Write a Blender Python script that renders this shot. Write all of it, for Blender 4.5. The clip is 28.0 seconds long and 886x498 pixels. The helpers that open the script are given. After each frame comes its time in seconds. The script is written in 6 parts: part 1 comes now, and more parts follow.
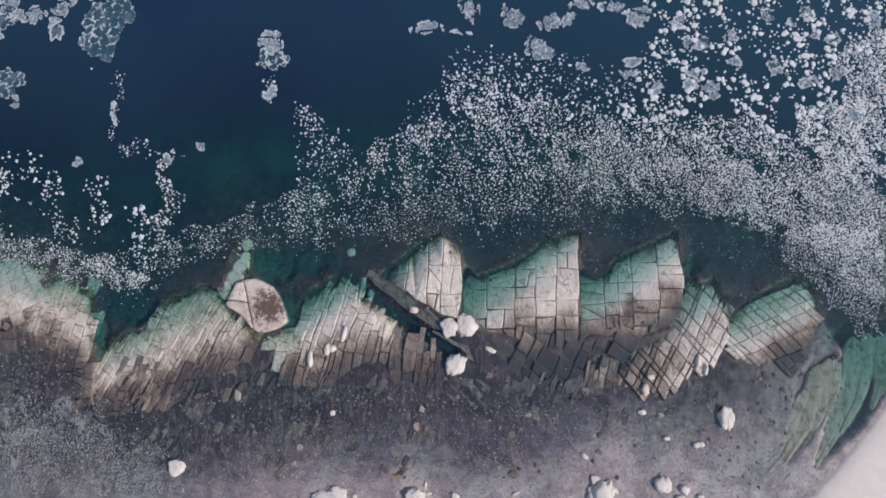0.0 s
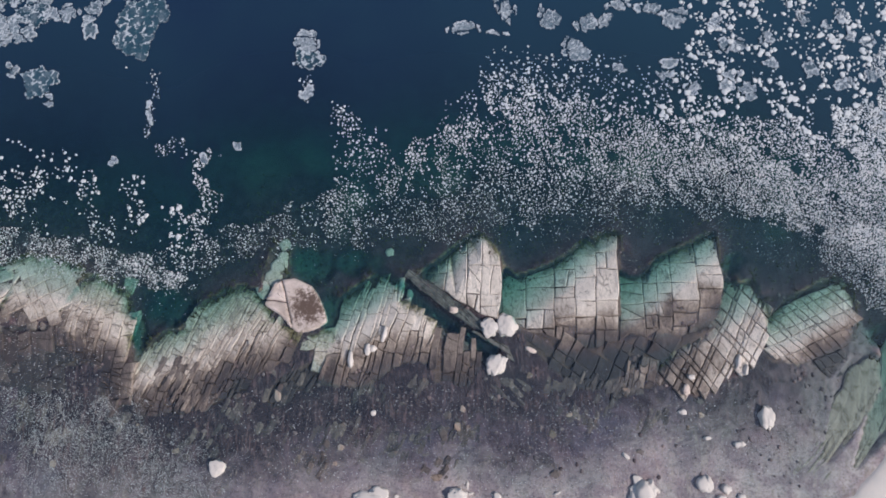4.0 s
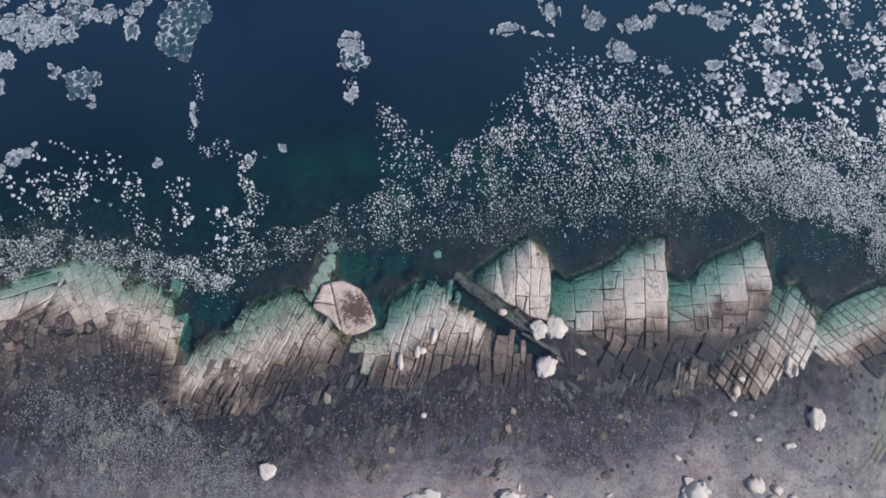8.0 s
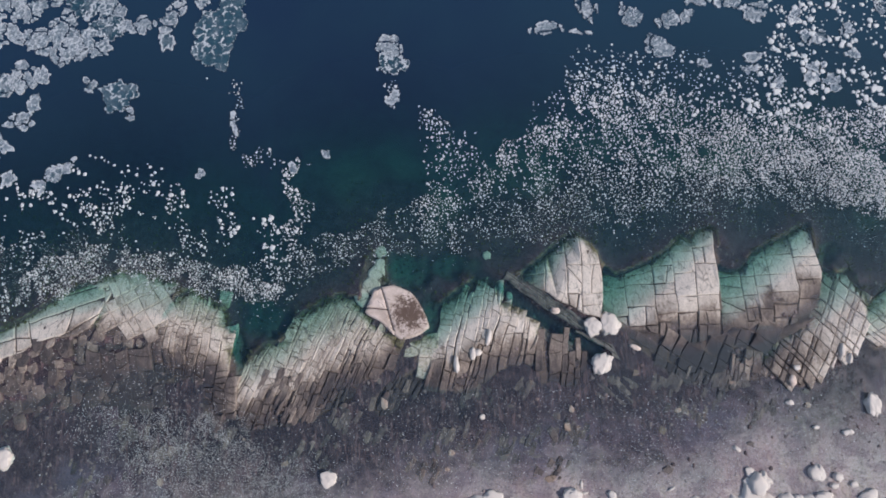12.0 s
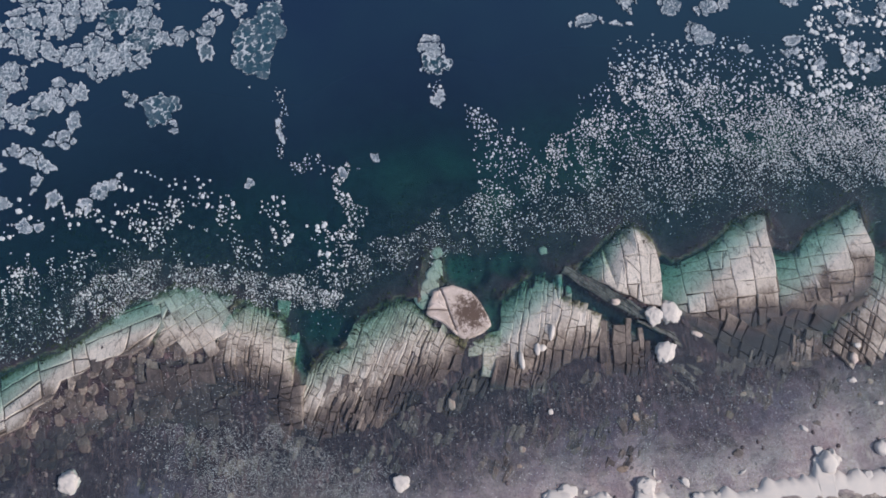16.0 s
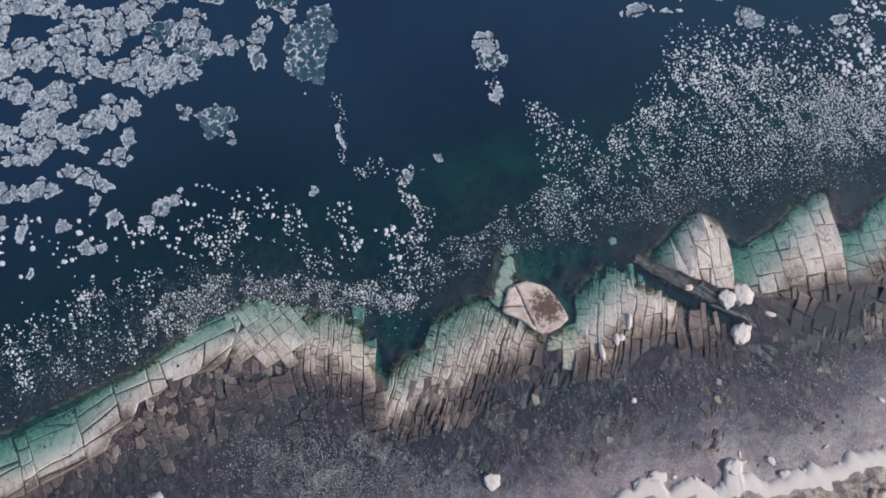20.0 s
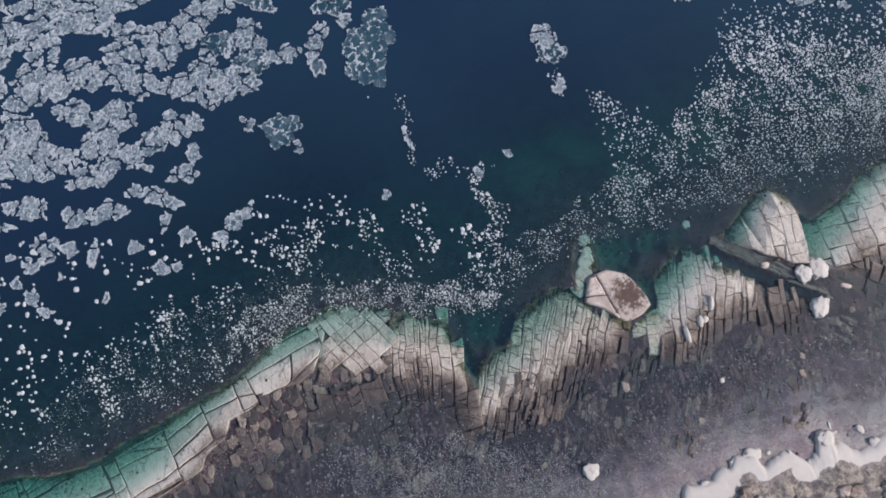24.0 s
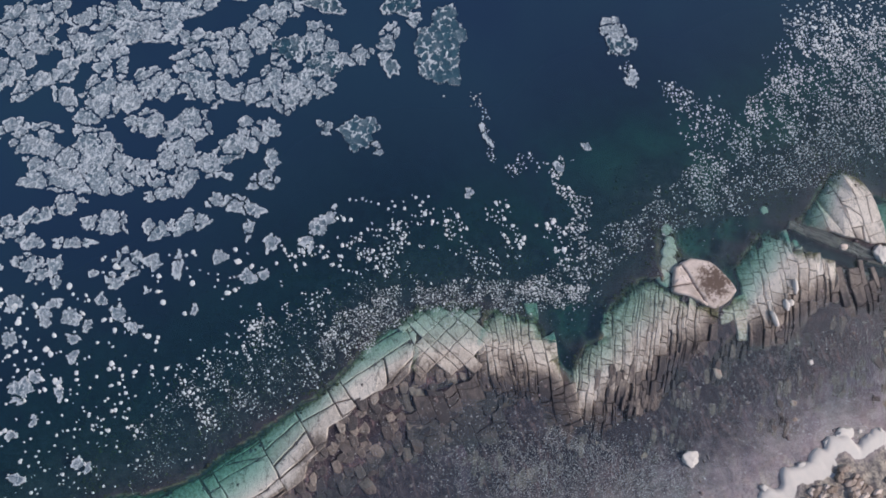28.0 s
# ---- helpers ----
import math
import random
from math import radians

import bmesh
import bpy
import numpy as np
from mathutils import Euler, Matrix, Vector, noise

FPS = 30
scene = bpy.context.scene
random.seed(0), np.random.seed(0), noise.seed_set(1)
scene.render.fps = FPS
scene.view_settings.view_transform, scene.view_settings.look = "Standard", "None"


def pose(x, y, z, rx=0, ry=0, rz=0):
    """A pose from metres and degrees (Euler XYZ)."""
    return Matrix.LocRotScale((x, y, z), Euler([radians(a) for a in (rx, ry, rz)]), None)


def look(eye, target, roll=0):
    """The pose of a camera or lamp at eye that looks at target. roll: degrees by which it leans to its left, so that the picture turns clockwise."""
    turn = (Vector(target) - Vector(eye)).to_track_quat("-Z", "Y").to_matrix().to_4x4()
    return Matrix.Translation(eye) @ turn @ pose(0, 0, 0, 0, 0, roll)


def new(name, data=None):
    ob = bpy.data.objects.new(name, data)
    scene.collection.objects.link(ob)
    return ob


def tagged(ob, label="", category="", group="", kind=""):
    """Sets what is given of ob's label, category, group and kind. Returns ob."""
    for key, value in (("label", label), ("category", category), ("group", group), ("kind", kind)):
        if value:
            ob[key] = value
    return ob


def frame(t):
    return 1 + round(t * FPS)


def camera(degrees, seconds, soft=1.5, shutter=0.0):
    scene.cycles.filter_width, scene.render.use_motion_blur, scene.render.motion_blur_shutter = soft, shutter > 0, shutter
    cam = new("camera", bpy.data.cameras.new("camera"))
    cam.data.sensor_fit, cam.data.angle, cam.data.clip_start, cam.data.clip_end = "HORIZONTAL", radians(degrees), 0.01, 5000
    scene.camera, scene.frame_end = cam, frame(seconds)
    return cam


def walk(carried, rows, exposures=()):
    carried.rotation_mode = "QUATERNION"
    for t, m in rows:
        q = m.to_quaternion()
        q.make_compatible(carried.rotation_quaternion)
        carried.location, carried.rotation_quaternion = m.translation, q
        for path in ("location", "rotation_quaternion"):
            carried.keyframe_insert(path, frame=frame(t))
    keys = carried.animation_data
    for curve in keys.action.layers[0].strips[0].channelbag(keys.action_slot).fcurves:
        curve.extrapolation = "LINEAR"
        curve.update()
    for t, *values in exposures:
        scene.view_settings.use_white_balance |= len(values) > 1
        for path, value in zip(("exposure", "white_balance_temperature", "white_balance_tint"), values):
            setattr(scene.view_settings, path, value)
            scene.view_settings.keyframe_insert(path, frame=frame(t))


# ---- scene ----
cam = camera(70.0, 28.0, soft=1.8)
PATH = [
    (0, -0.000, 0.000, 93.995, 10.339, 2.337, -0.000),
    (1, -1.613, -0.024, 94.050, 10.352, 2.160, -0.007),
    (2, -3.324, -0.036, 94.160, 10.350, 2.027, -0.006),
    (3, -5.054, -0.037, 94.237, 10.353, 1.922, -0.007),
    (3.5, -5.930, -0.019, 94.284, 10.349, 1.859, -0.007),
    (5.5, -9.620, 0.129, 94.354, 10.275, 1.644, -0.062),
    (6, -10.625, 0.199, 94.415, 10.255, 1.620, -0.069),
    (7, -12.645, 0.374, 94.522, 10.205, 1.521, -0.115),
    (8, -14.783, 0.582, 94.562, 10.184, 1.391, -0.161),
    (9, -16.984, 0.719, 94.615, 10.183, 1.252, -0.353),
    (10, -19.194, 0.804, 94.617, 10.176, 1.146, -0.831),
    (11, -21.415, 0.899, 94.626, 10.166, 1.039, -1.549),
    (12, -23.693, 1.019, 94.641, 10.159, 0.944, -2.380),
    (12.5, -24.875, 1.090, 94.624, 10.138, 0.865, -2.772),
    (14.5, -29.965, 1.483, 94.619, 10.038, 0.546, -4.442),
    (15, -31.371, 1.582, 94.610, 10.001, 0.459, -4.829),
    (16, -34.398, 1.927, 94.642, 9.954, 0.207, -5.578),
    (17, -37.613, 2.356, 94.627, 9.878, -0.090, -6.299),
    (18, -41.001, 2.897, 94.619, 9.773, -0.386, -7.097),
    (19, -44.496, 3.548, 94.512, 9.664, -0.675, -8.038),
    (20, -47.959, 4.201, 94.425, 9.562, -0.958, -9.262),
    (21, -51.520, 4.895, 94.295, 9.483, -1.192, -10.331),
    (21.5, -53.256, 5.238, 94.215, 9.452, -1.342, -10.845),
    (23.5, -60.433, 6.738, 93.972, 9.421, -1.872, -12.940),
    (24, -62.278, 7.142, 93.887, 9.421, -1.989, -13.441),
    (25, -66.030, 7.995, 93.690, 9.424, -2.241, -14.282),
    (26, -69.862, 8.926, 93.450, 9.447, -2.511, -15.059),
    (27, -73.650, 9.903, 93.200, 9.473, -2.836, -15.765),
    (28, -77.431, 10.927, 92.928, 9.499, -3.181, -16.205),
]
walk(cam, [(t, pose(x, y, z, rx, ry, rz)) for t, x, y, z, rx, ry, rz in PATH], [(0, 0.28, 6300, 10), (28, 0.28, 6300, 10)])

# ---- light ----
SUN_FROM = Vector((0.90, -0.32, 0.84)).normalized()
world = bpy.data.worlds.new("sky")
scene.world = world
world.use_nodes = True
sky = world.node_tree.nodes.new("ShaderNodeTexSky")
sky.sky_type, sky.sun_disc = "NISHITA", False
sky.sun_elevation = math.asin(SUN_FROM.z)
sky.sun_rotation = math.atan2(SUN_FROM.x, SUN_FROM.y)
backg = world.node_tree.nodes["Background"]
backg.inputs["Strength"].default_value = 0.11
world.node_tree.links.new(sky.outputs[0], backg.inputs["Color"])
sun = new("sun", bpy.data.lights.new("sun", "SUN"))
sun.data.energy, sun.data.angle, sun.data.color = 2.95, radians(0.6), (1.0, 0.94, 0.87)
sun.matrix_world = look(SUN_FROM * 200, (0, 0, 0))

# ---- materials ----


def nodes_of(name):
    m = bpy.data.materials.new(name)
    m.use_nodes = True
    t = m.node_tree
    return m, t, t.nodes["Principled BSDF"]


def add(t, kind, **inputs):
    n = t.nodes.new(kind)
    for k, v in inputs.items():
        n.inputs[k.replace("_", " ")].default_value = v
    return n


def mixed(t, fac, a, b, mode="MIX"):
    n = t.nodes.new("ShaderNodeMix")
    n.data_type, n.blend_type = "RGBA", mode
    for i, v in ((0, fac), (6, a), (7, b)):
        if isinstance(v, bpy.types.NodeSocket):
            t.links.new(v, n.inputs[i])
        elif i == 0:
            n.inputs[0].default_value = v
        else:
            n.inputs[i].default_value = (*v, 1)
    return n.outputs[2]


def ramp(t, sock, lo, hi, a=0.0, b=1.0):
    n = t.nodes.new("ShaderNodeMapRange")
    n.interpolation_type = "SMOOTHSTEP"
    for i, v in enumerate((lo, hi, a, b)):
        n.inputs[i + 1].default_value = v
    t.links.new(sock, n.inputs[0])
    return n.outputs[0]


def place(t, scale=(1, 1, 1), turn=0.0):
    g = t.nodes.new("ShaderNodeNewGeometry")
    m = t.nodes.new("ShaderNodeMapping")
    m.inputs["Scale"].default_value = scale
    m.inputs["Rotation"].default_value = (0, 0, radians(turn))
    t.links.new(g.outputs["Position"], m.inputs["Vector"])
    return m.outputs[0]


def grain(t, scale, detail=5, rough=0.6, at=None, warp=0.0):
    n = add(t, "ShaderNodeTexNoise", Scale=scale, Detail=detail, Roughness=rough, Distortion=warp)
    t.links.new(at or place(t), n.inputs["Vector"])
    return n.outputs[0]


def bumped(t, bsdf, sock, strength, dist):
    b = add(t, "ShaderNodeBump", Strength=strength, Distance=dist)
    t.links.new(sock, b.inputs["Height"])
    t.links.new(b.outputs[0], bsdf.inputs["Normal"])


def attr(t, name):
    n = t.nodes.new("ShaderNodeAttribute")
    n.attribute_name = name
    return n.outputs["Fac"]


def rock(name, light, dark, stain, stain_at=(0.52, 0.68), streak=0.0, turn=0.0, random_amount=0.5, rough=0.85, crack_scale=0.8):
    """Weathered rock: two tones by piece and by large noise, stains in patches, fine specks."""
    m, t, p = nodes_of(name)
    info = t.nodes.new("ShaderNodeObjectInfo")
    big = grain(t, 0.22, 4, 0.55)
    fac = add(t, "ShaderNodeMath")
    fac.operation = "MULTIPLY_ADD"
    t.links.new(info.outputs["Random"], fac.inputs[0])
    fac.inputs[1].default_value = random_amount
    t.links.new(ramp(t, big, 0.3, 0.7, 0.0, 1.0 - random_amount), fac.inputs[2])
    col = mixed(t, fac.outputs[0], light, dark)
    col = mixed(t, ramp(t, grain(t, 0.9, 6, 0.7, warp=0.6), *stain_at, 0.0, 0.85), col, stain)
    if streak:
        lines = grain(t, 1.0, 6, 0.65, at=place(t, (2.6, 0.28, 1.0), turn))
        col = mixed(t, ramp(t, lines, 0.52, 0.66, 0.0, streak), col, tuple(c * 0.35 for c in dark))
    fine = grain(t, 5.0, 6, 0.75)
    col = mixed(t, ramp(t, fine, 0.52, 0.70, 0.0, 0.6), col, tuple(c * 0.5 for c in dark))
    grit = grain(t, 9.0, 5, 0.8)
    col = mixed(t, ramp(t, grit, 0.50, 0.66, 0.0, 0.45), col, tuple(c * 0.55 for c in dark))
    blot = grain(t, 1.9, 7, 0.78, warp=0.8)
    col = mixed(t, ramp(t, blot, 0.54, 0.66, 0.0, 0.55), col, tuple(0.6 * a + 0.4 * b for a, b in zip(stain, dark)))
    net = add(t, "ShaderNodeTexVoronoi", Scale=crack_scale)
    net.feature = "DISTANCE_TO_EDGE"
    bend = add(t, "ShaderNodeVectorMath")
    bend.operation = "MULTIPLY_ADD"
    wob = add(t, "ShaderNodeTexNoise", Scale=0.8, Detail=4)
    t.links.new(place(t), wob.inputs["Vector"])
    t.links.new(wob.outputs["Color"], bend.inputs[0])
    bend.inputs[1].default_value = (0.9, 0.9, 0.9)
    t.links.new(place(t, (1.0, 0.5, 0.5), turn), bend.inputs[2])
    t.links.new(bend.outputs[0], net.inputs["Vector"])
    line = add(t, "ShaderNodeMath")
    line.operation = "MULTIPLY"
    t.links.new(ramp(t, net.outputs["Distance"], 0.0, 0.06, 1.0, 0.0), line.inputs[0])
    t.links.new(ramp(t, grain(t, 0.45, 3), 0.42, 0.6, 0.0, 0.85), line.inputs[1])
    col = mixed(t, line.outputs[0], col, tuple(c * 0.28 for c in dark))
    t.links.new(col, p.inputs["Base Color"])
    p.inputs["Roughness"].default_value = rough
    p.inputs["Specular IOR Level"].default_value = 0.25
    bumped(t, p, fine, 0.6, 0.12)
    return m


PALE = rock("pale_sandstone", (0.76, 0.61, 0.53), (0.55, 0.43, 0.37), (0.36, 0.24, 0.18), (0.56, 0.74), 0.3, 0, 0.45, crack_scale=0.5)
DUSKY = rock("dusky_sandstone", (0.56, 0.43, 0.36), (0.34, 0.25, 0.20), (0.15, 0.10, 0.08), (0.50, 0.66), 0.45, -8, 0.5)
TAN = rock("tan_rock", (0.40, 0.295, 0.235), (0.20, 0.145, 0.115), (0.085, 0.062, 0.05), (0.48, 0.66), 0.6, -8)
OLIVE = rock("algae_green_rock", (0.60, 0.53, 0.46), (0.43, 0.40, 0.33), (0.19, 0.18, 0.09), (0.54, 0.70), 0.3, 30, 0.4)
GREY = rock("grey_rock", (0.20, 0.165, 0.15), (0.10, 0.083, 0.080), (0.05, 0.043, 0.044), (0.5, 0.66), 0.25, 20)
FIN = rock("striated_green_rock", (0.40, 0.345, 0.285), (0.27, 0.235, 0.19), (0.14, 0.118, 0.085), (0.48, 0.66), 0.6, -30, 0.5)
SLATE = rock("slate_rock", (0.27, 0.25, 0.22), (0.085, 0.085, 0.08), (0.04, 0.045, 0.045), (0.5, 0.64), 0.5, 55)


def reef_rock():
    """Jointed sandstone: pale where clean, brown to near black where weathered and wet, green where algae grow."""
    m, t, p = nodes_of("reef_sandstone")
    info = t.nodes.new("ShaderNodeObjectInfo")
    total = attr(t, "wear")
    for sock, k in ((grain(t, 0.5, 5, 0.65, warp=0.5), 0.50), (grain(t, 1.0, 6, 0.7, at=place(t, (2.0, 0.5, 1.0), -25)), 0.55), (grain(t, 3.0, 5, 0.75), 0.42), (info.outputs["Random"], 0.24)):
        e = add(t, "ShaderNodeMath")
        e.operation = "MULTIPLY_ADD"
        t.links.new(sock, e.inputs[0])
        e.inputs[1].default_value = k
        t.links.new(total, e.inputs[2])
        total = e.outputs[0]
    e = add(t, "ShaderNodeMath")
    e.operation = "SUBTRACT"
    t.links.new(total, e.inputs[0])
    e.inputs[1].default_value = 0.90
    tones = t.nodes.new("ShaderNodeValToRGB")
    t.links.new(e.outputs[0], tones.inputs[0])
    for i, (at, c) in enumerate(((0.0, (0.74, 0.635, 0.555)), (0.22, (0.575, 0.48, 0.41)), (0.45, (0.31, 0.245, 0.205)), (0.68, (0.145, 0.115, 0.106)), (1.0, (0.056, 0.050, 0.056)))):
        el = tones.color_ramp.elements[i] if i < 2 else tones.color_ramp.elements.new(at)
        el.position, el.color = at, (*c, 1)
    mo = add(t, "ShaderNodeMath")
    mo.operation = "MULTIPLY_ADD"
    t.links.new(grain(t, 1.2, 6, 0.75), mo.inputs[0])
    mo.inputs[1].default_value = 1.2
    t.links.new(attr(t, "moss"), mo.inputs[2])
    col = mixed(t, ramp(t, mo.outputs[0], 0.62, 1.35, 0.0, 0.75), tones.outputs[0], mixed(t, ramp(t, grain(t, 2.4, 5, 0.7), 0.4, 0.62), (0.53, 0.52, 0.42), (0.23, 0.225, 0.13)))
    fr = add(t, "ShaderNodeMath")
    fr.operation = "MULTIPLY_ADD"
    t.links.new(grain(t, 1.6, 7, 0.8, warp=0.4), fr.inputs[0])
    fr.inputs[1].default_value = 1.5
    t.links.new(attr(t, "fringe"), fr.inputs[2])
    growth = mixed(t, ramp(t, grain(t, 3.0, 5, 0.7), 0.42, 0.62), (0.15, 0.145, 0.05), (0.035, 0.035, 0.026))
    col = mixed(t, ramp(t, fr.outputs[0], 1.1, 1.65, 0.0, 0.9), col, growth)
    pit = grain(t, 5.0, 6, 0.85)
    col = mixed(t, ramp(t, pit, 0.52, 0.64, 0.0, 0.55), col, mixed(t, 0.25, (0.05, 0.035, 0.03), col))
    col = mixed(t, ramp(t, grain(t, 4.5, 4, 0.75), 0.60, 0.74, 0.0, 0.35), col, (0.72, 0.62, 0.56))
    net = add(t, "ShaderNodeTexVoronoi", Scale=0.75)
    net.feature = "DISTANCE_TO_EDGE"
    bend = add(t, "ShaderNodeVectorMath")
    bend.operation = "MULTIPLY_ADD"
    wob = add(t, "ShaderNodeTexNoise", Scale=0.7, Detail=5)
    t.links.new(place(t), wob.inputs["Vector"])
    t.links.new(wob.outputs["Color"], bend.inputs[0])
    bend.inputs[1].default_value = (1.1, 1.1, 1.1)
    t.links.new(place(t, (1.0, 0.4, 0.5), -6), bend.inputs[2])
    t.links.new(bend.outputs[0], net.inputs["Vector"])
    line = add(t, "ShaderNodeMath")
    line.operation = "MULTIPLY"
    t.links.new(ramp(t, net.outputs["Distance"], 0.0, 0.05, 1.0, 0.0), line.inputs[0])
    t.links.new(ramp(t, grain(t, 0.4, 3), 0.42, 0.58, 0.0, 0.8), line.inputs[1])
    col = mixed(t, line.outputs[0], col, mixed(t, 0.25, (0.05, 0.035, 0.03), col))
    t.links.new(col, p.inputs["Base Color"])
    p.inputs["Roughness"].default_value = 0.85
    p.inputs["Specular IOR Level"].default_value = 0.25
    net = add(t, "ShaderNodeTexVoronoi", Scale=1.9)
    net.feature = "DISTANCE_TO_EDGE"
    t.links.new(bend.outputs[0], net.inputs["Vector"])
    hair = add(t, "ShaderNodeMath")
    hair.operation = "MULTIPLY"
    t.links.new(ramp(t, net.outputs["Distance"], 0.0, 0.07, 1.0, 0.0), hair.inputs[0])
    t.links.new(ramp(t, grain(t, 0.7, 3), 0.48, 0.62, 0.0, 0.75), hair.inputs[1])
    col = mixed(t, hair.outputs[0], col, mixed(t, 0.3, (0.05, 0.035, 0.03), col))
    t.links.new(col, p.inputs["Base Color"])
    bumped(t, p, grain(t, 3.5, 6, 0.75), 0.9, 0.2)
    return m


REEF_ROCK = reef_rock()


def ice(name, light, dark, scale=1.2, rough=0.55):
    m, t, p = nodes_of(name)
    n = grain(t, scale, 6, 0.7, warp=0.4)
    fine = grain(t, 7.0, 4, 0.7)
    col = mixed(t, ramp(t, n, 0.35, 0.68), light, dark)
    col = mixed(t, ramp(t, fine, 0.5, 0.7, 0, 0.35), col, dark)
    t.links.new(col, p.inputs["Base Color"])
    p.inputs["Roughness"].default_value = rough
    p.inputs["Specular IOR Level"].default_value = 0.3
    bumped(t, p, fine, 0.3, 0.05)
    return m


ICE = ice("white_ice", (0.61, 0.525, 0.47), (0.55, 0.485, 0.445), 0.5)
BRASH_ICE = ice("brash_ice", (0.64, 0.615, 0.60), (0.48, 0.49, 0.505), 0.8)


def floe_material():
    """Frozen-together plates: pale ridges, greyer thin ice, wet blue ice where thinnest, dark pits."""
    m, t, p = nodes_of("floe_ice")
    fine = grain(t, 3.2, 6, 0.72, warp=0.5)
    mid = grain(t, 0.9, 5, 0.6)
    thick = mixed(t, ramp(t, mid, 0.35, 0.65), (0.20, 0.225, 0.25), (0.105, 0.145, 0.18))
    thin = mixed(t, ramp(t, mid, 0.35, 0.65), (0.014, 0.055, 0.080), (0.008, 0.032, 0.055))
    col = mixed(t, attr(t, "wet"), thick, thin)
    bend = add(t, "ShaderNodeVectorMath")
    bend.operation = "MULTIPLY_ADD"
    wob = add(t, "ShaderNodeTexNoise", Scale=1.6, Detail=4)
    t.links.new(place(t), wob.inputs["Vector"])
    t.links.new(wob.outputs["Color"], bend.inputs[0])
    bend.inputs[1].default_value = (0.7, 0.7, 0.7)
    t.links.new(place(t), bend.inputs[2])
    dry = add(t, "ShaderNodeMath")
    dry.operation = "SUBTRACT"
    dry.inputs[0].default_value = 1.1
    t.links.new(attr(t, "wet"), dry.inputs[1])
    for scale, wide, much in ((1.6, 0.10, 0.35), (3.2, 0.16, 0.25)):
        net = add(t, "ShaderNodeTexVoronoi", Scale=scale)
        net.feature = "DISTANCE_TO_EDGE"
        t.links.new(bend.outputs[0], net.inputs["Vector"])
        e = add(t, "ShaderNodeMath")
        e.operation = "MULTIPLY"
        e.use_clamp = True
        t.links.new(ramp(t, net.outputs["Distance"], 0.0, wide, much, 0.0), e.inputs[0])
        t.links.new(dry.outputs[0], e.inputs[1])
        col = mixed(t, e.outputs[0], col, (0.44, 0.44, 0.46))
    info = t.nodes.new("ShaderNodeObjectInfo")
    col = mixed(t, ramp(t, info.outputs["Random"], 0.45, 1.0, 0.0, 0.2), col, (0.06, 0.12, 0.16))
    hole = grain(t, 2.4, 5, 0.7)
    col = mixed(t, ramp(t, hole, 0.55, 0.63, 0.0, 0.85), col, (0.032, 0.068, 0.105))
    col = mixed(t, ramp(t, fine, 0.53, 0.64, 0.0, 0.5), col, (0.055, 0.10, 0.145))
    col = mixed(t, ramp(t, attr(t, "ridge"), 0.25, 0.8, 0.0, 0.95), col, (0.44, 0.455, 0.485))
    col = mixed(t, attr(t, "crack"), col, (0.03, 0.06, 0.10))
    t.links.new(col, p.inputs["Base Color"])
    p.inputs["Roughness"].default_value = 0.5
    p.inputs["Specular IOR Level"].default_value = 0.15
    bumped(t, p, fine, 0.6, 0.08)
    return m


FLOE = floe_material()


def pieces_material(name, tones, rough=0.85):
    """Loose pieces, each of its own tone."""
    m, t, p = nodes_of(name)
    g = t.nodes.new("ShaderNodeNewGeometry")
    r = t.nodes.new("ShaderNodeValToRGB")
    for i, c in enumerate(tones):
        e = r.color_ramp.elements[i] if i < 2 else r.color_ramp.elements.new(0.5)
        e.position, e.color = i / (len(tones) - 1), (*c, 1)
    t.links.new(g.outputs["Random Per Island"], r.inputs[0])
    fine = grain(t, 4.0, 5, 0.7)
    col = mixed(t, ramp(t, fine, 0.45, 0.7, 0, 0.6), r.outputs[0], tuple(c * 0.5 for c in tones[0]))
    t.links.new(col, p.inputs["Base Color"])
    p.inputs["Roughness"].default_value = rough
    p.inputs["Specular IOR Level"].default_value = 0.2
    bumped(t, p, fine, 0.6, 0.08)
    return m


RUBBLE = pieces_material("lagoon_rubble", [(0.085, 0.066, 0.07), (0.12, 0.09, 0.094), (0.17, 0.125, 0.12), (0.26, 0.20, 0.19)])
WEED = pieces_material("brown_seaweed", [(0.06, 0.045, 0.045), (0.08, 0.062, 0.045), (0.13, 0.11, 0.055)])

EDGE_WEED = pieces_material("olive_seaweed", [(0.045, 0.04, 0.026), (0.10, 0.085, 0.035), (0.17, 0.155, 0.055), (0.06, 0.04, 0.035)])


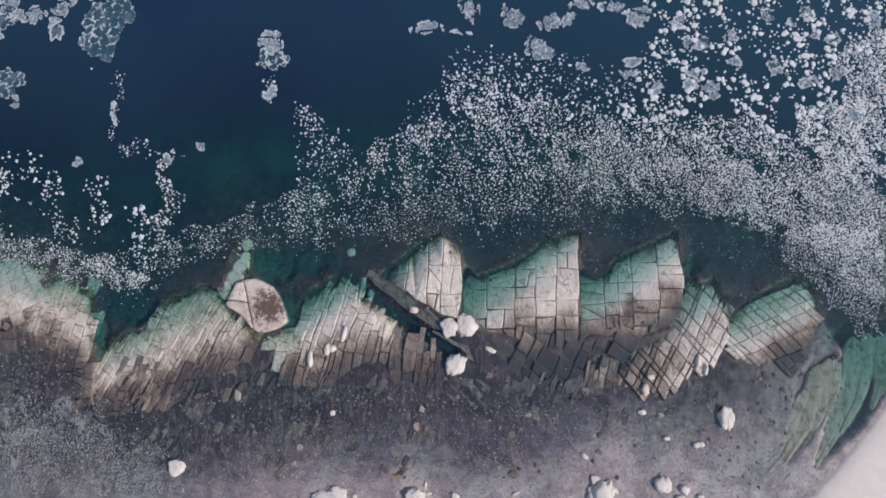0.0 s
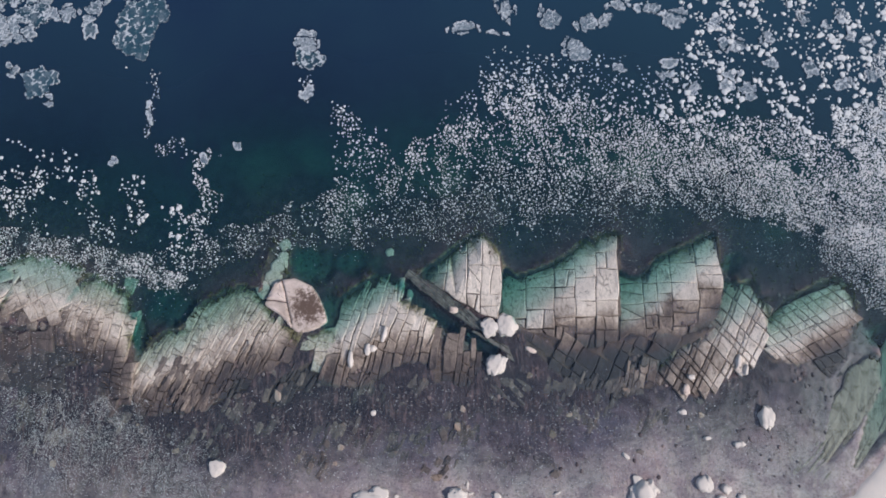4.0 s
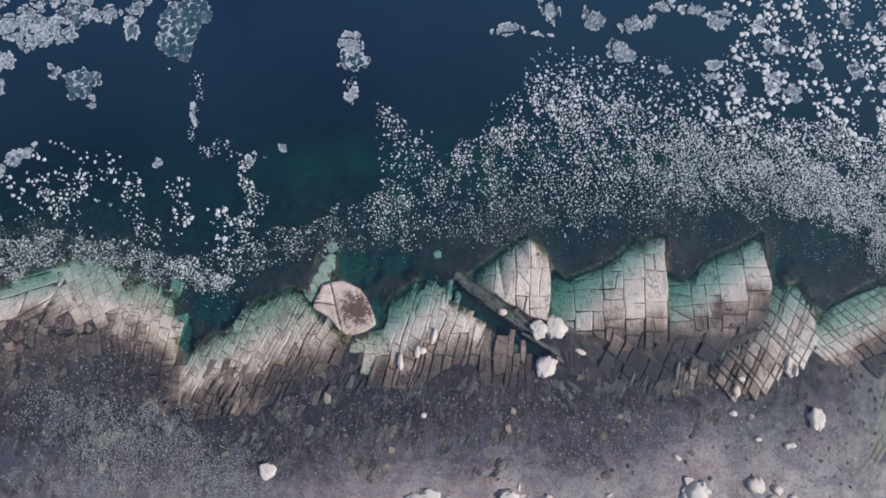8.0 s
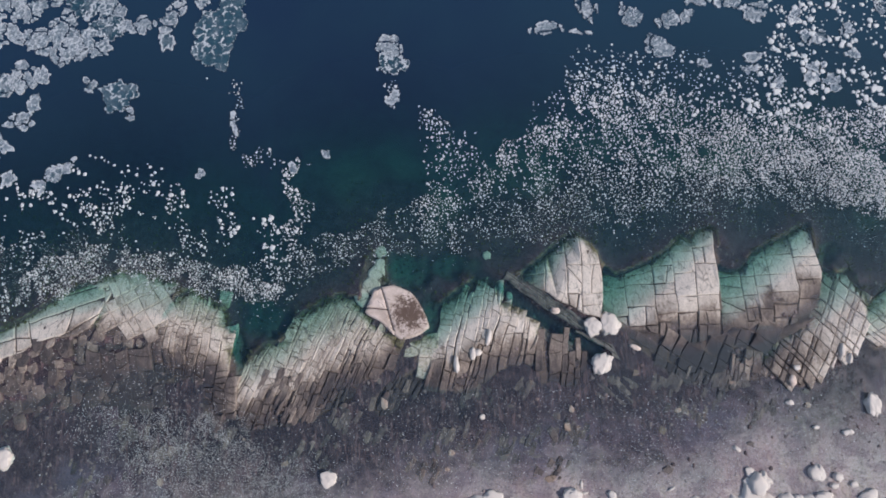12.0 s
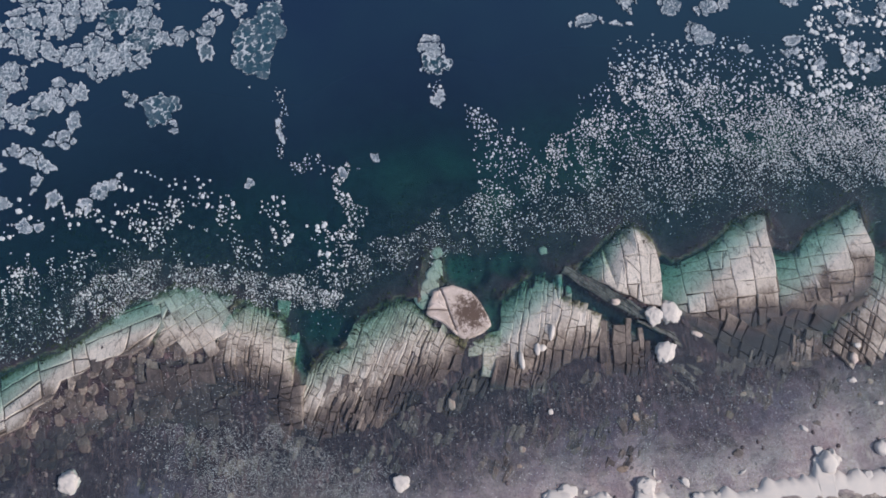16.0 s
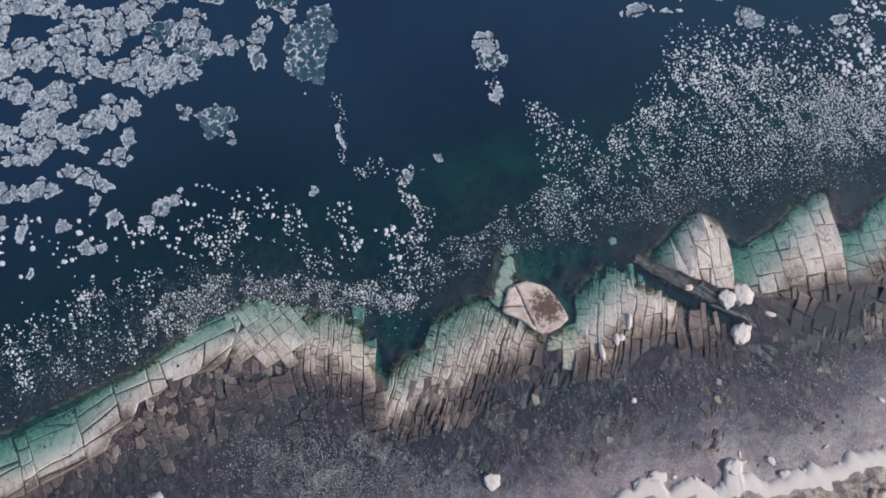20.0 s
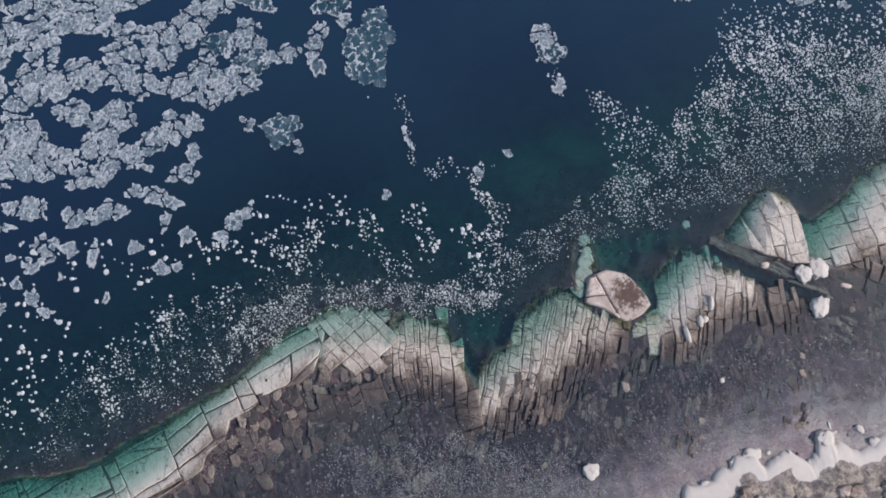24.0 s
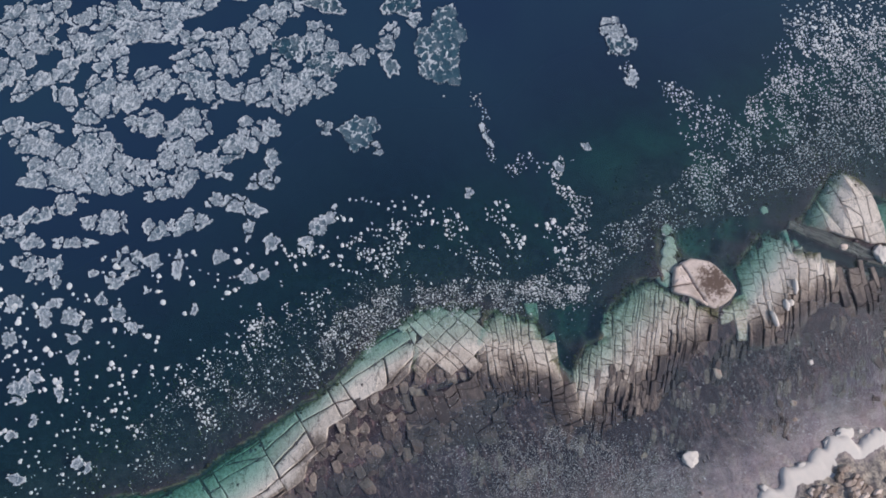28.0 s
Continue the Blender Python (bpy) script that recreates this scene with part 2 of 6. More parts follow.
def ground_material():
    m, t, p = nodes_of("sea_bed_and_shore")
    mid = grain(t, 0.55, 6, 0.68, warp=0.5)
    fine = grain(t, 2.6, 6, 0.75)
    peb = add(t, "ShaderNodeTexVoronoi", Scale=1.5)
    t.links.new(place(t), peb.inputs["Vector"])
    stones = mixed(t, ramp(t, mid, 0.36, 0.66), (0.046, 0.032, 0.043), (0.17, 0.115, 0.145))
    stones = mixed(t, ramp(t, peb.outputs["Color"], 0.55, 0.95, 0.0, 0.5), stones, (0.20, 0.15, 0.155))
    streaks = grain(t, 1.0, 6, 0.7, at=place(t, (1.6, 0.35, 1.0), -40), warp=0.6)
    sand = mixed(t, ramp(t, mid, 0.38, 0.64), (0.52, 0.435, 0.41), (0.36, 0.285, 0.285))
    sand = mixed(t, ramp(t, streaks, 0.5, 0.68, 0.0, 0.6), sand, (0.27, 0.225, 0.16))
    sand = mixed(t, ramp(t, grain(t, 0.22, 5, 0.65, warp=0.8), 0.44, 0.62, 0.0, 0.7), sand, (0.225, 0.165, 0.185))
    sand = mixed(t, ramp(t, grain(t, 0.3, 5, 0.7, at=place(t, (1.3, 0.5, 1.0), -35), warp=0.7), 0.54, 0.68, 0.0, 0.7), sand, (0.50, 0.43, 0.36))
    weed = mixed(t, ramp(t, mid, 0.42, 0.66), (0.048, 0.032, 0.043), (0.10, 0.060, 0.075))
    weed = mixed(t, ramp(t, grain(t, 1.3, 6, 0.8), 0.60, 0.74, 0, 0.8), weed, (0.15, 0.13, 0.06))
    green = mixed(t, ramp(t, grain(t, 0.12, 4), 0.35, 0.65), (0.19, 0.19, 0.15), (0.09, 0.105, 0.085))
    bank = mixed(t, ramp(t, grain(t, 0.8, 6, 0.75), 0.40, 0.6), (0.50, 0.41, 0.33), (0.16, 0.135, 0.13))
    stones = mixed(t, ramp(t, grain(t, 0.11, 4, 0.6), 0.4, 0.62, 0.0, 0.6), stones, (0.13, 0.115, 0.16))
    shade = mixed(t, ramp(t, mid, 0.4, 0.66), (0.025, 0.020, 0.028), (0.074, 0.053, 0.063))
    runs = grain(t, 1.0, 6, 0.7, at=place(t, (2.2, 0.36, 1.0), 24), warp=0.4)
    shade = mixed(t, ramp(t, runs, 0.50, 0.64, 0.0, 0.75), shade, (0.21, 0.125, 0.122))
    shade = mixed(t, ramp(t, grain(t, 0.16, 4, 0.6, warp=0.6), 0.45, 0.62, 0.0, 0.8), shade, (0.022, 0.019, 0.028))
    red = grain(t, 1.0, 6, 0.75, at=place(t, (1.7, 0.4, 1.0), 26), warp=0.5)
    stones = mixed(t, ramp(t, red, 0.54, 0.68, 0.0, 0.6), stones, (0.20, 0.125, 0.135))
    stones = mixed(t, ramp(t, grain(t, 2.2, 5, 0.7, at=place(t, (1.0, 0.4, 1.0), 35)), 0.5, 0.64, 0.0, 0.4), stones, (0.055, 0.043, 0.056))
    stones = mixed(t, ramp(t, grain(t, 0.6, 6, 0.75, at=place(t, (0.5, 1.0, 1.0), -35), warp=0.8), 0.54, 0.70, 0.0, 0.65), stones, (0.235, 0.20, 0.15))
    stones = mixed(t, ramp(t, grain(t, 0.35, 5, 0.7), 0.52, 0.66, 0.0, 0.7), stones, (0.045, 0.038, 0.055))
    stones = mixed(t, attr(t, "algae"), stones, shade)
    col = mixed(t, attr(t, "weed"), stones, weed)
    mossy = mixed(t, ramp(t, grain(t, 1.8, 6, 0.75), 0.42, 0.62), (0.25, 0.24, 0.14), (0.075, 0.065, 0.042))
    edge = add(t, "ShaderNodeMath")
    edge.operation = "MULTIPLY_ADD"
    t.links.new(grain(t, 0.9, 6, 0.75), edge.inputs[0])
    edge.inputs[1].default_value = 2.0
    t.links.new(attr(t, "shoulder"), edge.inputs[2])
    col = mixed(t, ramp(t, edge.outputs[0], 1.55, 2.15, 0.0, 0.8), col, mossy)
    col = mixed(t, attr(t, "bed"), col, mixed(t, ramp(t, mid, 0.4, 0.64), (0.13, 0.10, 0.082), (0.06, 0.05, 0.045)))
    col = mixed(t, attr(t, "green"), col, green)
    s = add(t, "ShaderNodeMath")
    s.operation = "MULTIPLY_ADD"
    t.links.new(mid, s.inputs[0])
    s.inputs[1].default_value = 0.9
    t.links.new(attr(t, "sand"), s.inputs[2])
    col = mixed(t, ramp(t, s.outputs[0], 0.62, 1.35), col, sand)
    col = mixed(t, attr(t, "bank"), col, bank)
    col = mixed(t, ramp(t, fine, 0.48, 0.62, 0, 0.5), col, (0.055, 0.043, 0.05))
    grit = grain(t, 7.0, 4, 0.8)
    col = mixed(t, ramp(t, grit, 0.53, 0.66, 0, 0.55), col, (0.29, 0.24, 0.245))
    t.links.new(col, p.inputs["Base Color"])
    p.inputs["Roughness"].default_value = 0.9
    p.inputs["Specular IOR Level"].default_value = 0.15
    bumped(t, p, fine, 0.7, 0.2)
    return m


def water_material():
    """Clear sea water: what lies below is tinted and veiled by the depth of the water over it."""
    m, t, p = nodes_of("sea_water")
    t.nodes.remove(p)
    out = t.nodes["Material Output"]
    depth = attr(t, "depth")
    comb = t.nodes.new("ShaderNodeCombineColor")
    for i, k in enumerate((0.57, 0.145, 0.19)):
        e = add(t, "ShaderNodeMath")
        e.operation = "POWER"
        e.inputs[0].default_value = math.exp(-k)
        t.links.new(depth, e.inputs[1])
        t.links.new(e.outputs[0], comb.inputs[i])
    clear = t.nodes.new("ShaderNodeBsdfTransparent")
    t.links.new(comb.outputs[0], clear.inputs["Color"])
    murk = t.nodes.new("ShaderNodeBsdfDiffuse")
    tone = mixed(t, ramp(t, grain(t, 0.035, 3), 0.35, 0.65), (0.0110, 0.0275, 0.061), (0.0130, 0.035, 0.065))
    axes = t.nodes.new("ShaderNodeSeparateXYZ")
    t.links.new(place(t), axes.inputs[0])
    tone = mixed(t, ramp(t, axes.outputs[0], -40.0, 40.0), tone, (0.0165, 0.047, 0.076))
    t.links.new(tone, murk.inputs["Color"])
    veil = add(t, "ShaderNodeMath")
    veil.operation = "POWER"
    veil.inputs[0].default_value = math.exp(-0.15)
    t.links.new(depth, veil.inputs[1])
    body = t.nodes.new("ShaderNodeMixShader")
    t.links.new(veil.outputs[0], body.inputs[0])
    t.links.new(murk.outputs[0], body.inputs[1])
    t.links.new(clear.outputs[0], body.inputs[2])
    gloss = add(t, "ShaderNodeBsdfGlossy", Roughness=0.06)
    b = add(t, "ShaderNodeBump", Strength=0.08, Distance=0.1)
    t.links.new(grain(t, 1.2, 4), b.inputs["Height"])
    t.links.new(b.outputs[0], gloss.inputs["Normal"])
    top = t.nodes.new("ShaderNodeMixShader")
    top.inputs[0].default_value = 0.055
    t.links.new(body.outputs[0], top.inputs[1])
    t.links.new(gloss.outputs[0], top.inputs[2])
    t.links.new(top.outputs[0], out.inputs["Surface"])
    return m


GROUND = ground_material()
WATER = water_material()

# ---- building helpers ----
rng = np.random.default_rng(7)


def mesh_of(name, verts, faces, mats, slots=None, smooth=False):
    me = bpy.data.meshes.new(name)
    me.from_pydata([tuple(v) for v in verts], [], faces)
    for m in mats:
        me.materials.append(m)
    if slots is not None:
        me.polygons.foreach_set("material_index", np.asarray(slots, dtype=np.int32))
    if smooth:
        me.polygons.foreach_set("use_smooth", np.ones(len(me.polygons), dtype=bool))
    me.update()
    return me


def area_of(poly):
    return 0.5 * sum(a[0] * b[1] - b[0] * a[1] for a, b in zip(poly, poly[1:] + poly[:1]))


def cut(poly, px, py, nx, ny):
    """The part of poly on the side of the line through (px, py) towards which (nx, ny) points away from."""
    res = []
    for a, b in zip(poly, poly[1:] + poly[:1]):
        da, db = (a[0] - px) * nx + (a[1] - py) * ny, (b[0] - px) * nx + (b[1] - py) * ny
        if da <= 0:
            res.append(a)
        if (da < 0 < db) or (db < 0 < da):
            k = da / (da - db)
            res.append((a[0] + k * (b[0] - a[0]), a[1] + k * (b[1] - a[1])))
    return res


def inside(poly, x, y):
    """Which of the places x, y lie in the outline."""
    x, y = np.asarray(x, float), np.asarray(y, float)
    odd = np.zeros(x.shape, bool)
    for (ax, ay), (bx, by) in zip(poly, poly[1:] + poly[:1]):
        if ay != by:
            odd ^= ((ay > y) != (by > y)) & (x < (bx - ax) * (y - ay) / (by - ay) + ax)
    return odd


def edge_distance(line, x, y, closed=False):
    """Distance from the places to a line of points, and the side of it (positive to its left)."""
    best, side = np.full(np.shape(x), 1e9), np.zeros(np.shape(x))
    pairs = list(zip(line, line[1:])) + ([(line[-1], line[0])] if closed else [])
    for (ax, ay), (bx, by) in pairs:
        dx, dy = bx - ax, by - ay
        k = np.clip(((x - ax) * dx + (y - ay) * dy) / (dx * dx + dy * dy), 0, 1)
        d = np.hypot(x - ax - k * dx, y - ay - k * dy)
        s = np.sign(dx * (y - ay) - dy * (x - ax))
        near = d < best
        best, side = np.where(near, d, best), np.where(near, s, side)
    return best, side


LATTICE = np.random.default_rng(3).uniform(-1, 1, (256, 256))


def waves(x, y, size, seed, octaves=3):
    """Smooth noise of about -1 to 1 with bumps of that size."""
    r = np.random.default_rng(seed)
    total, amp, norm = np.zeros(np.shape(x)), 1.0, 0.0
    for o in range(octaves):
        turn, ox, oy = r.uniform(0, 6.28), r.uniform(0, 200), r.uniform(0, 200)
        k = 2.0 / size
        u = (np.cos(turn) * x - np.sin(turn) * y) * k + ox
        v = (np.sin(turn) * x + np.cos(turn) * y) * k + oy
        iu, iv = np.floor(u).astype(int), np.floor(v).astype(int)
        fu, fv = u - iu, v - iv
        fu, fv = fu * fu * (3 - 2 * fu), fv * fv * (3 - 2 * fv)
        a, b = LATTICE[iu % 256, iv % 256], LATTICE[(iu + 1) % 256, iv % 256]
        c, d = LATTICE[iu % 256, (iv + 1) % 256], LATTICE[(iu + 1) % 256, (iv + 1) % 256]
        total = total + amp * ((a + (b - a) * fu) * (1 - fv) + (c + (d - c) * fu) * fv)
        norm += amp
        size, amp = size * 0.5, amp * 0.55
    return 1.6 * total / norm


def part(name, me, parent, label="", at=None):
    ob = new(name, me)
    ob.parent = parent
    if at is not None:
        ob.location = at
    if label:
        tagged(ob, label)
    return ob


def thing(name, label, category, group="", kind="", at=(0, 0, 0)):
    ob = new(name)
    ob.location = at
    ob.empty_display_size = 0.5
    return tagged(ob, label, category, group, kind)


# ---- plan of the reef ----
JOINTS = {
    "smooth_bed": [(-14.4, -9.3, [9.6, 13.7, 17.3]), (-9.3, -6.1, [7.5, 16.8, 20.8]), (-6.1, -4.0, [7.0, 10.3, 14.7, 20.8]), (-4.0, -0.2, [5.8, 8.5, 10.2, 14.5, 20.7])],
    "great_bed": [(-1.1, 2.9, [4.5, 6.8, 11.2, 13.3]), (2.9, 7.0, [2.5, 3.7, 5.2, 8.0, 11.4, 14.6]), (7.0, 10.1, [1.2, 2.7, 5.5, 6.8, 9.7, 11.5, 14.1, 16.5]), (10.1, 13.1, [1.7, 4.5, 6.8, 9.2, 12.9, 14.6, 16.1, 19.0]), (13.1, 16.3, [2.7, 5.0, 7.1, 9.3, 14.0, 16.7, 20.4])],
    "stepped_bed": [(16.3, 20.3, [3.5, 6.5, 8.9, 12.0, 14.5]), (20.3, 22.3, [3.7, 5.1, 7.2, 9.0, 12.0, 15.8]), (22.3, 24.3, [4.5, 6.9, 9.1, 10.4, 12.0, 14.8, 17.1]), (24.3, 28.0, [3.7, 5.5, 7.6, 9.4, 11.9, 15.1, 18.3]), (28.0, 32.0, [4.9, 8.1, 11.0, 13.1, 14.4, 20.6])],
}
WATERLINE = {
    "strip_end": ((-80.1, 10.7), 84, 0.11),
    "cracked_bed": ((-67.6, 9.5), 78, 0.12),
    "west_bed": ((-51.9, -0.4), 115, 0.12),
    "middle_bed": ((-25.1, 3.5), 124, 0.26),
    "smooth_bed": ((-10.1, 10.7), 139, 0.42),
    "great_bed": ((3.4, 6), 129, 0.24),
    "stepped_bed": ((18, 5.1), 126, 0.23),
    "crossed_bed": ((29.9, 3.7), 119, 0.2),
    "round_bed": ((39, 1.9), 115, 0.15),
}
DOME = [(-35.1, 12.3), (-32.1, 12.9), (-29.7, 11.8), (-27.8, 8.8), (-27.1, 6.1), (-31.2, 4.4), (-34.6, 7.4), (-36.6, 8.8)]
GULLY = [(-23.1, 17), (-19.6, 14.6), (-15.7, 11.7), (-11.8, 8.1), (-7.5, 5), (-2.5, 1.9)]
SPINE = [(-158.6, -4.4), (-131.7, 2.8), (-110.7, 5.2), (-98.2, 7.7), (-91.2, 9.8), (-83.4, 14.2), (-75, 16.9), (-63.8, 14.3), (-58.3, 9.5), (-54.4, 3.8), (-48.2, 3.8), (-41.5, 10.4), (-34.6, 18.4), (-26.3, 10.5), (-19.6, 13.2), (-9.3, 18.6), (-3.3, 19), (0.1, 12.1), (11.2, 18.9), (16.8, 20), (23.7, 16.2), (31.6, 19.6), (36.7, 12.9), (48.9, 12.8), (54.3, 3.6), (59.9, 5.2), (79.3, 13.3)]
SHORE = [(-91.3, -32.9), (-73, -24.7), (-55.6, -22.5), (-43, -23.6), (-35.5, -22.4), (-33.1, -21.3), (-31.3, -22.1), (-29.2, -19.7), (-27.1, -19.9), (-24.4, -19.3), (-21.8, -18), (-20.2, -17.6), (-18.6, -17.9), (-17.6, -19.7), (-17, -19.5), (-15.3, -18.7), (-13.2, -18.7), (-11.3, -20.5), (-9.5, -19.7), (-8.5, -17.5), (-7.2, -17.5), (-6.6, -19.2), (-3.1, -20.8), (2.2, -20.2), (7.4, -20), (11.3, -19), (15.7, -19.2), (16.8, -16.8), (18.6, -16), (19, -19.3), (23.8, -19.5), (27.4, -19.4), (33.6, -20.1), (37, -21), (41.5, -20.5), (46.8, -17.4), (50.9, -13.3), (58, -5.5), (70.5, 6.8)]
FLOES_NORTH = [
    (-121.2, 74.7, 2.9, 4.5, -14), (-116.4, 75.4, 3.3, 2.1, -4), (-122.7, 68.5, 2.1, 3.3, -44), (-118, 71.5, 2.5, 2.1, 16),
    (-112.9, 69.3, 2.9, 2.5, 6), (-120.4, 65.1, 3.7, 1.5, 21), (-116.1, 65.9, 3.0, 1.5, 29), (-116.4, 61.8, 2.1, 1.4, -53),
    (-107.8, 73.7, 4.1, 2.0, -3), (-108.7, 69.1, 3.3, 2.5, 16), (-104.3, 69.4, 3.3, 1.6, -4), (-101.6, 70.2, 4.6, 2.3, -13),
    (-98.6, 71.9, 3.8, 1.5, -26), (-94.2, 71.7, 3.3, 1.2, -14), (-97.4, 67.2, 2.6, 1.2, -4), (-94.7, 65.5, 2.5, 1.6, 6),
]
FLOES_NORTH_EDGE = [
    (-89.6, 63.2, 3.2, 4.4, -33), (-84.9, 65.9, 2.6, 2.9, -14), (-109.9, 65.2, 1.2, 1.5, -14), (-107.1, 65.4, 1.0, 2.3, -14),
    (-96.3, 62.6, 3.8, 1.7, -11), (-104.4, 60.9, 3.7, 2.5, 11), (-100.3, 59.8, 4.1, 2.1, 1), (-111, 61.7, 2.6, 2.5, 26),
    (-112, 58.7, 3.7, 2.1, 16), (-106.9, 59.2, 2.9, 1.5, 21), (-95.8, 57.2, 3.2, 2.0, -13), (-88.8, 55.4, 3.8, 2.1, -1),
    (-83.9, 55.5, 3.7, 3.7, -14), (-80.2, 54.5, 3.3, 2.1, -14), (-77.6, 61.1, 2.6, 3.0, -21), (-81.6, 61.1, 2.5, 2.1, -14, "t"),
]
FLOES_MIDDLE = [
    (-77.7, 57.2, 2.5, 2.1, -14, "t"), (-104.9, 54.5, 2.5, 2.1, 6), (-107.6, 55.7, 1.2, 1.0, -14), (-98.8, 53.3, 2.3, 2.5, 26),
    (-101.5, 50.8, 3.3, 2.9, 46), (-103.6, 48.7, 2.9, 1.8, 36), (-124.3, 59.3, 2.1, 1.2, -14), (-123.2, 56.3, 2.3, 1.9, -23),
    (-120.2, 57.2, 2.1, 1.5, -14), (-117.9, 52.1, 4.9, 2.9, -14), (-113.5, 53.6, 2.9, 2.5, -14), (-112.4, 50.6, 3.7, 2.1, -14),
    (-120, 49.6, 4.3, 1.9, -21), (-114.6, 47.6, 3.3, 2.0, -16), (-110.2, 46.9, 2.5, 1.8, -16), (-107.8, 48.5, 2.2, 1.1, -16),
]
FLOES_SOUTH = [
    (-105.4, 44.2, 2.5, 1.8, -14), (-101, 45.3, 3.4, 2.1, 19), (-98.2, 46.3, 2.1, 1.6, -14), (-94.5, 47.6, 3.3, 2.1, 16),
    (-90.7, 49.3, 2.9, 2.1, -4), (-90.8, 41.6, 2.1, 1.5, -21), (-88.8, 44.7, 1.3, 1.5, -21), (-96.3, 43.5, 1.5, 1.0, -14),
    (-119.1, 45.8, 2.5, 1.5, 6), (-123.6, 45.3, 2.3, 1.2, 16), (-127.5, 43.8, 1.7, 2.1, -21), (-114.2, 41.4, 2.5, 2.0, -16),
    (-107.4, 38.6, 2.0, 1.6, -36), (-103, 38.2, 2.9, 1.5, 16), (-98.7, 40.6, 1.5, 1.0, -14), (-94.9, 38.7, 2.6, 1.4, -31),
]
FLOES_LONE = [
    (-94.9, 35.1, 0.8, 1.8, -24), (-124.7, 41.3, 1.5, 1.1, -16), (-119.4, 39.8, 2.5, 0.9, -16), (-85, 32.3, 1.3, 3.5, -49),
    (-75.5, 45.2, 2.6, 2.3, -34, "t"), (-73.5, 41.9, 1.2, 1.0, -14), (-80.2, 47.4, 1.0, 1.2, -14), (-88.1, 49.1, 1.2, 1.6, -14),
    (-67.4, 58.4, 1.5, 3.1, -24), (-67.9, 54.3, 1.0, 1.7, 7, "t"), (-63.6, 63.9, 2.8, 1.8, -13, "t"), (-62.2, 61, 1.2, 1.0, -14),
    (-59.5, 55.4, 3.7, 5.5, -13, "t"), (-75.2, 66.9, 3.0, 1.3, -21, "t"), (-72.9, 57.4, 2.8, 1.5, 2), (-81.3, 67.9, 2.3, 2.3, -13),
]
FLOES_DRIFT = [
    (-31.7, 51.7, 1.9, 2.1, -18), (-31.5, 48.6, 2.2, 1.8, -13, "t"), (-31.4, 42.6, 0.9, 1.5, -28), (-56.8, 39.7, 0.6, 1.7, 12),
    (-47.4, 31.5, 0.7, 1.4, 17), (-42.3, 34.2, 0.8, 0.8, -13), (-61.9, 31.6, 0.8, 0.8, -14), (-128.5, 75.7, 4.1, 3.3, 6),
    (-129.2, 66.5, 4.1, 2.9, 6), (-132.2, 58.2, 4.9, 3.3, -4), (-133, 48.7, 4.1, 2.5, -14), (-133, 39.3, 2.5, 1.6, -14),
    (-92.2, 32.2, 0.9, 1.4, -23), (-69.5, 69.4, 5.5, 1.8, -13), (-87.5, 74, 5.5, 2.3, -13), (-101.7, 78, 6.5, 2.3, -13),
]
FLOES_WEST = [
    (-126, 38.9, 1.8, 1.5, -14), (-124.8, 36.6, 1.5, 1.3, -14), (-122.7, 37.3, 1.2, 1.2, -14), (-114.7, 32.9, 1.5, 1.1, -16),
    (-112.5, 34.8, 1.8, 2.0, -14), (-108.9, 33.8, 1.2, 1.5, -14), (-128.9, 33.6, 1.0, 1.7, -21), (-130.5, 28.7, 1.0, 1.1, -16),
    (-130.3, 21.3, 1.7, 1.5, -16), (-128, 22.3, 0.8, 0.9, -16), (-125.1, 30.4, 1.0, 1.3, -16), (-121.8, 29.4, 1.3, 1.2, -14),
    (-122, 26.2, 0.9, 0.7, -16), (-115, 27.7, 1.2, 1.5, -14), (-117.2, 30.5, 0.8, 0.8, -16), (-123.5, 31.8, 1.3, 0.7, -14),
]
FLOES_WEST_SMALL = [
    (-110.5, 30, 0.7, 1.0, -14), (-105.9, 32.5, 0.7, 2.0, -14), (-96.6, 28.2, 1.3, 1.0, -14), (-94.6, 27.8, 1.2, 0.8, -14),
    (-99.8, 32.1, 1.0, 1.2, -14), (-105, 25.5, 0.5, 0.9, -21), (-113.8, 25.5, 1.0, 0.7, -16), (-119.8, 27.6, 0.8, 0.8, -14),
    (-122.8, 34.8, 0.9, 0.9, -21), (-117.6, 34.6, 0.8, 0.6, -23), (-122.5, 23.9, 0.8, 1.0, -14), (-125.2, 19.8, 0.7, 1.3, -14),
    (-132.4, 15.6, 0.7, 0.7, -16), (-129.2, 16.6, 0.6, 0.7, -16), (-124.2, 8.9, 1.2, 1.0, -16), (-133.1, 9.7, 1.1, 0.9, -23),
]
FLOES_EAST = [
    (0.2, 56.8, 1.8, 2.0, 0), (-6.3, 53.5, 2.5, 1.1, 0), (-1, 52.6, 2.0, 0.5, -6), (7.5, 55.1, 1.7, 2.2, 0),
    (13.2, 54.2, 1.6, 1.7, 0), (16.5, 54.7, 1.3, 1.2, 0), (18.6, 57, 2.0, 1.1, 0), (11.3, 49.6, 2.0, 2.2, 0),
    (18, 46.1, 1.1, 0.8, 0), (27.4, 54.8, 1.8, 1.9, 0), (23.5, 56.5, 2.2, 1.1, 0), (33.6, 53.5, 0.9, 1.3, 0),
    (26, 46.9, 1.6, 0.8, 0), (25.1, 45, 1.3, 0.9, 0), (29.4, 42.6, 1.3, 1.1, 0), (38, 42, 1.3, 1.4, -6),
]
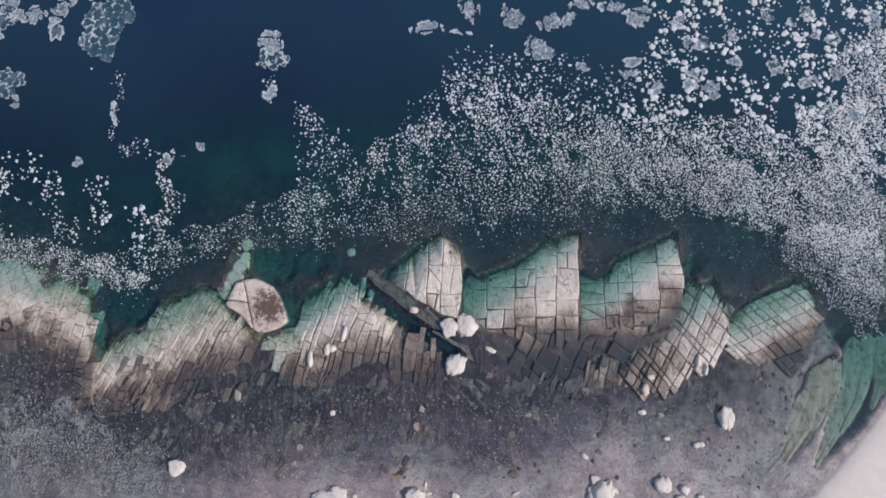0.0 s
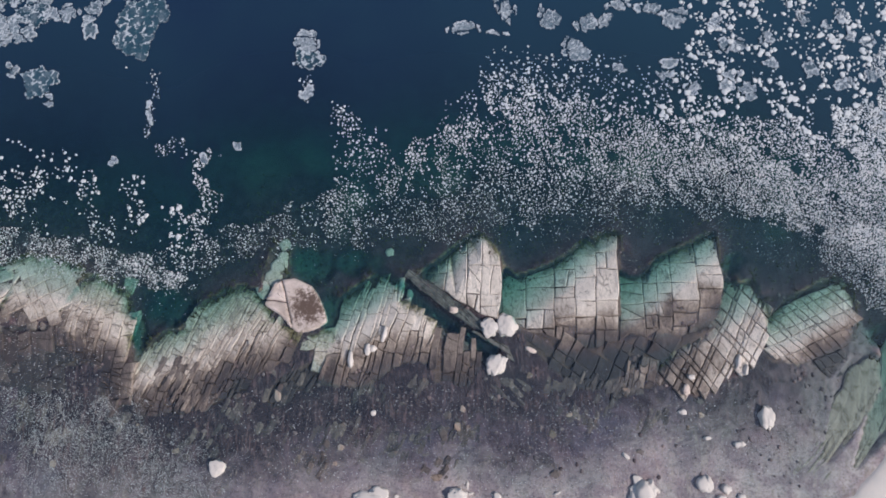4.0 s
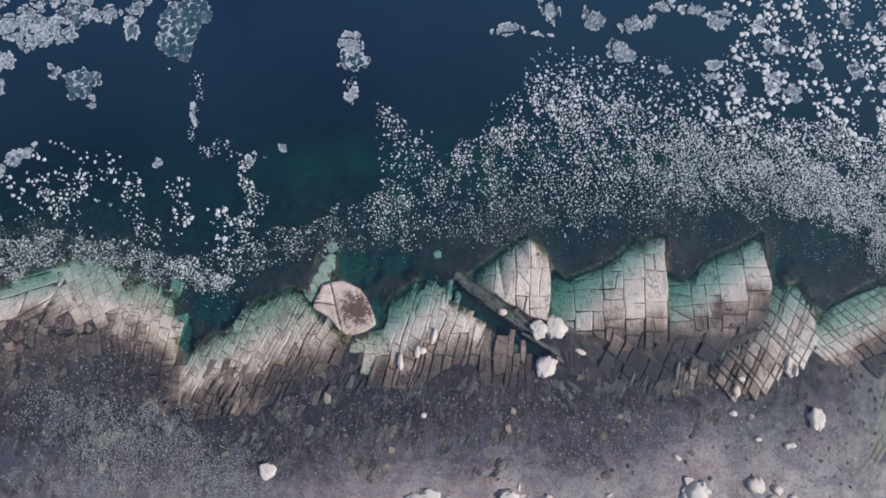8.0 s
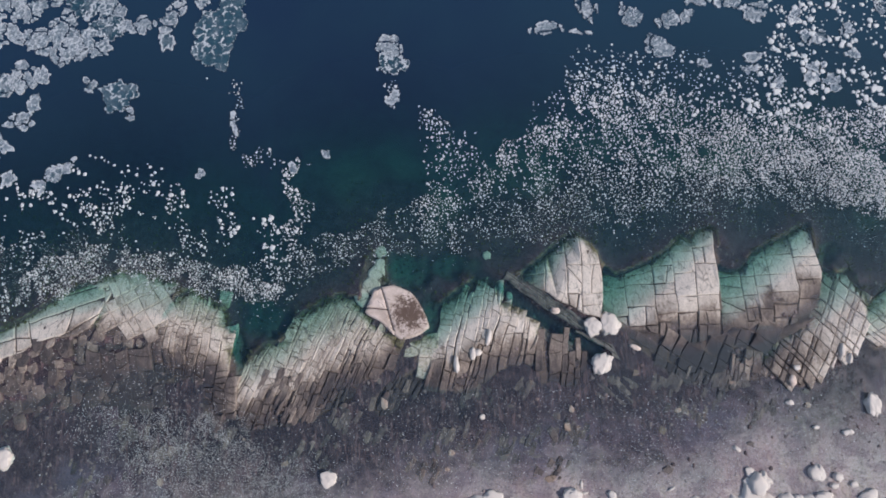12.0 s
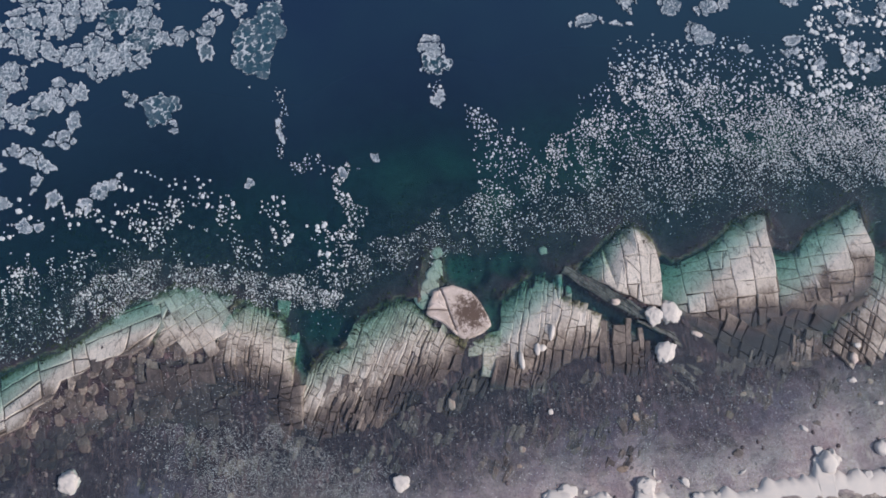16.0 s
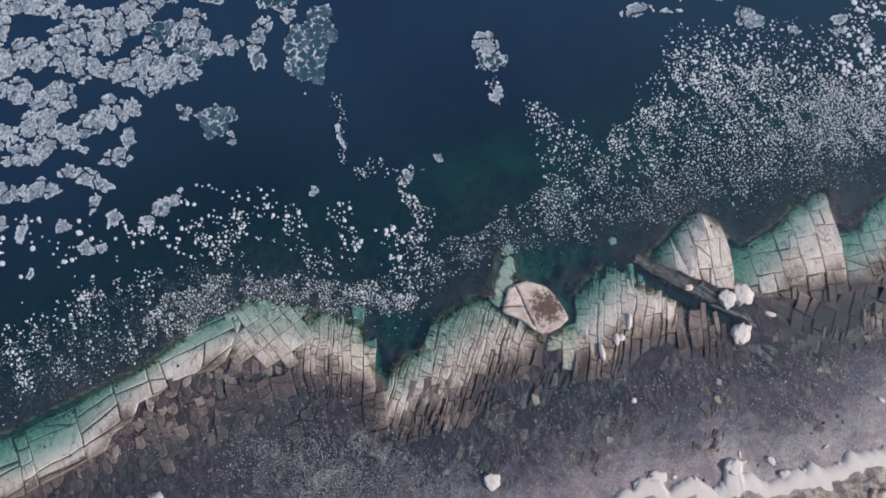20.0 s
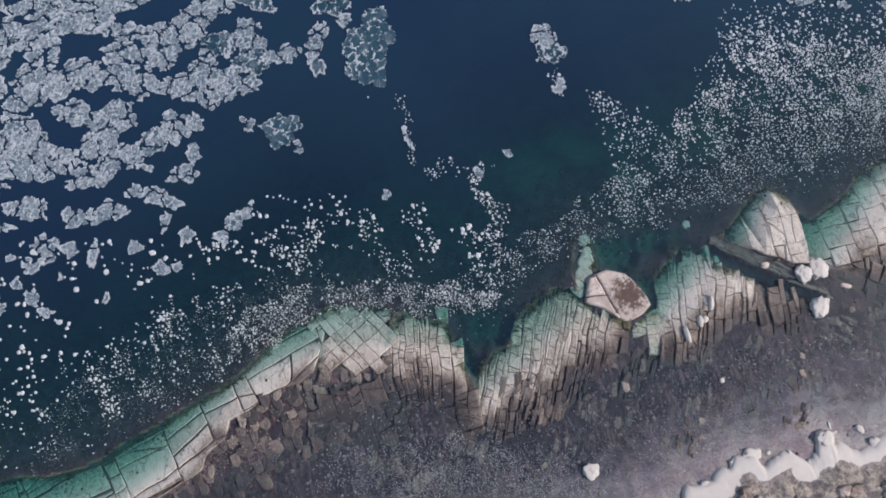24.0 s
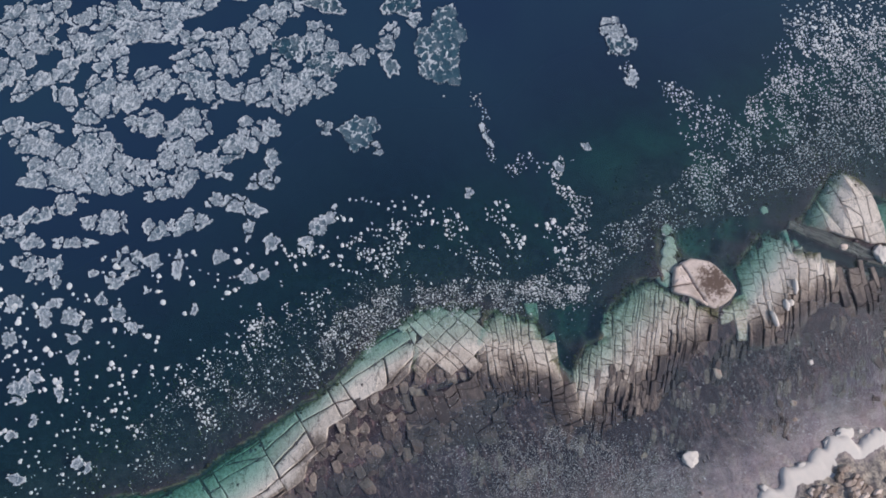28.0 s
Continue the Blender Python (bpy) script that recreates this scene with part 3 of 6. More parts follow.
FLOES_EAST_SMALL = [
    (34.7, 49.6, 1.6, 1.1, 0), (37.3, 49.8, 1.3, 1.0, -6), (35.6, 44.8, 1.3, 0.9, 0), (34.8, 43.1, 1.1, 1.1, 0),
    (41.3, 50.9, 1.3, 1.1, 0), (41.9, 46.6, 1.1, 0.8, 0), (47.8, 45.5, 1.1, 1.3, 0), (47.8, 54.2, 1.1, 1.0, -7),
    (51.2, 53.1, 0.8, 1.0, 0), (53.5, 54.8, 1.1, 1.3, 0), (52.8, 43.1, 1.4, 1.1, 0), (54.4, 51.1, 1.1, 0.9, 0),
    (57.4, 50.1, 1.0, 1.0, 0), (63.7, 53, 1.3, 1.3, 0), (57.2, 44.4, 1.3, 1.1, 0), (58.9, 37.4, 1.3, 0.9, 0),
]
ICE_BOULDERS = [
    (-2.9, 5.4, 1.2, 1.3, 0), (-0.3, 5.6, 1.4, 1.7, 10), (-1.9, 0, 1.3, 1.7, -30), (36.3, -7.5, 1.1, 1.6, 5),
    (-42.3, -14.6, 1.2, 1.1, 0), (19, -17.3, 1.2, 1.3, 0), (27.2, -16.4, 0.9, 1.0, 0), (-7.8, -18.3, 1.3, 1.1, 0),
    (25.9, -1.8, 0.5, 0.4, 0), (29.9, -17.2, 0.6, 0.6, 0), (27.8, -10.3, 0.5, 0.3, 0),
    (32.5, -11.1, 0.5, 0.4, 0), (24.6, -6.7, 0.5, 0.4, 0), (-19.9, -6.9, 0.4, 0.4, 0),
]
ICE_BOULDERS_WEST = [
    (-89.5, -10, 1.4, 1.6, 3),
]
ICE_DRAPES = [
    (-23.3, 0.7, 0.4, 1.3, 0), (-20.8, 2.2, 0.5, 0.9, 0), (-18.4, 4.4, 0.4, 1.2, -15), (-20.1, 2.3, 0.6, 0.5, 0),
    (32.7, 0.4, 0.3, 1.1, -15), (33.7, -0.8, 0.3, 0.8, -10),
]
STONES = [
    (-9.1, -7.2, 0.9, 0.8, 0), (-6.9, -6.4, 0.6, 0.9, 0), (-5.8, -7.4, 0.5, 0.4, 0), (-48.6, -12.3, 1.0, 0.4, 15),
    (-49.9, -10.1, 0.5, 0.5, 0), (-54.6, -8.7, 0.4, 0.3, 0), (-40.1, -4.6, 1.0, 0.4, 30), (2.8, -1.6, 0.7, 0.8, 0),
    (-15.7, -5.6, 0.8, 0.5, 0), (8.4, -7.2, 0.7, 0.6, 0), (11.2, -3.4, 0.5, 0.4, 0), (16.5, -3.5, 0.6, 0.4, 0),
    (27.2, -5.3, 0.8, 0.6, 0), (27.2, -7.1, 0.7, 0.6, 0), (10.3, -7.4, 0.5, 0.4, 0), (25.2, -8.9, 0.5, 0.5, 0),
    (-26.6, -11.5, 0.8, 1.3, 0), (-24.6, -11.8, 0.7, 0.7, 0), (-9.9, -9.6, 0.9, 1.8, 20), (-7.6, -8.8, 0.8, 1.1, 0),
    (-31.7, -9, 0.6, 0.4, 0), (-25.3, -14, 0.6, 0.5, 0),
]
STONES_SHORE = [
    (-17.1, -12.7, 1.3, 0.6, 40), (-13.9, -13.1, 1.1, 0.6, 0), (-10.6, -15.8, 1.4, 0.6, 0), (2.3, -13.6, 0.6, 0.5, 0),
    (-41.3, -10.1, 0.5, 0.7, 0), (-39, -6.9, 0.6, 1.6, 20), (-34.1, -4.5, 0.7, 1.3, 20), (9.5, -13.4, 0.6, 1.4, 0),
    (6.2, -15.3, 1.1, 0.8, 0), (3.1, -10.7, 0.5, 0.8, 0), (5.9, -9.9, 0.8, 1.0, 0), (16, -9.9, 1.0, 0.8, 0),
    (18.2, -12.2, 0.8, 0.6, 0), (-62.5, -16.5, 1.1, 0.5, 0), (-66.6, -14.2, 0.8, 0.8, 0), (-37, -17.5, 0.7, 0.3, 0),
]
SHORE_BOULDERS = [
    (18.4, -17.7, 1.2, 1.6, 0), (26.6, -16.5, 0.9, 1.0, 0), (29.7, -17.1, 0.6, 0.6, 7), (29.1, -18.3, 0.6, 0.4, 0),
    (31.9, -18.2, 0.6, 0.4, 0), (20.4, -17.5, 0.3, 0.3, 0), (27.7, -10.3, 0.5, 0.2, 0), (31.9, -11.2, 0.5, 0.4, 0),
    (24.4, -6.7, 0.5, 0.3, 0), (16.2, -12.8, 0.6, 0.3, -40), (6.3, -17.9, 0.4, 0.2, 20), (-2.1, -18.4, 0.5, 0.7, 40),
]
SHORE_SLIVERS = [
    (-6.3, -16.8, 0.2, 0.6, -7), (-5.9, -18, 0.5, 0.2, 13), (-2.3, -18.6, 1.0, 0.2, -42), (-2.1, -18.6, 0.3, 0.2, -7),
    (6.3, -17.9, 0.6, 0.2, 25), (16.1, -12.8, 0.7, 0.3, -35), (-16.4, -18.4, 0.4, 0.3, -7),
]
POCKETS = [
    (-30, 15, 3.8, 3.1, 0), (-26.7, 8.1, 1.3, 3.4, 0), (-56.5, 2.8, 1.8, 4.5, 0), (-50.9, 8.5, 4.1, 3.2, -6),
    (-0.6, 8.7, 1.0, 3.4, 0), (54.6, 4.4, 2.7, 1.8, 0), (-23.1, 15.5, 3.6, 2.0, 0), (33.5, 14.4, 1.8, 2.1, 0),
]
PALE_ROCKS = [
    (-17.9, 16.9, 0.7, 0.7, 20), (-14.8, 10.4, 0.5, 0.9, 0), (-8.2, 8, 0.7, 0.5, 0), (3.1, 2.1, 1.0, 0.4, -25),
    (25, -3.6, 0.6, 0.8, 0),
]
RIDGES = [
    ([(52, 1), (51.8, -2.8), (50.2, -7.4), (47.5, -12), (44, -15.8)], 2.0),
    ([(50.3, 0), (49.3, -3.5), (47.1, -8.2), (43.9, -12.8), (40.9, -15.8)], 1.7),
    ([(48.4, -3.5), (46, -7.8), (42.8, -12.1), (39.5, -15.1)], 1.4),
    ([(52.6, -3.5), (51.3, -8.2), (49, -12), (46.3, -15.8)], 1.0),
    ([(55.5, 3.9), (54.6, -1.2), (52.8, -5.9), (50.7, -10.1), (48, -14.3)], 1.6),
    ([(57.6, 4.4), (56.4, -1.2), (54.6, -5.5), (52.1, -9.4)], 1.5),
    ([(59.3, 3.6), (58.5, -2.7), (56.7, -6.3)], 1.7),
]
KNOBS = [(-34.1, 18.1, 0.8, 0.75), (-34.3, 16.3, 0.75, 0.7), (-34.8, 14.8, 1.25, 1.1), (-35.7, 12.9, 1.2, 1.2), (-37, 11.2, 1.3, 1)]
PLANES = []


def ledge(name, style, crest, dip, z0, slope, su, sv, outline):
    PLANES.append((name, style, crest, dip, z0, slope, su, sv, outline))


# each: its rock, a place on the crest, the way it dips, crest height, slope, joint spacings, outline
ledge("strip", "pale", [(-134, -7.6), (-118, -6.8), (-107.7, -5.6), (-101.8, -3.7), (-98.7, -2.5), (-94.4, 1), (-91.4, 2.6), (-88.3, 4.9), (-83.6, 7.1), (-77.9, 8.1), (-74.6, 9.1)], 110, 0.60, 0.26, 5, 2.5,
      [(-131.7, 2.8), (-121.6, 3.6), (-117, 2.6), (-113.6, 2.4), (-109.6, 3), (-105.3, 4.8), (-101, 5.9), (-97.5, 7.2), (-93.1, 8.6), (-91.4, 8.7), (-90, 9.6), (-86.5, 11.3), (-83.6, 13.3), (-81.2, 14.4), (-78.8, 15.4), (-76.3, 15.9), (-75.2, 13.5), (-76.3, 10.9), (-77.8, 8.2), (-80.3, 7.1), (-83.6, 7), (-85.5, 6.4), (-88.4, 4.8), (-90.8, 4.3), (-91.8, 1.8), (-94.4, 0.7), (-95.6, -1.3), (-98.7, -2.7), (-101.8, -3.8), (-107.7, -5.7), (-118, -7), (-130, -7.5)])
ledge("strip_end", "reef", [(-81.2, 6.9), (-77.2, 7.4), (-75, 6.2), (-71.2, 5.8), (-67, 6.1)], 84, 0.35, 0.12, 2.4, 2.4,
      [(-78.8, 15.4), (-76, 16.3), (-72.5, 16.6), (-69.1, 16.2), (-65.1, 14.5), (-66.4, 10.1), (-67.9, 7), (-71, 6.4), (-72.4, 7.8), (-75.1, 6.9), (-77.1, 8), (-77.8, 8.2), (-76.3, 10.9), (-75.2, 13.5)])
ledge("knob_row", "olive", (-35, 11.8), 83, -0.2, 0.075, 3, 2.6,
      [(-35.6, 18.2), (-33.9, 18.5), (-33.3, 16.2), (-33.6, 13.1), (-34.6, 12), (-36.8, 11.8), (-36.9, 14.4)])
ledge("green_fin", "fin", (44.1, -13.9), 54, -0.12, 0.012, 2.2, 8,
      [(47.1, -1.6), (49.7, 1.1), (51.7, 1.6), (53.4, -0.2), (52.4, -3.5), (50.1, -7.4), (47.3, -10.9), (44.1, -13.9), (43.9, -12), (45.2, -8.2), (46.2, -4.7)])
ledge("east_shelf", "fin", (47.7, -14.6), 55, -0.1, 0.055, 2.8, 9,
      [(53.5, 2.4), (57.4, 6.2), (65.8, 6.8), (65.1, 2), (59, -3.5), (54.5, -8.9), (50.9, -12), (47.7, -14.6), (49, -11.2), (50.8, -6.6), (52.9, -3.5)])
ledge("cracked_bed", "reef", [(-69.1, 7.5), (-65.4, 5.4), (-61, 2.8), (-59.2, 1.7), (-57.1, -1), (-56.1, -4.6)], 82, 0.62, 0.13, 1, 1.9,
      [(-65.2, 12.5), (-62.9, 13.8), (-61.2, 12.1), (-57.7, 10.6), (-57.3, 8.2), (-56.8, 3.9), (-56, 2.2), (-55.9, -1.4), (-57.3, -6.6), (-59.1, -6.9), (-60.5, -5.1), (-60.4, -1.1), (-62.6, 0.6), (-65.5, -0.4), (-68.1, -0.1), (-70, 2.4), (-69.2, 6.7), (-66.7, 10.2)])
ledge("west_bed", "reef", [(-55.4, -3.7), (-52.8, -3.7), (-50.8, -1.9), (-49.2, -2.5), (-46.9, -3.5), (-44.7, -1.4), (-42.1, 1.7), (-39.2, 1.9), (-35.7, 0.4), (-31.6, 3.9)], 64, 0.7, 0.13, 0.78, 2.3,
      [(-55.5, 0.4), (-54.2, 1.9), (-52.7, 4), (-51.3, 5.2), (-49, 4.8), (-48.2, 7.2), (-46.6, 8.9), (-44.7, 9.9), (-42.8, 11.2), (-40.3, 11.8), (-37.9, 11.2), (-36.7, 9.2), (-35, 6.9), (-32.5, 5.2), (-31.1, 3.7), (-32.5, 1.9), (-34.1, 0), (-36, -1), (-37.7, -1.6), (-38.8, -3.8), (-41.3, -4.6), (-43.5, -5.9), (-46.3, -5), (-47.8, -7.1), (-50.4, -6.8), (-52.4, -7.6), (-54.6, -7.3), (-55.9, -4.5)])
ledge("west_tail_bed", "reef", [(-34.8, 0.4), (-31.5, 1.7), (-27.4, 3.7)], 62, 0.25, 0.1, 0.7, 2.3,
      [(-29.7, 0.4), (-27.6, -0.8), (-28.9, -3.2), (-31.2, -3.7), (-32.6, -5.9), (-34.6, -6.2), (-36.4, -5.1), (-34.6, -2.8), (-32.2, -1.2)])
ledge("under_dome", "olive", [(-30.7, 2.5), (-25.6, 2.9)], 80, -0.1, 0.1, 1.6, 1.9,
      [(-29.8, 4.4), (-27.6, 4.9), (-26, 3.7), (-26, 0.3), (-27.9, -0.4), (-29.5, 1.7)])
ledge("middle_bed", "reef", [(-27.2, 0), (-24.3, 0.3), (-21.4, 1.7), (-18.7, 3.2), (-17.2, 3.6), (-13, 3.2), (-10.3, 3.2)], 74, 0.72, 0.13, 1.25, 3,
      [(-26, 7.1), (-25.7, 9.6), (-23.4, 11.2), (-21, 12.6), (-19.6, 13.7), (-17.4, 13), (-15.9, 11.3), (-16.1, 9.6), (-13.8, 8.3), (-11.6, 7.2), (-10.7, 5.4), (-10.3, 3.2), (-11.5, 1.1), (-14.2, 0.4), (-17.1, -0.4), (-19.2, -2.2), (-22.5, -3.6), (-25, -2.8), (-27, -1.2), (-26.7, 1.3), (-26.2, 3.7)])
ledge("middle_grey_bed", "reef", [(-12.1, -0.4), (-8.8, -1.2), (-3.8, 0.4)], 80, 0.35, 0.05, 1.5, 3.6,
      [(-10.9, 6.9), (-9, 5.7), (-7, 4.4), (-4.8, 2.7), (-4.2, 0.4), (-5.7, -2.7), (-7.3, -3.1), (-9.2, -2.2), (-10.8, -2.7), (-11.6, 0), (-10.3, 3.2)])
ledge("smooth_bed", "reef", [(-13.1, 11.1), (-8.9, 9.7), (-4.7, 7.4), (-1.1, 6.2)], 90, 0.72, 0.13, 3, 5,
      [(-13.1, 12.4), (-12.3, 14.5), (-9.3, 16.4), (-7.2, 18.3), (-5.1, 19.8), (-3.9, 19.8), (-1.9, 17.8), (-1.2, 16.4), (-1, 12.9), (-1.2, 9.5), (-1.7, 6.6), (-4.7, 7.7), (-7.2, 9), (-9.1, 10.6), (-11, 11.3)])
ledge("great_bed", "reef", [(-1.5, 7.4), (2.8, 5.5), (6.8, 4.3), (7.8, 6.5), (9.9, 7), (13, 6.8), (16, 6.8), (16.6, 6.1)], 90, 0.6, 0.12, 2.9, 2.5,
      [(-1.1, 12.8), (-0.2, 14.6), (1.3, 13.1), (3.8, 13.8), (6.8, 15), (10.2, 17.1), (12, 18.9), (13.2, 18.2), (14.1, 19.5), (17.1, 20), (16.9, 14.5), (16.2, 3.5), (14.3, 3), (11.4, 1.9), (9.4, 2.7), (6.9, 3.7), (2.8, 4.7), (1.7, 5.8), (-0.8, 6.2)])
ledge("stepped_bed", "reef", [(16, 6.8), (16.9, 5.3), (19.7, 4.3), (21.8, 6), (24.1, 7.1), (24.6, 9.1), (27.8, 9.1), (28.4, 10.8), (32, 10.9)], 90, 0.6, 0.12, 2.9, 2.5,
      [(16.8, 13.7), (18.5, 12.8), (20.6, 13.5), (21.9, 15.4), (24.1, 16.6), (27.5, 17.9), (29.2, 18.9), (31.5, 20.1), (31.6, 11.9), (31.3, 7.9), (29.4, 5.3), (26.2, 4.3), (25, 3.9), (21.4, 5.3), (19.9, 3.8), (17.7, 4.5), (16.2, 3.5)])
ledge("crossed_bed", "reef", [(20.7, 0.4), (23.8, -3.6), (28.5, -4.4), (33.6, -1.8), (37, 1.6), (38.1, 3.6)], 60, 0.66, 0.12, 1.1, 2,
      [(32.1, 12.6), (34.7, 11.7), (36.7, 12.7), (37, 10.2), (38, 7.9), (38, 6.7), (37.3, 4.3), (36.1, 1.5), (34.8, 0.3), (33.3, -1.5), (32.2, -0.9), (29.8, -2.9), (28.1, -4), (26.5, -4.5), (24.4, -3.7), (22.2, -2.8), (19.3, -3.6), (21.5, 0), (24.9, 3), (28.8, 4.5), (30.5, 6.9), (31.6, 9.6)])
ledge("round_bed", "reef", [(36.9, 0.4), (40.1, 1.1), (42.6, 2), (45.1, 3.6), (47.6, 4.4), (51.1, 6.9)], 66, 0.3, 0.085, 1.4, 1.7,
      [(38, 6.7), (40.8, 9.4), (45.1, 11.5), (48.5, 12.8), (50.4, 11.2), (50.7, 8.1), (49.9, 4.8), (49.2, 3), (48, 0.3), (45.8, -2.1), (42.6, 0.3), (37.8, 0.3), (37, 1.9)])
ledge("great_scarp", "reef", [(1.2, 6.5), (7, 4.5), (11.5, 3.2), (16, 4.5), (20, 4.8), (25.1, 5), (29.4, 6.1), (32.8, 10.2)], 62, 0.36, 0.12, 2.6, 2.3,
      [(1.8, 5.3), (6.9, 3.7), (11.4, 1.9), (16, 3.5), (19.9, 3.7), (25, 3.8), (29.4, 5.1), (31.4, 7.6), (29.5, 3.8), (24.9, 2), (20.3, -0.4), (16.2, -0.9), (12.9, -3.6), (8.8, -3.3), (5.9, 0), (2.8, 2.7)])
ledge("strip_scarp", "boulder", (-93.4, 0.8), -75, 0.54, 0.14, 1.61, 1.54,
      [(-115.4, -6), (-103.9, -2.7), (-93.4, 1.2), (-89.6, 3.3), (-87.7, 6.5), (-81.2, 6.9), (-79.9, 2.4), (-83.1, -3.1), (-88.8, -6.1), (-95.9, -8.6), (-107.1, -9.7)])
ledge("corner_scarp", "boulder", (-71.8, 10), -96, 0.54, 0.14, 1.54, 1.54,
      [(-81.2, 6.9), (-78.2, 8.5), (-70.6, 11.3), (-65.9, 6.6), (-66.6, 1.8), (-71.1, -1.8), (-78.1, -3), (-83.1, -3.1), (-79.9, 2.4)])
ledge("hanging_scarp", "grey", (-72.2, 5.1), -85, 0.47, 0.14, 1.8, 2.2,
      [(-74.7, 5.1), (-70, 5), (-70.1, 0.9), (-66.6, -0.4), (-65.5, -4.1), (-71.5, -3.2), (-78.3, -2.3), (-79.6, 1.8)])
ledge("fallen_wedge", "tan", (18.8, -0.4), -103, 0, 0.03, 0.72, 2,
      [(18.8, 0.4), (22.8, 0.4), (18.8, -4), (14.5, -5.2), (13.8, -3.6)])
ledge("gully_slabs", "slate", (-9, 9.5), -38, -0.12, 0, 0.5, 4.5,
      [(-15, 14.2), (-11.4, 12.2), (-7.3, 9), (-3, 5.7), (-3.5, 4.5), (-8.2, 7.2), (-12.3, 10.4), (-15.5, 13.2)])
ledge("gully_slabs", "slate", (-9, 4), -38, -0.1, 0, 0.45, 4,
      [(-14.7, 9.1), (-10.7, 6.7), (-5.7, 2.9), (-4, 0.7), (-4.8, -0.1), (-9.1, 3), (-13.5, 6)])
ledge("gully_slabs", "slate", (-2.4, 2.8), -32, 0.0, 0, 0.5, 3,
      [(-5.3, 5), (0, 2.5), (0.8, 0.5), (-2, 1.7), (-5.6, 3.5)])


def seaward_edges(outline, grain):
    """The stretches of an outline that face the sea, along the run of the columns."""
    if area_of(outline) < 0:
        outline = outline[::-1]
    gx, gy = math.cos(radians(grain)), math.sin(radians(grain))
    res = []
    for (ax, ay), (bx, by) in zip(outline, outline[1:] + outline[:1]):
        size = math.hypot(bx - ax, by - ay) or 1e-6
        if ((by - ay) * gx - (bx - ax) * gy) / size > 0.3:
            res.append([(ax, ay), (bx, by)])
    return res


def fringe_at(spec, x, y):
    """How near the drowned seaward rim a place lies, from 0 to 1."""
    if spec[1] not in ("reef", "pale", "olive") or spec[0] in ("great_scarp", "west_tail_bed", "middle_grey_bed"):
        return np.zeros(np.shape(x))
    d = np.full(np.shape(x), 1e9)
    for edge in seaward_edges(spec[8], spec[3]):
        d = np.minimum(d, edge_distance(edge, x, y)[0])
    return np.clip(1 - d / (1.5 + 1.1 * waves(x, y, 4, 46, 3)).clip(0.4, 4), 0, 1)


def brow_distance(spec, x, y):
    """Distance seaward (positive) or landward of the brow of a bed."""
    if spec[1] == "reef" or isinstance(spec[2], list):
        d, side = edge_distance(spec[2], x, y)
        return d * np.where(side == 0, 1, side)
    return (x - spec[2][0]) * math.cos(radians(spec[3])) + (y - spec[2][1]) * math.sin(radians(spec[3]))


def level_at(spec, x, y):
    """Height of the top of a bed."""
    _, style, _, _, z0, slope = spec[:6]
    s = brow_distance(spec, x, y)
    if style == "reef":
        z = np.where(s > 0, z0, np.maximum(z0 + 0.20 * s, -0.18))
        if spec[0] in WATERLINE:
            (px, py), dip, fall = WATERLINE[spec[0]]
            z = np.minimum(z, -fall * ((x - px) * math.cos(radians(dip)) + (y - py) * math.sin(radians(dip))) + 0.05 * waves(x, y, 5, 47, 2))
        return z - 0.55 * fringe_at(spec, x, y) ** 2
    z = z0 - slope * np.maximum(s, -1.0)
    return np.maximum(z, -0.12) if z0 > 0 and style in ("tan", "grey", "boulder") else z


REEF = SPINE + [(400, 60), (400, -400), (-400, -400), (-400, -60)]
LAND = SHORE + [(300, 120), (300, -300), (-300, -300), (-300, -130)]


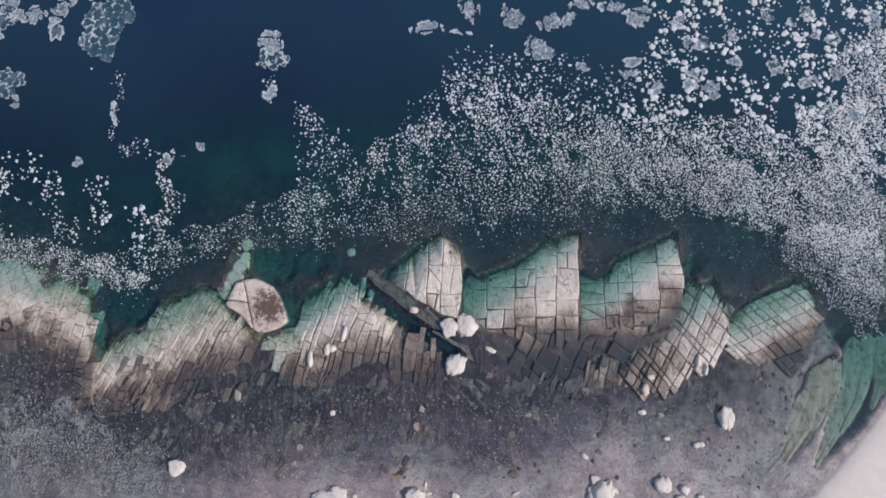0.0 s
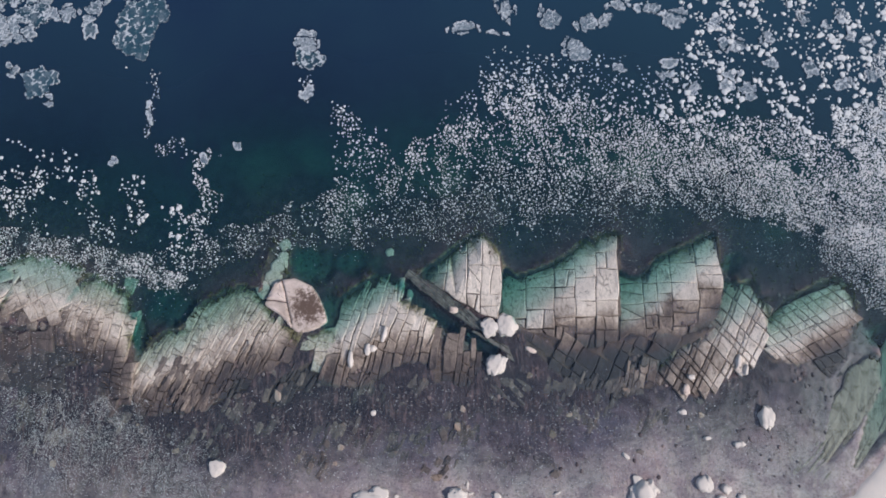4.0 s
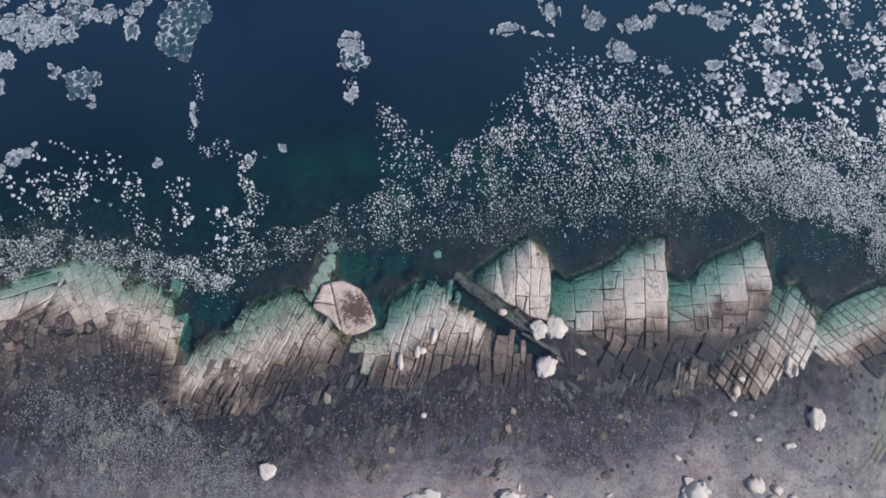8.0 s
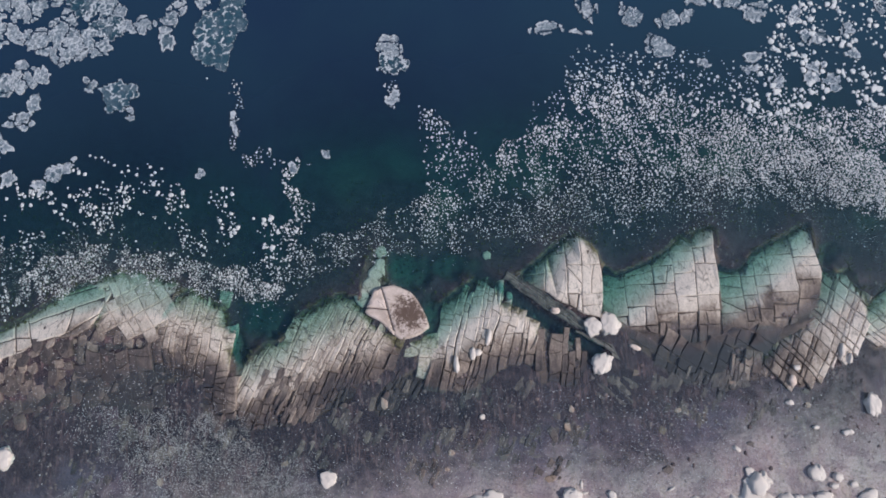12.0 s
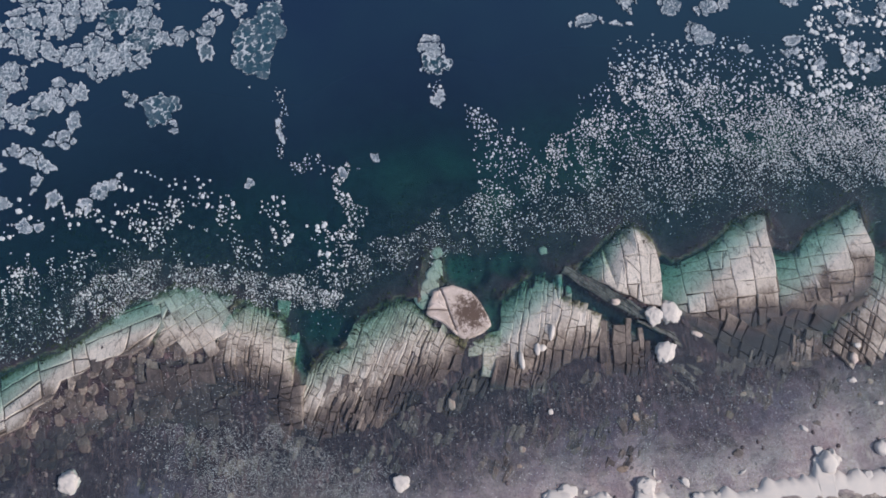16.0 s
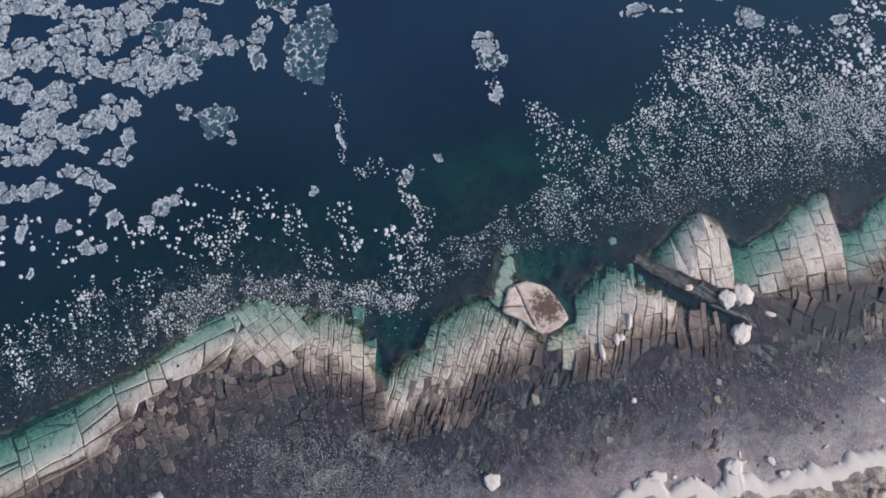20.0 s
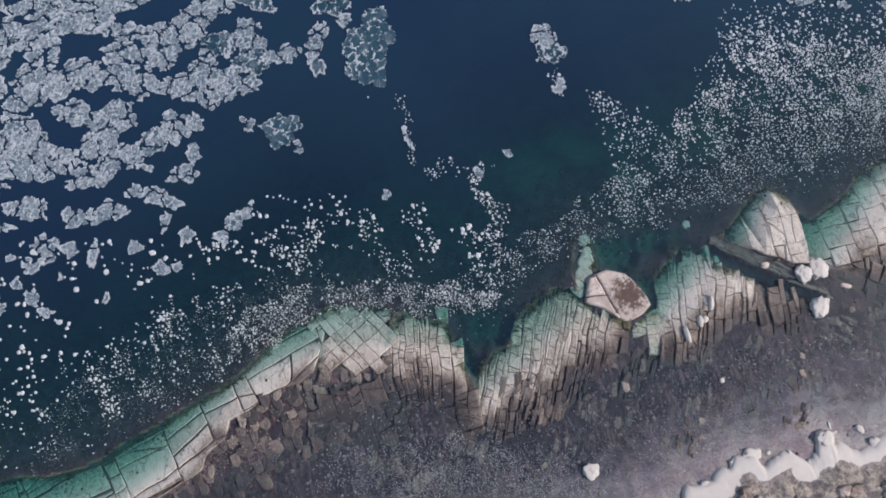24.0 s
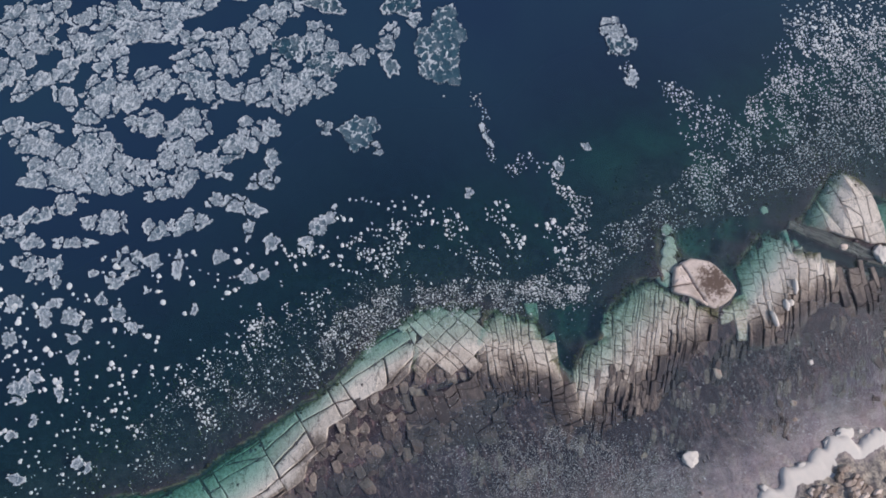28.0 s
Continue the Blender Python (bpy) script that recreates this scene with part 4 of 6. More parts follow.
def relief(x, y):
    """Height of the bare ground, of the rock with its ledges, and what covers it."""
    d, _ = edge_distance(SPINE, x, y)
    sea = np.where(inside(REEF, x, y), -d, d)
    d2, _ = edge_distance(SHORE, x, y)
    land = np.where(inside(LAND, x, y), d2, -d2)
    out = np.maximum(sea, 0)
    z = -0.85 - 0.06 * out - 0.0068 * out**2 + 0.25 * waves(x, y, 17, 3)
    lagoon = -0.21 + 0.09 * waves(x, y, 9, 4) + 0.04 * waves(x, y, 2.2, 5)
    k = 1 / (1 + np.exp(-(sea + 3.0) * 1.1))
    z = lagoon * (1 - k) + np.maximum(z, -22) * k
    near = np.clip((land + 12) / 12, 0, 1)
    z = np.where(sea < 0, z + near * 0.16, z)
    z = np.where(land > 0, np.maximum(z, 0.05 + np.where(x > 36, 0.03, 0.22) * np.minimum(land, 14) + 0.3 * waves(x, y, 5, 8) * np.clip(land / 4, 0, 1)), z)
    top = z.copy()
    on = np.zeros(np.shape(x))
    for spec in PLANES:
        style, z0, outline = spec[1], spec[4], spec[8]
        xs, ys = [p[0] for p in outline], [p[1] for p in outline]
        box = (x > min(xs)) & (x < max(xs)) & (y > min(ys)) & (y < max(ys))
        if box.any():
            hit = inside(outline, x[box], y[box])
            if style in ("boulder", "tan", "grey"):
                hit &= on[box] < 1
            h = level_at(spec, x[box], y[box])
            top[box] = np.where(hit, h, top[box])
            z[box] = np.where(hit, h - (0.42 if style in ("reef", "fin") else 0.16 if z0 < 0 or style in ("pale", "olive", "reef", "fin") else 0.32), z[box])
            on[box] = np.where(hit, 1.0 if style in ("pale", "olive", "reef") else 0.5, on[box])
    pool = np.zeros(np.shape(x))
    for px, py, rx, ry, _ in POCKETS:
        pool = np.maximum(pool, np.clip(1.5 * (1.15 + 0.35 * waves(x, y, 3, 91) - np.hypot((x - px) / rx, (y - py) / ry)), 0, 1))
    pool = pool * (on == 0)
    z, top = z - 1.1 * pool, top - 1.1 * pool
    dg, _ = edge_distance(GULLY, x, y)
    z = np.minimum(z, np.where(dg < 1.3, -1.9 + 0.6 * dg, 9))
    top = np.minimum(top, np.where(dg < 0.8, -1.7 + 0.5 * dg, 9))
    weed = np.clip((sea + 3.5) / 2.5, 0, 1)
    green = np.clip((sea - np.interp(x, [-75, -50], [13, 9]) + 5 * waves(x, y, 14, 21)) / 8, 0, 1) * np.clip((x + 80) / 35, 0.3, 1)
    wide = np.interp(x, [-60, -40, -15, 15, 32], [17, 16, 10, 10, 24])
    sand = np.clip(1 - (-land - 0.5) / wide, 0, 1) * 0.95 * np.clip((x + 60) / 60, 0.72, 1)
    green = np.maximum(green, 0.85 * pool)
    sand = np.where(sea < -1, sand, 0)
    bank = np.clip((land - 2.0) / 1.2, 0, 1) * (x < 36)
    algae = np.clip(1 - (-sea - 19.5 - 4.5 * waves(x, y, 13, 41, 2)) / 6, 0, 1) * np.where(x < -75, 0.9, 1.0)
    return z, top, weed * (1 - green), green, sand, bank, on, algae


def axis(a, b, step):
    far = [4, 8, 16, 32, 64, 128, 256, 512, 1024, 2000]
    return np.array([a - f for f in reversed(far)] + list(np.arange(a, b + step / 2, step)) + [b + f for f in far])


def sheet(name, xs, ys, z, mat, attrs):
    gx, gy = np.meshgrid(xs, ys)
    n, m = len(xs), len(ys)
    me = bpy.data.meshes.new(name)
    co = np.stack([gx, gy, z], -1).reshape(-1, 3)
    i = (np.arange(m - 1)[:, None] * n + np.arange(n - 1)[None, :]).ravel()
    quads = np.stack([i, i + 1, i + n + 1, i + n], 1).ravel()
    me.vertices.add(len(co))
    me.vertices.foreach_set("co", co.ravel())
    me.loops.add(len(quads))
    me.loops.foreach_set("vertex_index", quads.astype(np.int32))
    me.polygons.add(len(i))
    me.polygons.foreach_set("loop_start", np.arange(0, len(quads), 4, dtype=np.int32))
    me.polygons.foreach_set("use_smooth", np.ones(len(i), dtype=bool))
    me.materials.append(mat)
    me.update(calc_edges=True)
    for key, v in attrs.items():
        a = me.attributes.new(key, "FLOAT", "POINT")
        a.data.foreach_set("value", np.asarray(v, dtype=np.float32).ravel())
    return new(name, me)


gx, gy = axis(-150, 80, 0.4), axis(-42, 92, 0.4)
XX, YY = np.meshgrid(gx, gy)
Z, TOP, KELP, GREEN, SAND, BANK, ON, ALGAE = relief(XX, YY)
near = (ON > 0) * 1.0
for _ in range(3):
    for ax in (0, 1):
        near = sum(np.roll(near, k, ax) for k in range(-3, 4)) / 7
SHOULDER = np.clip(near * 1.5, 0, 1) * (ON == 0) * (KELP > 0.3)
rise = 0.75 * SHOULDER * (1 + 0.6 * waves(XX, YY, 2.5, 71))
Z, TOP = Z + rise, TOP + rise
mass, high = (ON > 0) * 1.0, np.where(ON > 0, TOP, 0.0)
for _ in range(2):
    for ax in (0, 1):
        mass = sum(np.roll(mass, k, ax) for k in range(-2, 3)) / 5
        high = sum(np.roll(high, k, ax) for k in range(-2, 3)) / 5
level = high / np.maximum(mass, 1e-3) - 0.22 - 1.1 * np.clip(0.75 - mass, 0, 1)
dgully, _ = edge_distance(GULLY, XX, YY)
shut = (ON == 0) & (mass > 0.3) & (dgully > 1.3)
Z = np.where(shut, np.maximum(Z, level), Z)
TOP = np.where(shut, np.maximum(TOP, level), TOP)
dome = inside(DOME, XX, YY)
TOP[dome] = 0.8
weed_on = np.where((ON > 0) | shut, 0.0, KELP)
ALGAE = np.where((ON > 0) & (XX < 44), 1.0, ALGAE)
BED = np.where(ON > 0.7, 1.0, 0.0)
SHOULDER = np.where(shut & (KELP > 0.3), 1.0, SHOULDER)
ground = sheet("ground", gx, gy, Z, GROUND, {"weed": weed_on, "green": GREEN, "sand": SAND, "bank": BANK, "algae": ALGAE, "shoulder": SHOULDER, "bed": BED})
tagged(ground, "dark pebbly sea bed rising to a pale sandy shore", "ground", kind="structure")
depth = np.maximum(-TOP, 0)
water = sheet("water", gx, gy, np.zeros_like(Z), WATER, {"depth": depth})
tagged(water, "still clear sea water, turquoise over pale rock and navy where deep", "water", kind="structure")

# ---- ice: brash, floes ----


def scatter(outline, spacing, clump, seed):
    """Places in an outline at about that spacing, thinned into clumps and lanes."""
    r = np.random.default_rng(seed)
    xs, ys = [p[0] for p in outline], [p[1] for p in outline]
    gx = np.arange(min(xs), max(xs), spacing)
    gy = np.arange(min(ys), max(ys), spacing * 0.87)
    x, y = np.meshgrid(gx, gy)
    x[1::2] += spacing / 2
    x = (x + r.uniform(-0.42, 0.42, x.shape) * spacing).ravel()
    y = (y + r.uniform(-0.42, 0.42, y.shape) * spacing).ravel()
    ex = 2.4 * waves(x, y, 7, seed + 50, 3)
    keep = inside(outline, x + ex, y + 2.0 * waves(x, y, 6, seed + 90, 3))
    d = 0.5 + 0.5 * waves(x * 1.0 + 0.25 * y, y * 0.6, 4.5, seed + 10) + 0.3 * waves(x + 0.2 * y, y * 0.35, 1.6, seed + 30, 2)
    keep &= (d > clump - 0.05 + r.uniform(-0.35, 0.35, x.shape)) | (clump <= 0)
    return x[keep], y[keep], r


def pile(x, y, size, r, store, high=0.10):
    """Angular pieces of ice: bevelled six-sided slabs afloat."""
    n, k = len(x), 6
    if not n:
        return
    a = r.uniform(0, 6.28, (n, 1)) + (np.arange(k) + r.uniform(-0.35, 0.35, (n, k))) * (2 * math.pi / k)
    rad = size[:, None] * 0.52 * r.uniform(0.74, 1.18, (n, k))
    sx, sy = r.uniform(0.75, 1.15, (n, 1)), r.uniform(0.8, 1.3, (n, 1))
    top = high * (0.5 + size) * r.uniform(0.6, 1.4, n)
    rings = []
    for f, z in ((0.95, -0.05 * np.ones(n)), (1.0, top * 0.55), (0.72, top)):
        tilt = (np.cos(a) * r.uniform(-0.2, 0.2, (n, 1))) * top[:, None] * (z[:, None] > 0)
        rings.append(np.stack([x[:, None] + f * sx * rad * np.cos(a), y[:, None] + f * sy * rad * np.sin(a), np.broadcast_to(z[:, None], (n, k)) + tilt], -1))
    v = np.stack(rings, 1).reshape(n, 3 * k, 3)
    base = store["n"] + np.arange(n)[:, None] * 3 * k
    for ring in (0, 1):
        for i in range(k):
            j = (i + 1) % k
            q = np.array([ring * k + i, ring * k + j, ring * k + k + j, ring * k + k + i])
            store["f"].append(("q", base + q))
    store["f"].append(("t", base + np.arange(2 * k, 3 * k)))
    store["v"].append(v.reshape(-1, 3))
    store["n"] += n * 3 * k


def settle(name, store, mat, label, category):
    quads = np.concatenate([f for s, f in store["f"] if s == "q"])
    tops = np.concatenate([f for s, f in store["f"] if s == "t"])
    co = np.concatenate(store["v"])
    me = bpy.data.meshes.new(name)
    me.vertices.add(len(co))
    me.vertices.foreach_set("co", co.ravel())
    loops = np.concatenate([quads.ravel(), tops.ravel()]).astype(np.int32)
    starts = np.concatenate([np.arange(len(quads)) * 4, quads.size + np.arange(len(tops)) * tops.shape[1]]).astype(np.int32)
    me.loops.add(len(loops))
    me.loops.foreach_set("vertex_index", loops)
    me.polygons.add(len(starts))
    me.polygons.foreach_set("loop_start", starts)
    me.materials.append(mat)
    me.update(calc_edges=True)
    return tagged(new(name, me), label, category, kind="stuff")


def fresh():
    return {"v": [], "f": [], "n": 0}


SEA_ICE, FINE_ICE = fresh(), fresh()
SEED = [100]


def chunk_mesh(seed):
    """A thick angular ice cake with a bevelled, slightly uneven top."""
    r = random.Random(seed)
    k = r.choice((6, 7, 8, 9))
    ang = [(i + r.uniform(-0.3, 0.3)) * 2 * math.pi / k for i in range(k)]
    rad = [r.uniform(0.36, 0.58) for _ in range(k)]
    verts, faces = [], []
    for f, z in ((0.96, -0.12), (1.0, 0.08), (0.84, 0.15), (0.45, 0.17)):
        for a, q in zip(ang, rad):
            verts.append((f * q * math.cos(a) * 1.1, f * q * math.sin(a), z + (r.uniform(-0.02, 0.03) if z > 0 else 0)))
    for ring in range(3):
        for i in range(k):
            j = (i + 1) % k
            faces.append((ring * k + i, ring * k + j, ring * k + k + j, ring * k + k + i))
    faces.append(tuple(3 * k + i for i in range(k)))
    return mesh_of("ice_chunk", verts, faces, [BRASH_ICE])


CHUNKS = [chunk_mesh(s) for s in range(14)]
COUNT = [0]


def brash(spacing, small, large, clump, outline):
    SEED[0] += 1
    loose = large > 0.9
    x, y, r = scatter(outline, spacing * (0.62 if loose else 0.60), clump + (0.22 if loose else 0.05), SEED[0])
    size = (0.72 * small + (1.15 * large - 0.72 * small) * r.random(len(x)) ** 3.0) * np.where(large < 0.66, 0.46, 0.56)
    off, _ = edge_distance(SPINE, x, y)
    size = size * np.interp(off, [2, 8, 20], [0.50, 0.70, 1.0])
    lone = (size > 0.8) & (np.cumsum(size > 0.8) + COUNT[0] <= 300)
    for a, b, c in zip(x[lone], y[lone], size[lone]):
        COUNT[0] += 1
        ob = new("ice_chunk", CHUNKS[COUNT[0] % len(CHUNKS)])
        ob.matrix_world = pose(a, b, 0.02, 0, 0, r.uniform(0, 360)) @ Matrix.Diagonal((c, c * r.uniform(0.8, 1.3), 0.6 + 0.4 * c, 1))
        tagged(ob, "angular white cake of ice afloat among brash", "ice chunk", "ice cakes adrift")
    pile(x[~lone], y[~lone], size[~lone], r, SEA_ICE)


def grains(spacing, small, large, clump, outline):
    SEED[0] += 1
    x, y, r = scatter(outline, spacing * 0.72, clump + 0.1, SEED[0])
    size = 0.46 * (small + (large - small) * r.random(len(x)) ** 4)
    first = len(FINE_ICE["v"])
    pile(x, y, size, r, FINE_ICE, 0.05)
    iz = np.clip(np.searchsorted(gy, y), 0, len(gy) - 1), np.clip(np.searchsorted(gx, x), 0, len(gx) - 1)
    for v in FINE_ICE["v"][first:]:
        v[:, 2] += np.repeat(np.maximum(TOP[iz] + 0.06, 0), 18)


# spacing, smallest and largest piece, how clumped, outline
brash(0.68, 0.44, 0.74, 0.40,
      [(-46, 17.6), (-35.6, 21), (-27.1, 28.2), (-16.5, 28.9), (-11.3, 36.2), (-2.4, 37.5), (-2.4, 46.5), (3, 47.4), (9.1, 40.6), (23.9, 38.5), (41.2, 38.2), (55.7, 30.7), (61.1, 20.2), (59.8, 10.1), (50.8, 16), (35.7, 22.1), (23.2, 23.1), (6.1, 22.4), (-2.5, 19.9), (-16.3, 19.1), (-28.4, 18.3), (-35.3, 16.6)])
brash(0.84, 0.25, 0.42, 0.45,
      [(-17.9, 17.4), (-0.7, 22.5), (23.3, 24.9), (36.6, 23), (49.4, 17.7), (60.1, 6.8), (59.7, 3.6), (50.2, 10.1), (36.2, 17), (22.9, 17.9), (6, 17.2), (-5.9, 17.3)])
brash(0.62, 0.42, 0.66, 0.30,
      [(36.7, 35.5), (53.6, 35.2), (62.6, 27.1), (60.1, 6.8), (51.6, 16), (39.9, 23), (27.6, 26.6), (14.8, 27.7), (10.7, 35), (23.8, 34.8)])
brash(0.43, 0.38, 0.54, 0,
      [(48.9, 29.9), (62.5, 26.2), (88.1, 18.2), (85.5, 3.6), (60.1, 6.8), (52.5, 16)])
brash(0.50, 0.42, 0.75, 0.25,
      [(58.4, 48.1), (65.6, 51.8), (93.6, 50.2), (88.1, 18.2), (62.8, 28.8), (55.3, 35.2)])
brash(1.09, 0.67, 1.59, 0.4,
      [(24, 57.7), (78.4, 62.2), (76.3, 47.8), (57.4, 46.3), (56.2, 35.2), (47.2, 29.9), (36.4, 31), (24.8, 37.5), (27, 45.9), (32.6, 51.6)])
brash(1.09, 0.58, 1.00, 0.55,
      [(-3.3, 47.5), (2.1, 49.8), (8.4, 48.3), (15.3, 40.5), (24.4, 47), (28.9, 48.8), (30.9, 38.4), (15.2, 37.7), (-2.4, 37)])
brash(0.75, 0.42, 0.79, 0.3,
      [(-73, 19.1), (-64, 19), (-54.8, 16.7), (-46.9, 18.5), (-34.7, 21.5), (-34.5, 17.5), (-45.6, 12.3), (-51.6, 11.3), (-63.3, 13.3), (-72.2, 12.4)])
brash(1.02, 0.70, 1.35, 0.50,
      [(-74.3, 28.7), (-67.1, 30.5), (-55.9, 28.5), (-46.3, 21.1), (-46, 17.6), (-72.9, 17.8)])
brash(0.75, 0.50, 0.84, 0.2,
      [(-49.3, 34.5), (-47.3, 34.2), (-43.9, 26.1), (-44.9, 17.6), (-48.8, 17.6), (-47.4, 26.1)])
brash(0.92, 0.42, 0.67, 0.45,
      [(-61.2, 48.7), (-59.1, 47.2), (-56.2, 43.2), (-55.6, 37.4), (-50.8, 34.2), (-50.6, 32.2), (-54.1, 33.6), (-57.7, 37.5), (-58.3, 43.7)])
brash(1.00, 0.42, 0.75, 0.5,
      [(-26.7, 40.3), (-24, 40.2), (-21.1, 34.5), (-16.5, 30.8), (-23.5, 27.2), (-27.3, 33.7)])
brash(0.92, 0.50, 1.00, 0.4,
      [(-33.4, 47.2), (-30.2, 47.1), (-30.4, 41.3), (-33.6, 41.4)])
brash(1.84, 0.25, 0.42, 0.5,
      [(-34.5, 17.5), (-18, 18.2), (-17.8, 13.9), (-28.1, 11.4), (-30.8, 14)])
brash(1.59, 0.25, 0.50, 0.45,
      [(-62.5, 14.1), (-45.6, 12.3), (-49.5, 7.2), (-54.9, 0.4), (-57.9, 3.8), (-58.4, 8.9)])
brash(0.92, 0.45, 1.0, 0.58,
      [(-114.7, 15.9), (-109.2, 19.2), (-101.5, 21.1), (-97.1, 22.4), (-90.9, 24), (-82.2, 25), (-74.7, 21.1), (-76, 16.3), (-83.4, 14.2), (-91.2, 9.8), (-100.8, 7), (-113.5, 3), (-118.9, 3.1), (-116.8, 13.3)])
brash(0.63, 0.20, 0.38, 0.5,
      [(-117.1, 11.8), (-97.5, 20.8), (-81, 22.9), (-73.1, 20.6), (-60.6, 15.4), (-65.1, 12.3), (-76.7, 13.9), (-83.6, 13.4), (-101, 6.3), (-118.9, 3.1)])
brash(1.59, 0.58, 1.25, 0.4,
      [(-127.4, 10.2), (-122.8, 18.3), (-114.5, 12.7), (-110.9, 7.7), (-121, 3.7), (-131.3, 5.3), (-140.4, 3.6), (-139.5, 9.3)])
brash(0.95, 0.70, 1.30, 0.42,
      [(-93, 28.9), (-90.7, 31.7), (-79.1, 30.3), (-72.1, 30.1), (-73.1, 20.6), (-82.4, 24.2)])
brash(1.6, 0.75, 1.5, 0.5,
      [(-100.3, 33.6), (-89.3, 30.5), (-92.7, 23.6), (-102.1, 25.5)])
brash(2.2, 0.8, 1.5, 0.55,
      [(-134, 42.2), (-100.3, 33.6), (-110.9, 14.8), (-139.7, 7.9)])
brash(1.4, 0.7, 1.3, 0.5,
      [(-84, 37.9), (-67.2, 35.1), (-66.9, 28.7), (-82.1, 32)])
brash(0.55, 0.45, 0.80, 0.15,
      [(50.5, 38.1), (62.8, 40.7), (61, 26.3), (54.5, 28.1)])
brash(0.5, 0.5, 0.75, 0.2,
      [(45.5, 21.2), (61, 20.2), (58.9, 3.6), (52.4, 8.9), (46.6, 16.1)])
brash(0.56, 0.45, 0.70, 0.2,
      [(25.1, 30.3), (37.9, 31), (50.2, 26.4), (55.3, 20.3), (60.6, 16.8), (51.5, 16), (43.7, 20.4), (33.1, 23.1), (24.8, 25.3)])
brash(1.25, 0.45, 0.80, 0.42,
      [(-27.2, 41.1), (-23.1, 39.2), (-16.4, 30.1), (-9.2, 38.1), (-0.2, 51.2), (28.6, 44.9), (19.7, 20.9), (-0.8, 17.1), (-19.2, 17.7), (-37.4, 17.4), (-45.9, 19), (-36.3, 21.7), (-25.5, 27.4), (-27.3, 34.4)])
brash(0.54, 0.52, 0.90, 0.22,
      [(-90.5, 12.5), (-85.7, 18.2), (-81.6, 20.9), (-74.7, 21.1), (-68.2, 19.3), (-63.5, 17.5), (-56, 15.8), (-49, 12.5), (-53.4, 10.2), (-59.1, 11.9), (-62.5, 15), (-67.4, 16), (-74.4, 15.9), (-81.7, 14.1), (-87.3, 12)])
brash(0.85, 0.60, 1.15, 0.60,
      [(-107.9, 18), (-94.8, 21.7), (-87.4, 24.7), (-75.8, 23.2), (-80.7, 17.7), (-85.9, 14.1), (-90.8, 11.4), (-98, 8.6), (-103, 7.7), (-109.7, 9.7)])
brash(2.4, 0.9, 1.5, 0.4,
      [(-130.5, 35.3), (-135, 9.5), (-122.2, 5.6), (-113.9, 15.7), (-113.1, 27)])
grains(0.71, 0.13, 0.30, 0.4,
      [(-70, -4.5), (-59.6, -4.5), (-52.4, -7.7), (-41.1, -11.7), (-34.9, -18.8), (-68.1, -19.1)])
grains(1.92, 0.17, 0.33, 0.3,
      [(-52.7, -4.5), (34.2, 2), (37.2, -10.5), (5.4, -18.5), (-43.1, -18.9)])
grains(1.67, 0.17, 0.33, 0.3,
      [(-78.7, 5.3), (-51.2, -5.5), (-7, -7.3), (-3.8, -15.1), (-28.6, -16.6), (-54.4, -16.1), (-82.1, -8.4)])
grains(0.75, 0.13, 0.30, 0.4,
      [(-74.2, -3.3), (-52.3, -9.3), (-49.2, -15.8), (-57, -19.1), (-77.8, -10.9)])
grains(0.67, 0.17, 0.33, 0.3,
      [(-79.4, -1.8), (-74.8, -3.1), (-76.3, -8.3), (-80.9, -6.9)])
grains(2.17, 0.17, 0.33, 0.3,
      [(-87.6, 5.3), (-56.8, 4.8), (-56, -9.8), (-85.1, -17.4)])
grains(0.84, 0.12, 0.23, 0.3,
      [(-97, 5.9), (-83.2, 15), (-72.4, 17), (-61.1, 13.8), (-60.2, -0.1), (-67.3, -6.2), (-83.5, -4.5), (-94.8, -4.3)])
grains(0.36, 0.12, 0.26, 0.35,
      [(-66.3, -4.9), (-58.9, -2.6), (-51.2, -8.3), (-42.7, -13.9), (-39.4, -19.3), (-68.6, -19), (-81.9, -16.6), (-70.9, -10.4)])
grains(0.36, 0.12, 0.26, 0.35,
      [(-74.8, -3.1), (-66.4, -3.2), (-54.5, -9.2), (-44.5, -15.5), (-42.4, -21.8), (-65.7, -14.7), (-76.3, -8.3)])
grains(0.85, 0.14, 0.30, 0.3,
      [(-32.8, -3.3), (-3.9, -3.8), (19.5, -7.7), (16.1, -19.4), (-7.5, -18.7), (-28.1, -17.6), (-35.3, -16.4)])
grains(1.0, 0.14, 0.30, 0.3,
      [(0.2, -6), (32.6, -3.6), (47.8, -9), (43.2, -16.6), (19.8, -18.4), (0.1, -18.5)])
settle("brash_ice", SEA_ICE, BRASH_ICE, "thousands of small angular white ice pieces afloat", "brash ice")
settle("ice_grains", FINE_ICE, BRASH_ICE, "tiny ice grains sprinkled on the shallow lagoon", "ice grains")


def largest(keep):
    """The largest connected patch of a grid of cells."""
    left, best = set(zip(*np.nonzero(keep))), []
    while left:
        stack, patch = [left.pop()], []
        while stack:
            i, j = stack.pop()
            patch.append((i, j))
            for q in ((i + 1, j), (i - 1, j), (i, j + 1), (i, j - 1)):
                if q in left:
                    left.remove(q)
                    stack.append(q)
        if len(patch) > len(best):
            best = patch
    res = np.zeros_like(keep)
    for i, j in best:
        res[i, j] = True
    return res


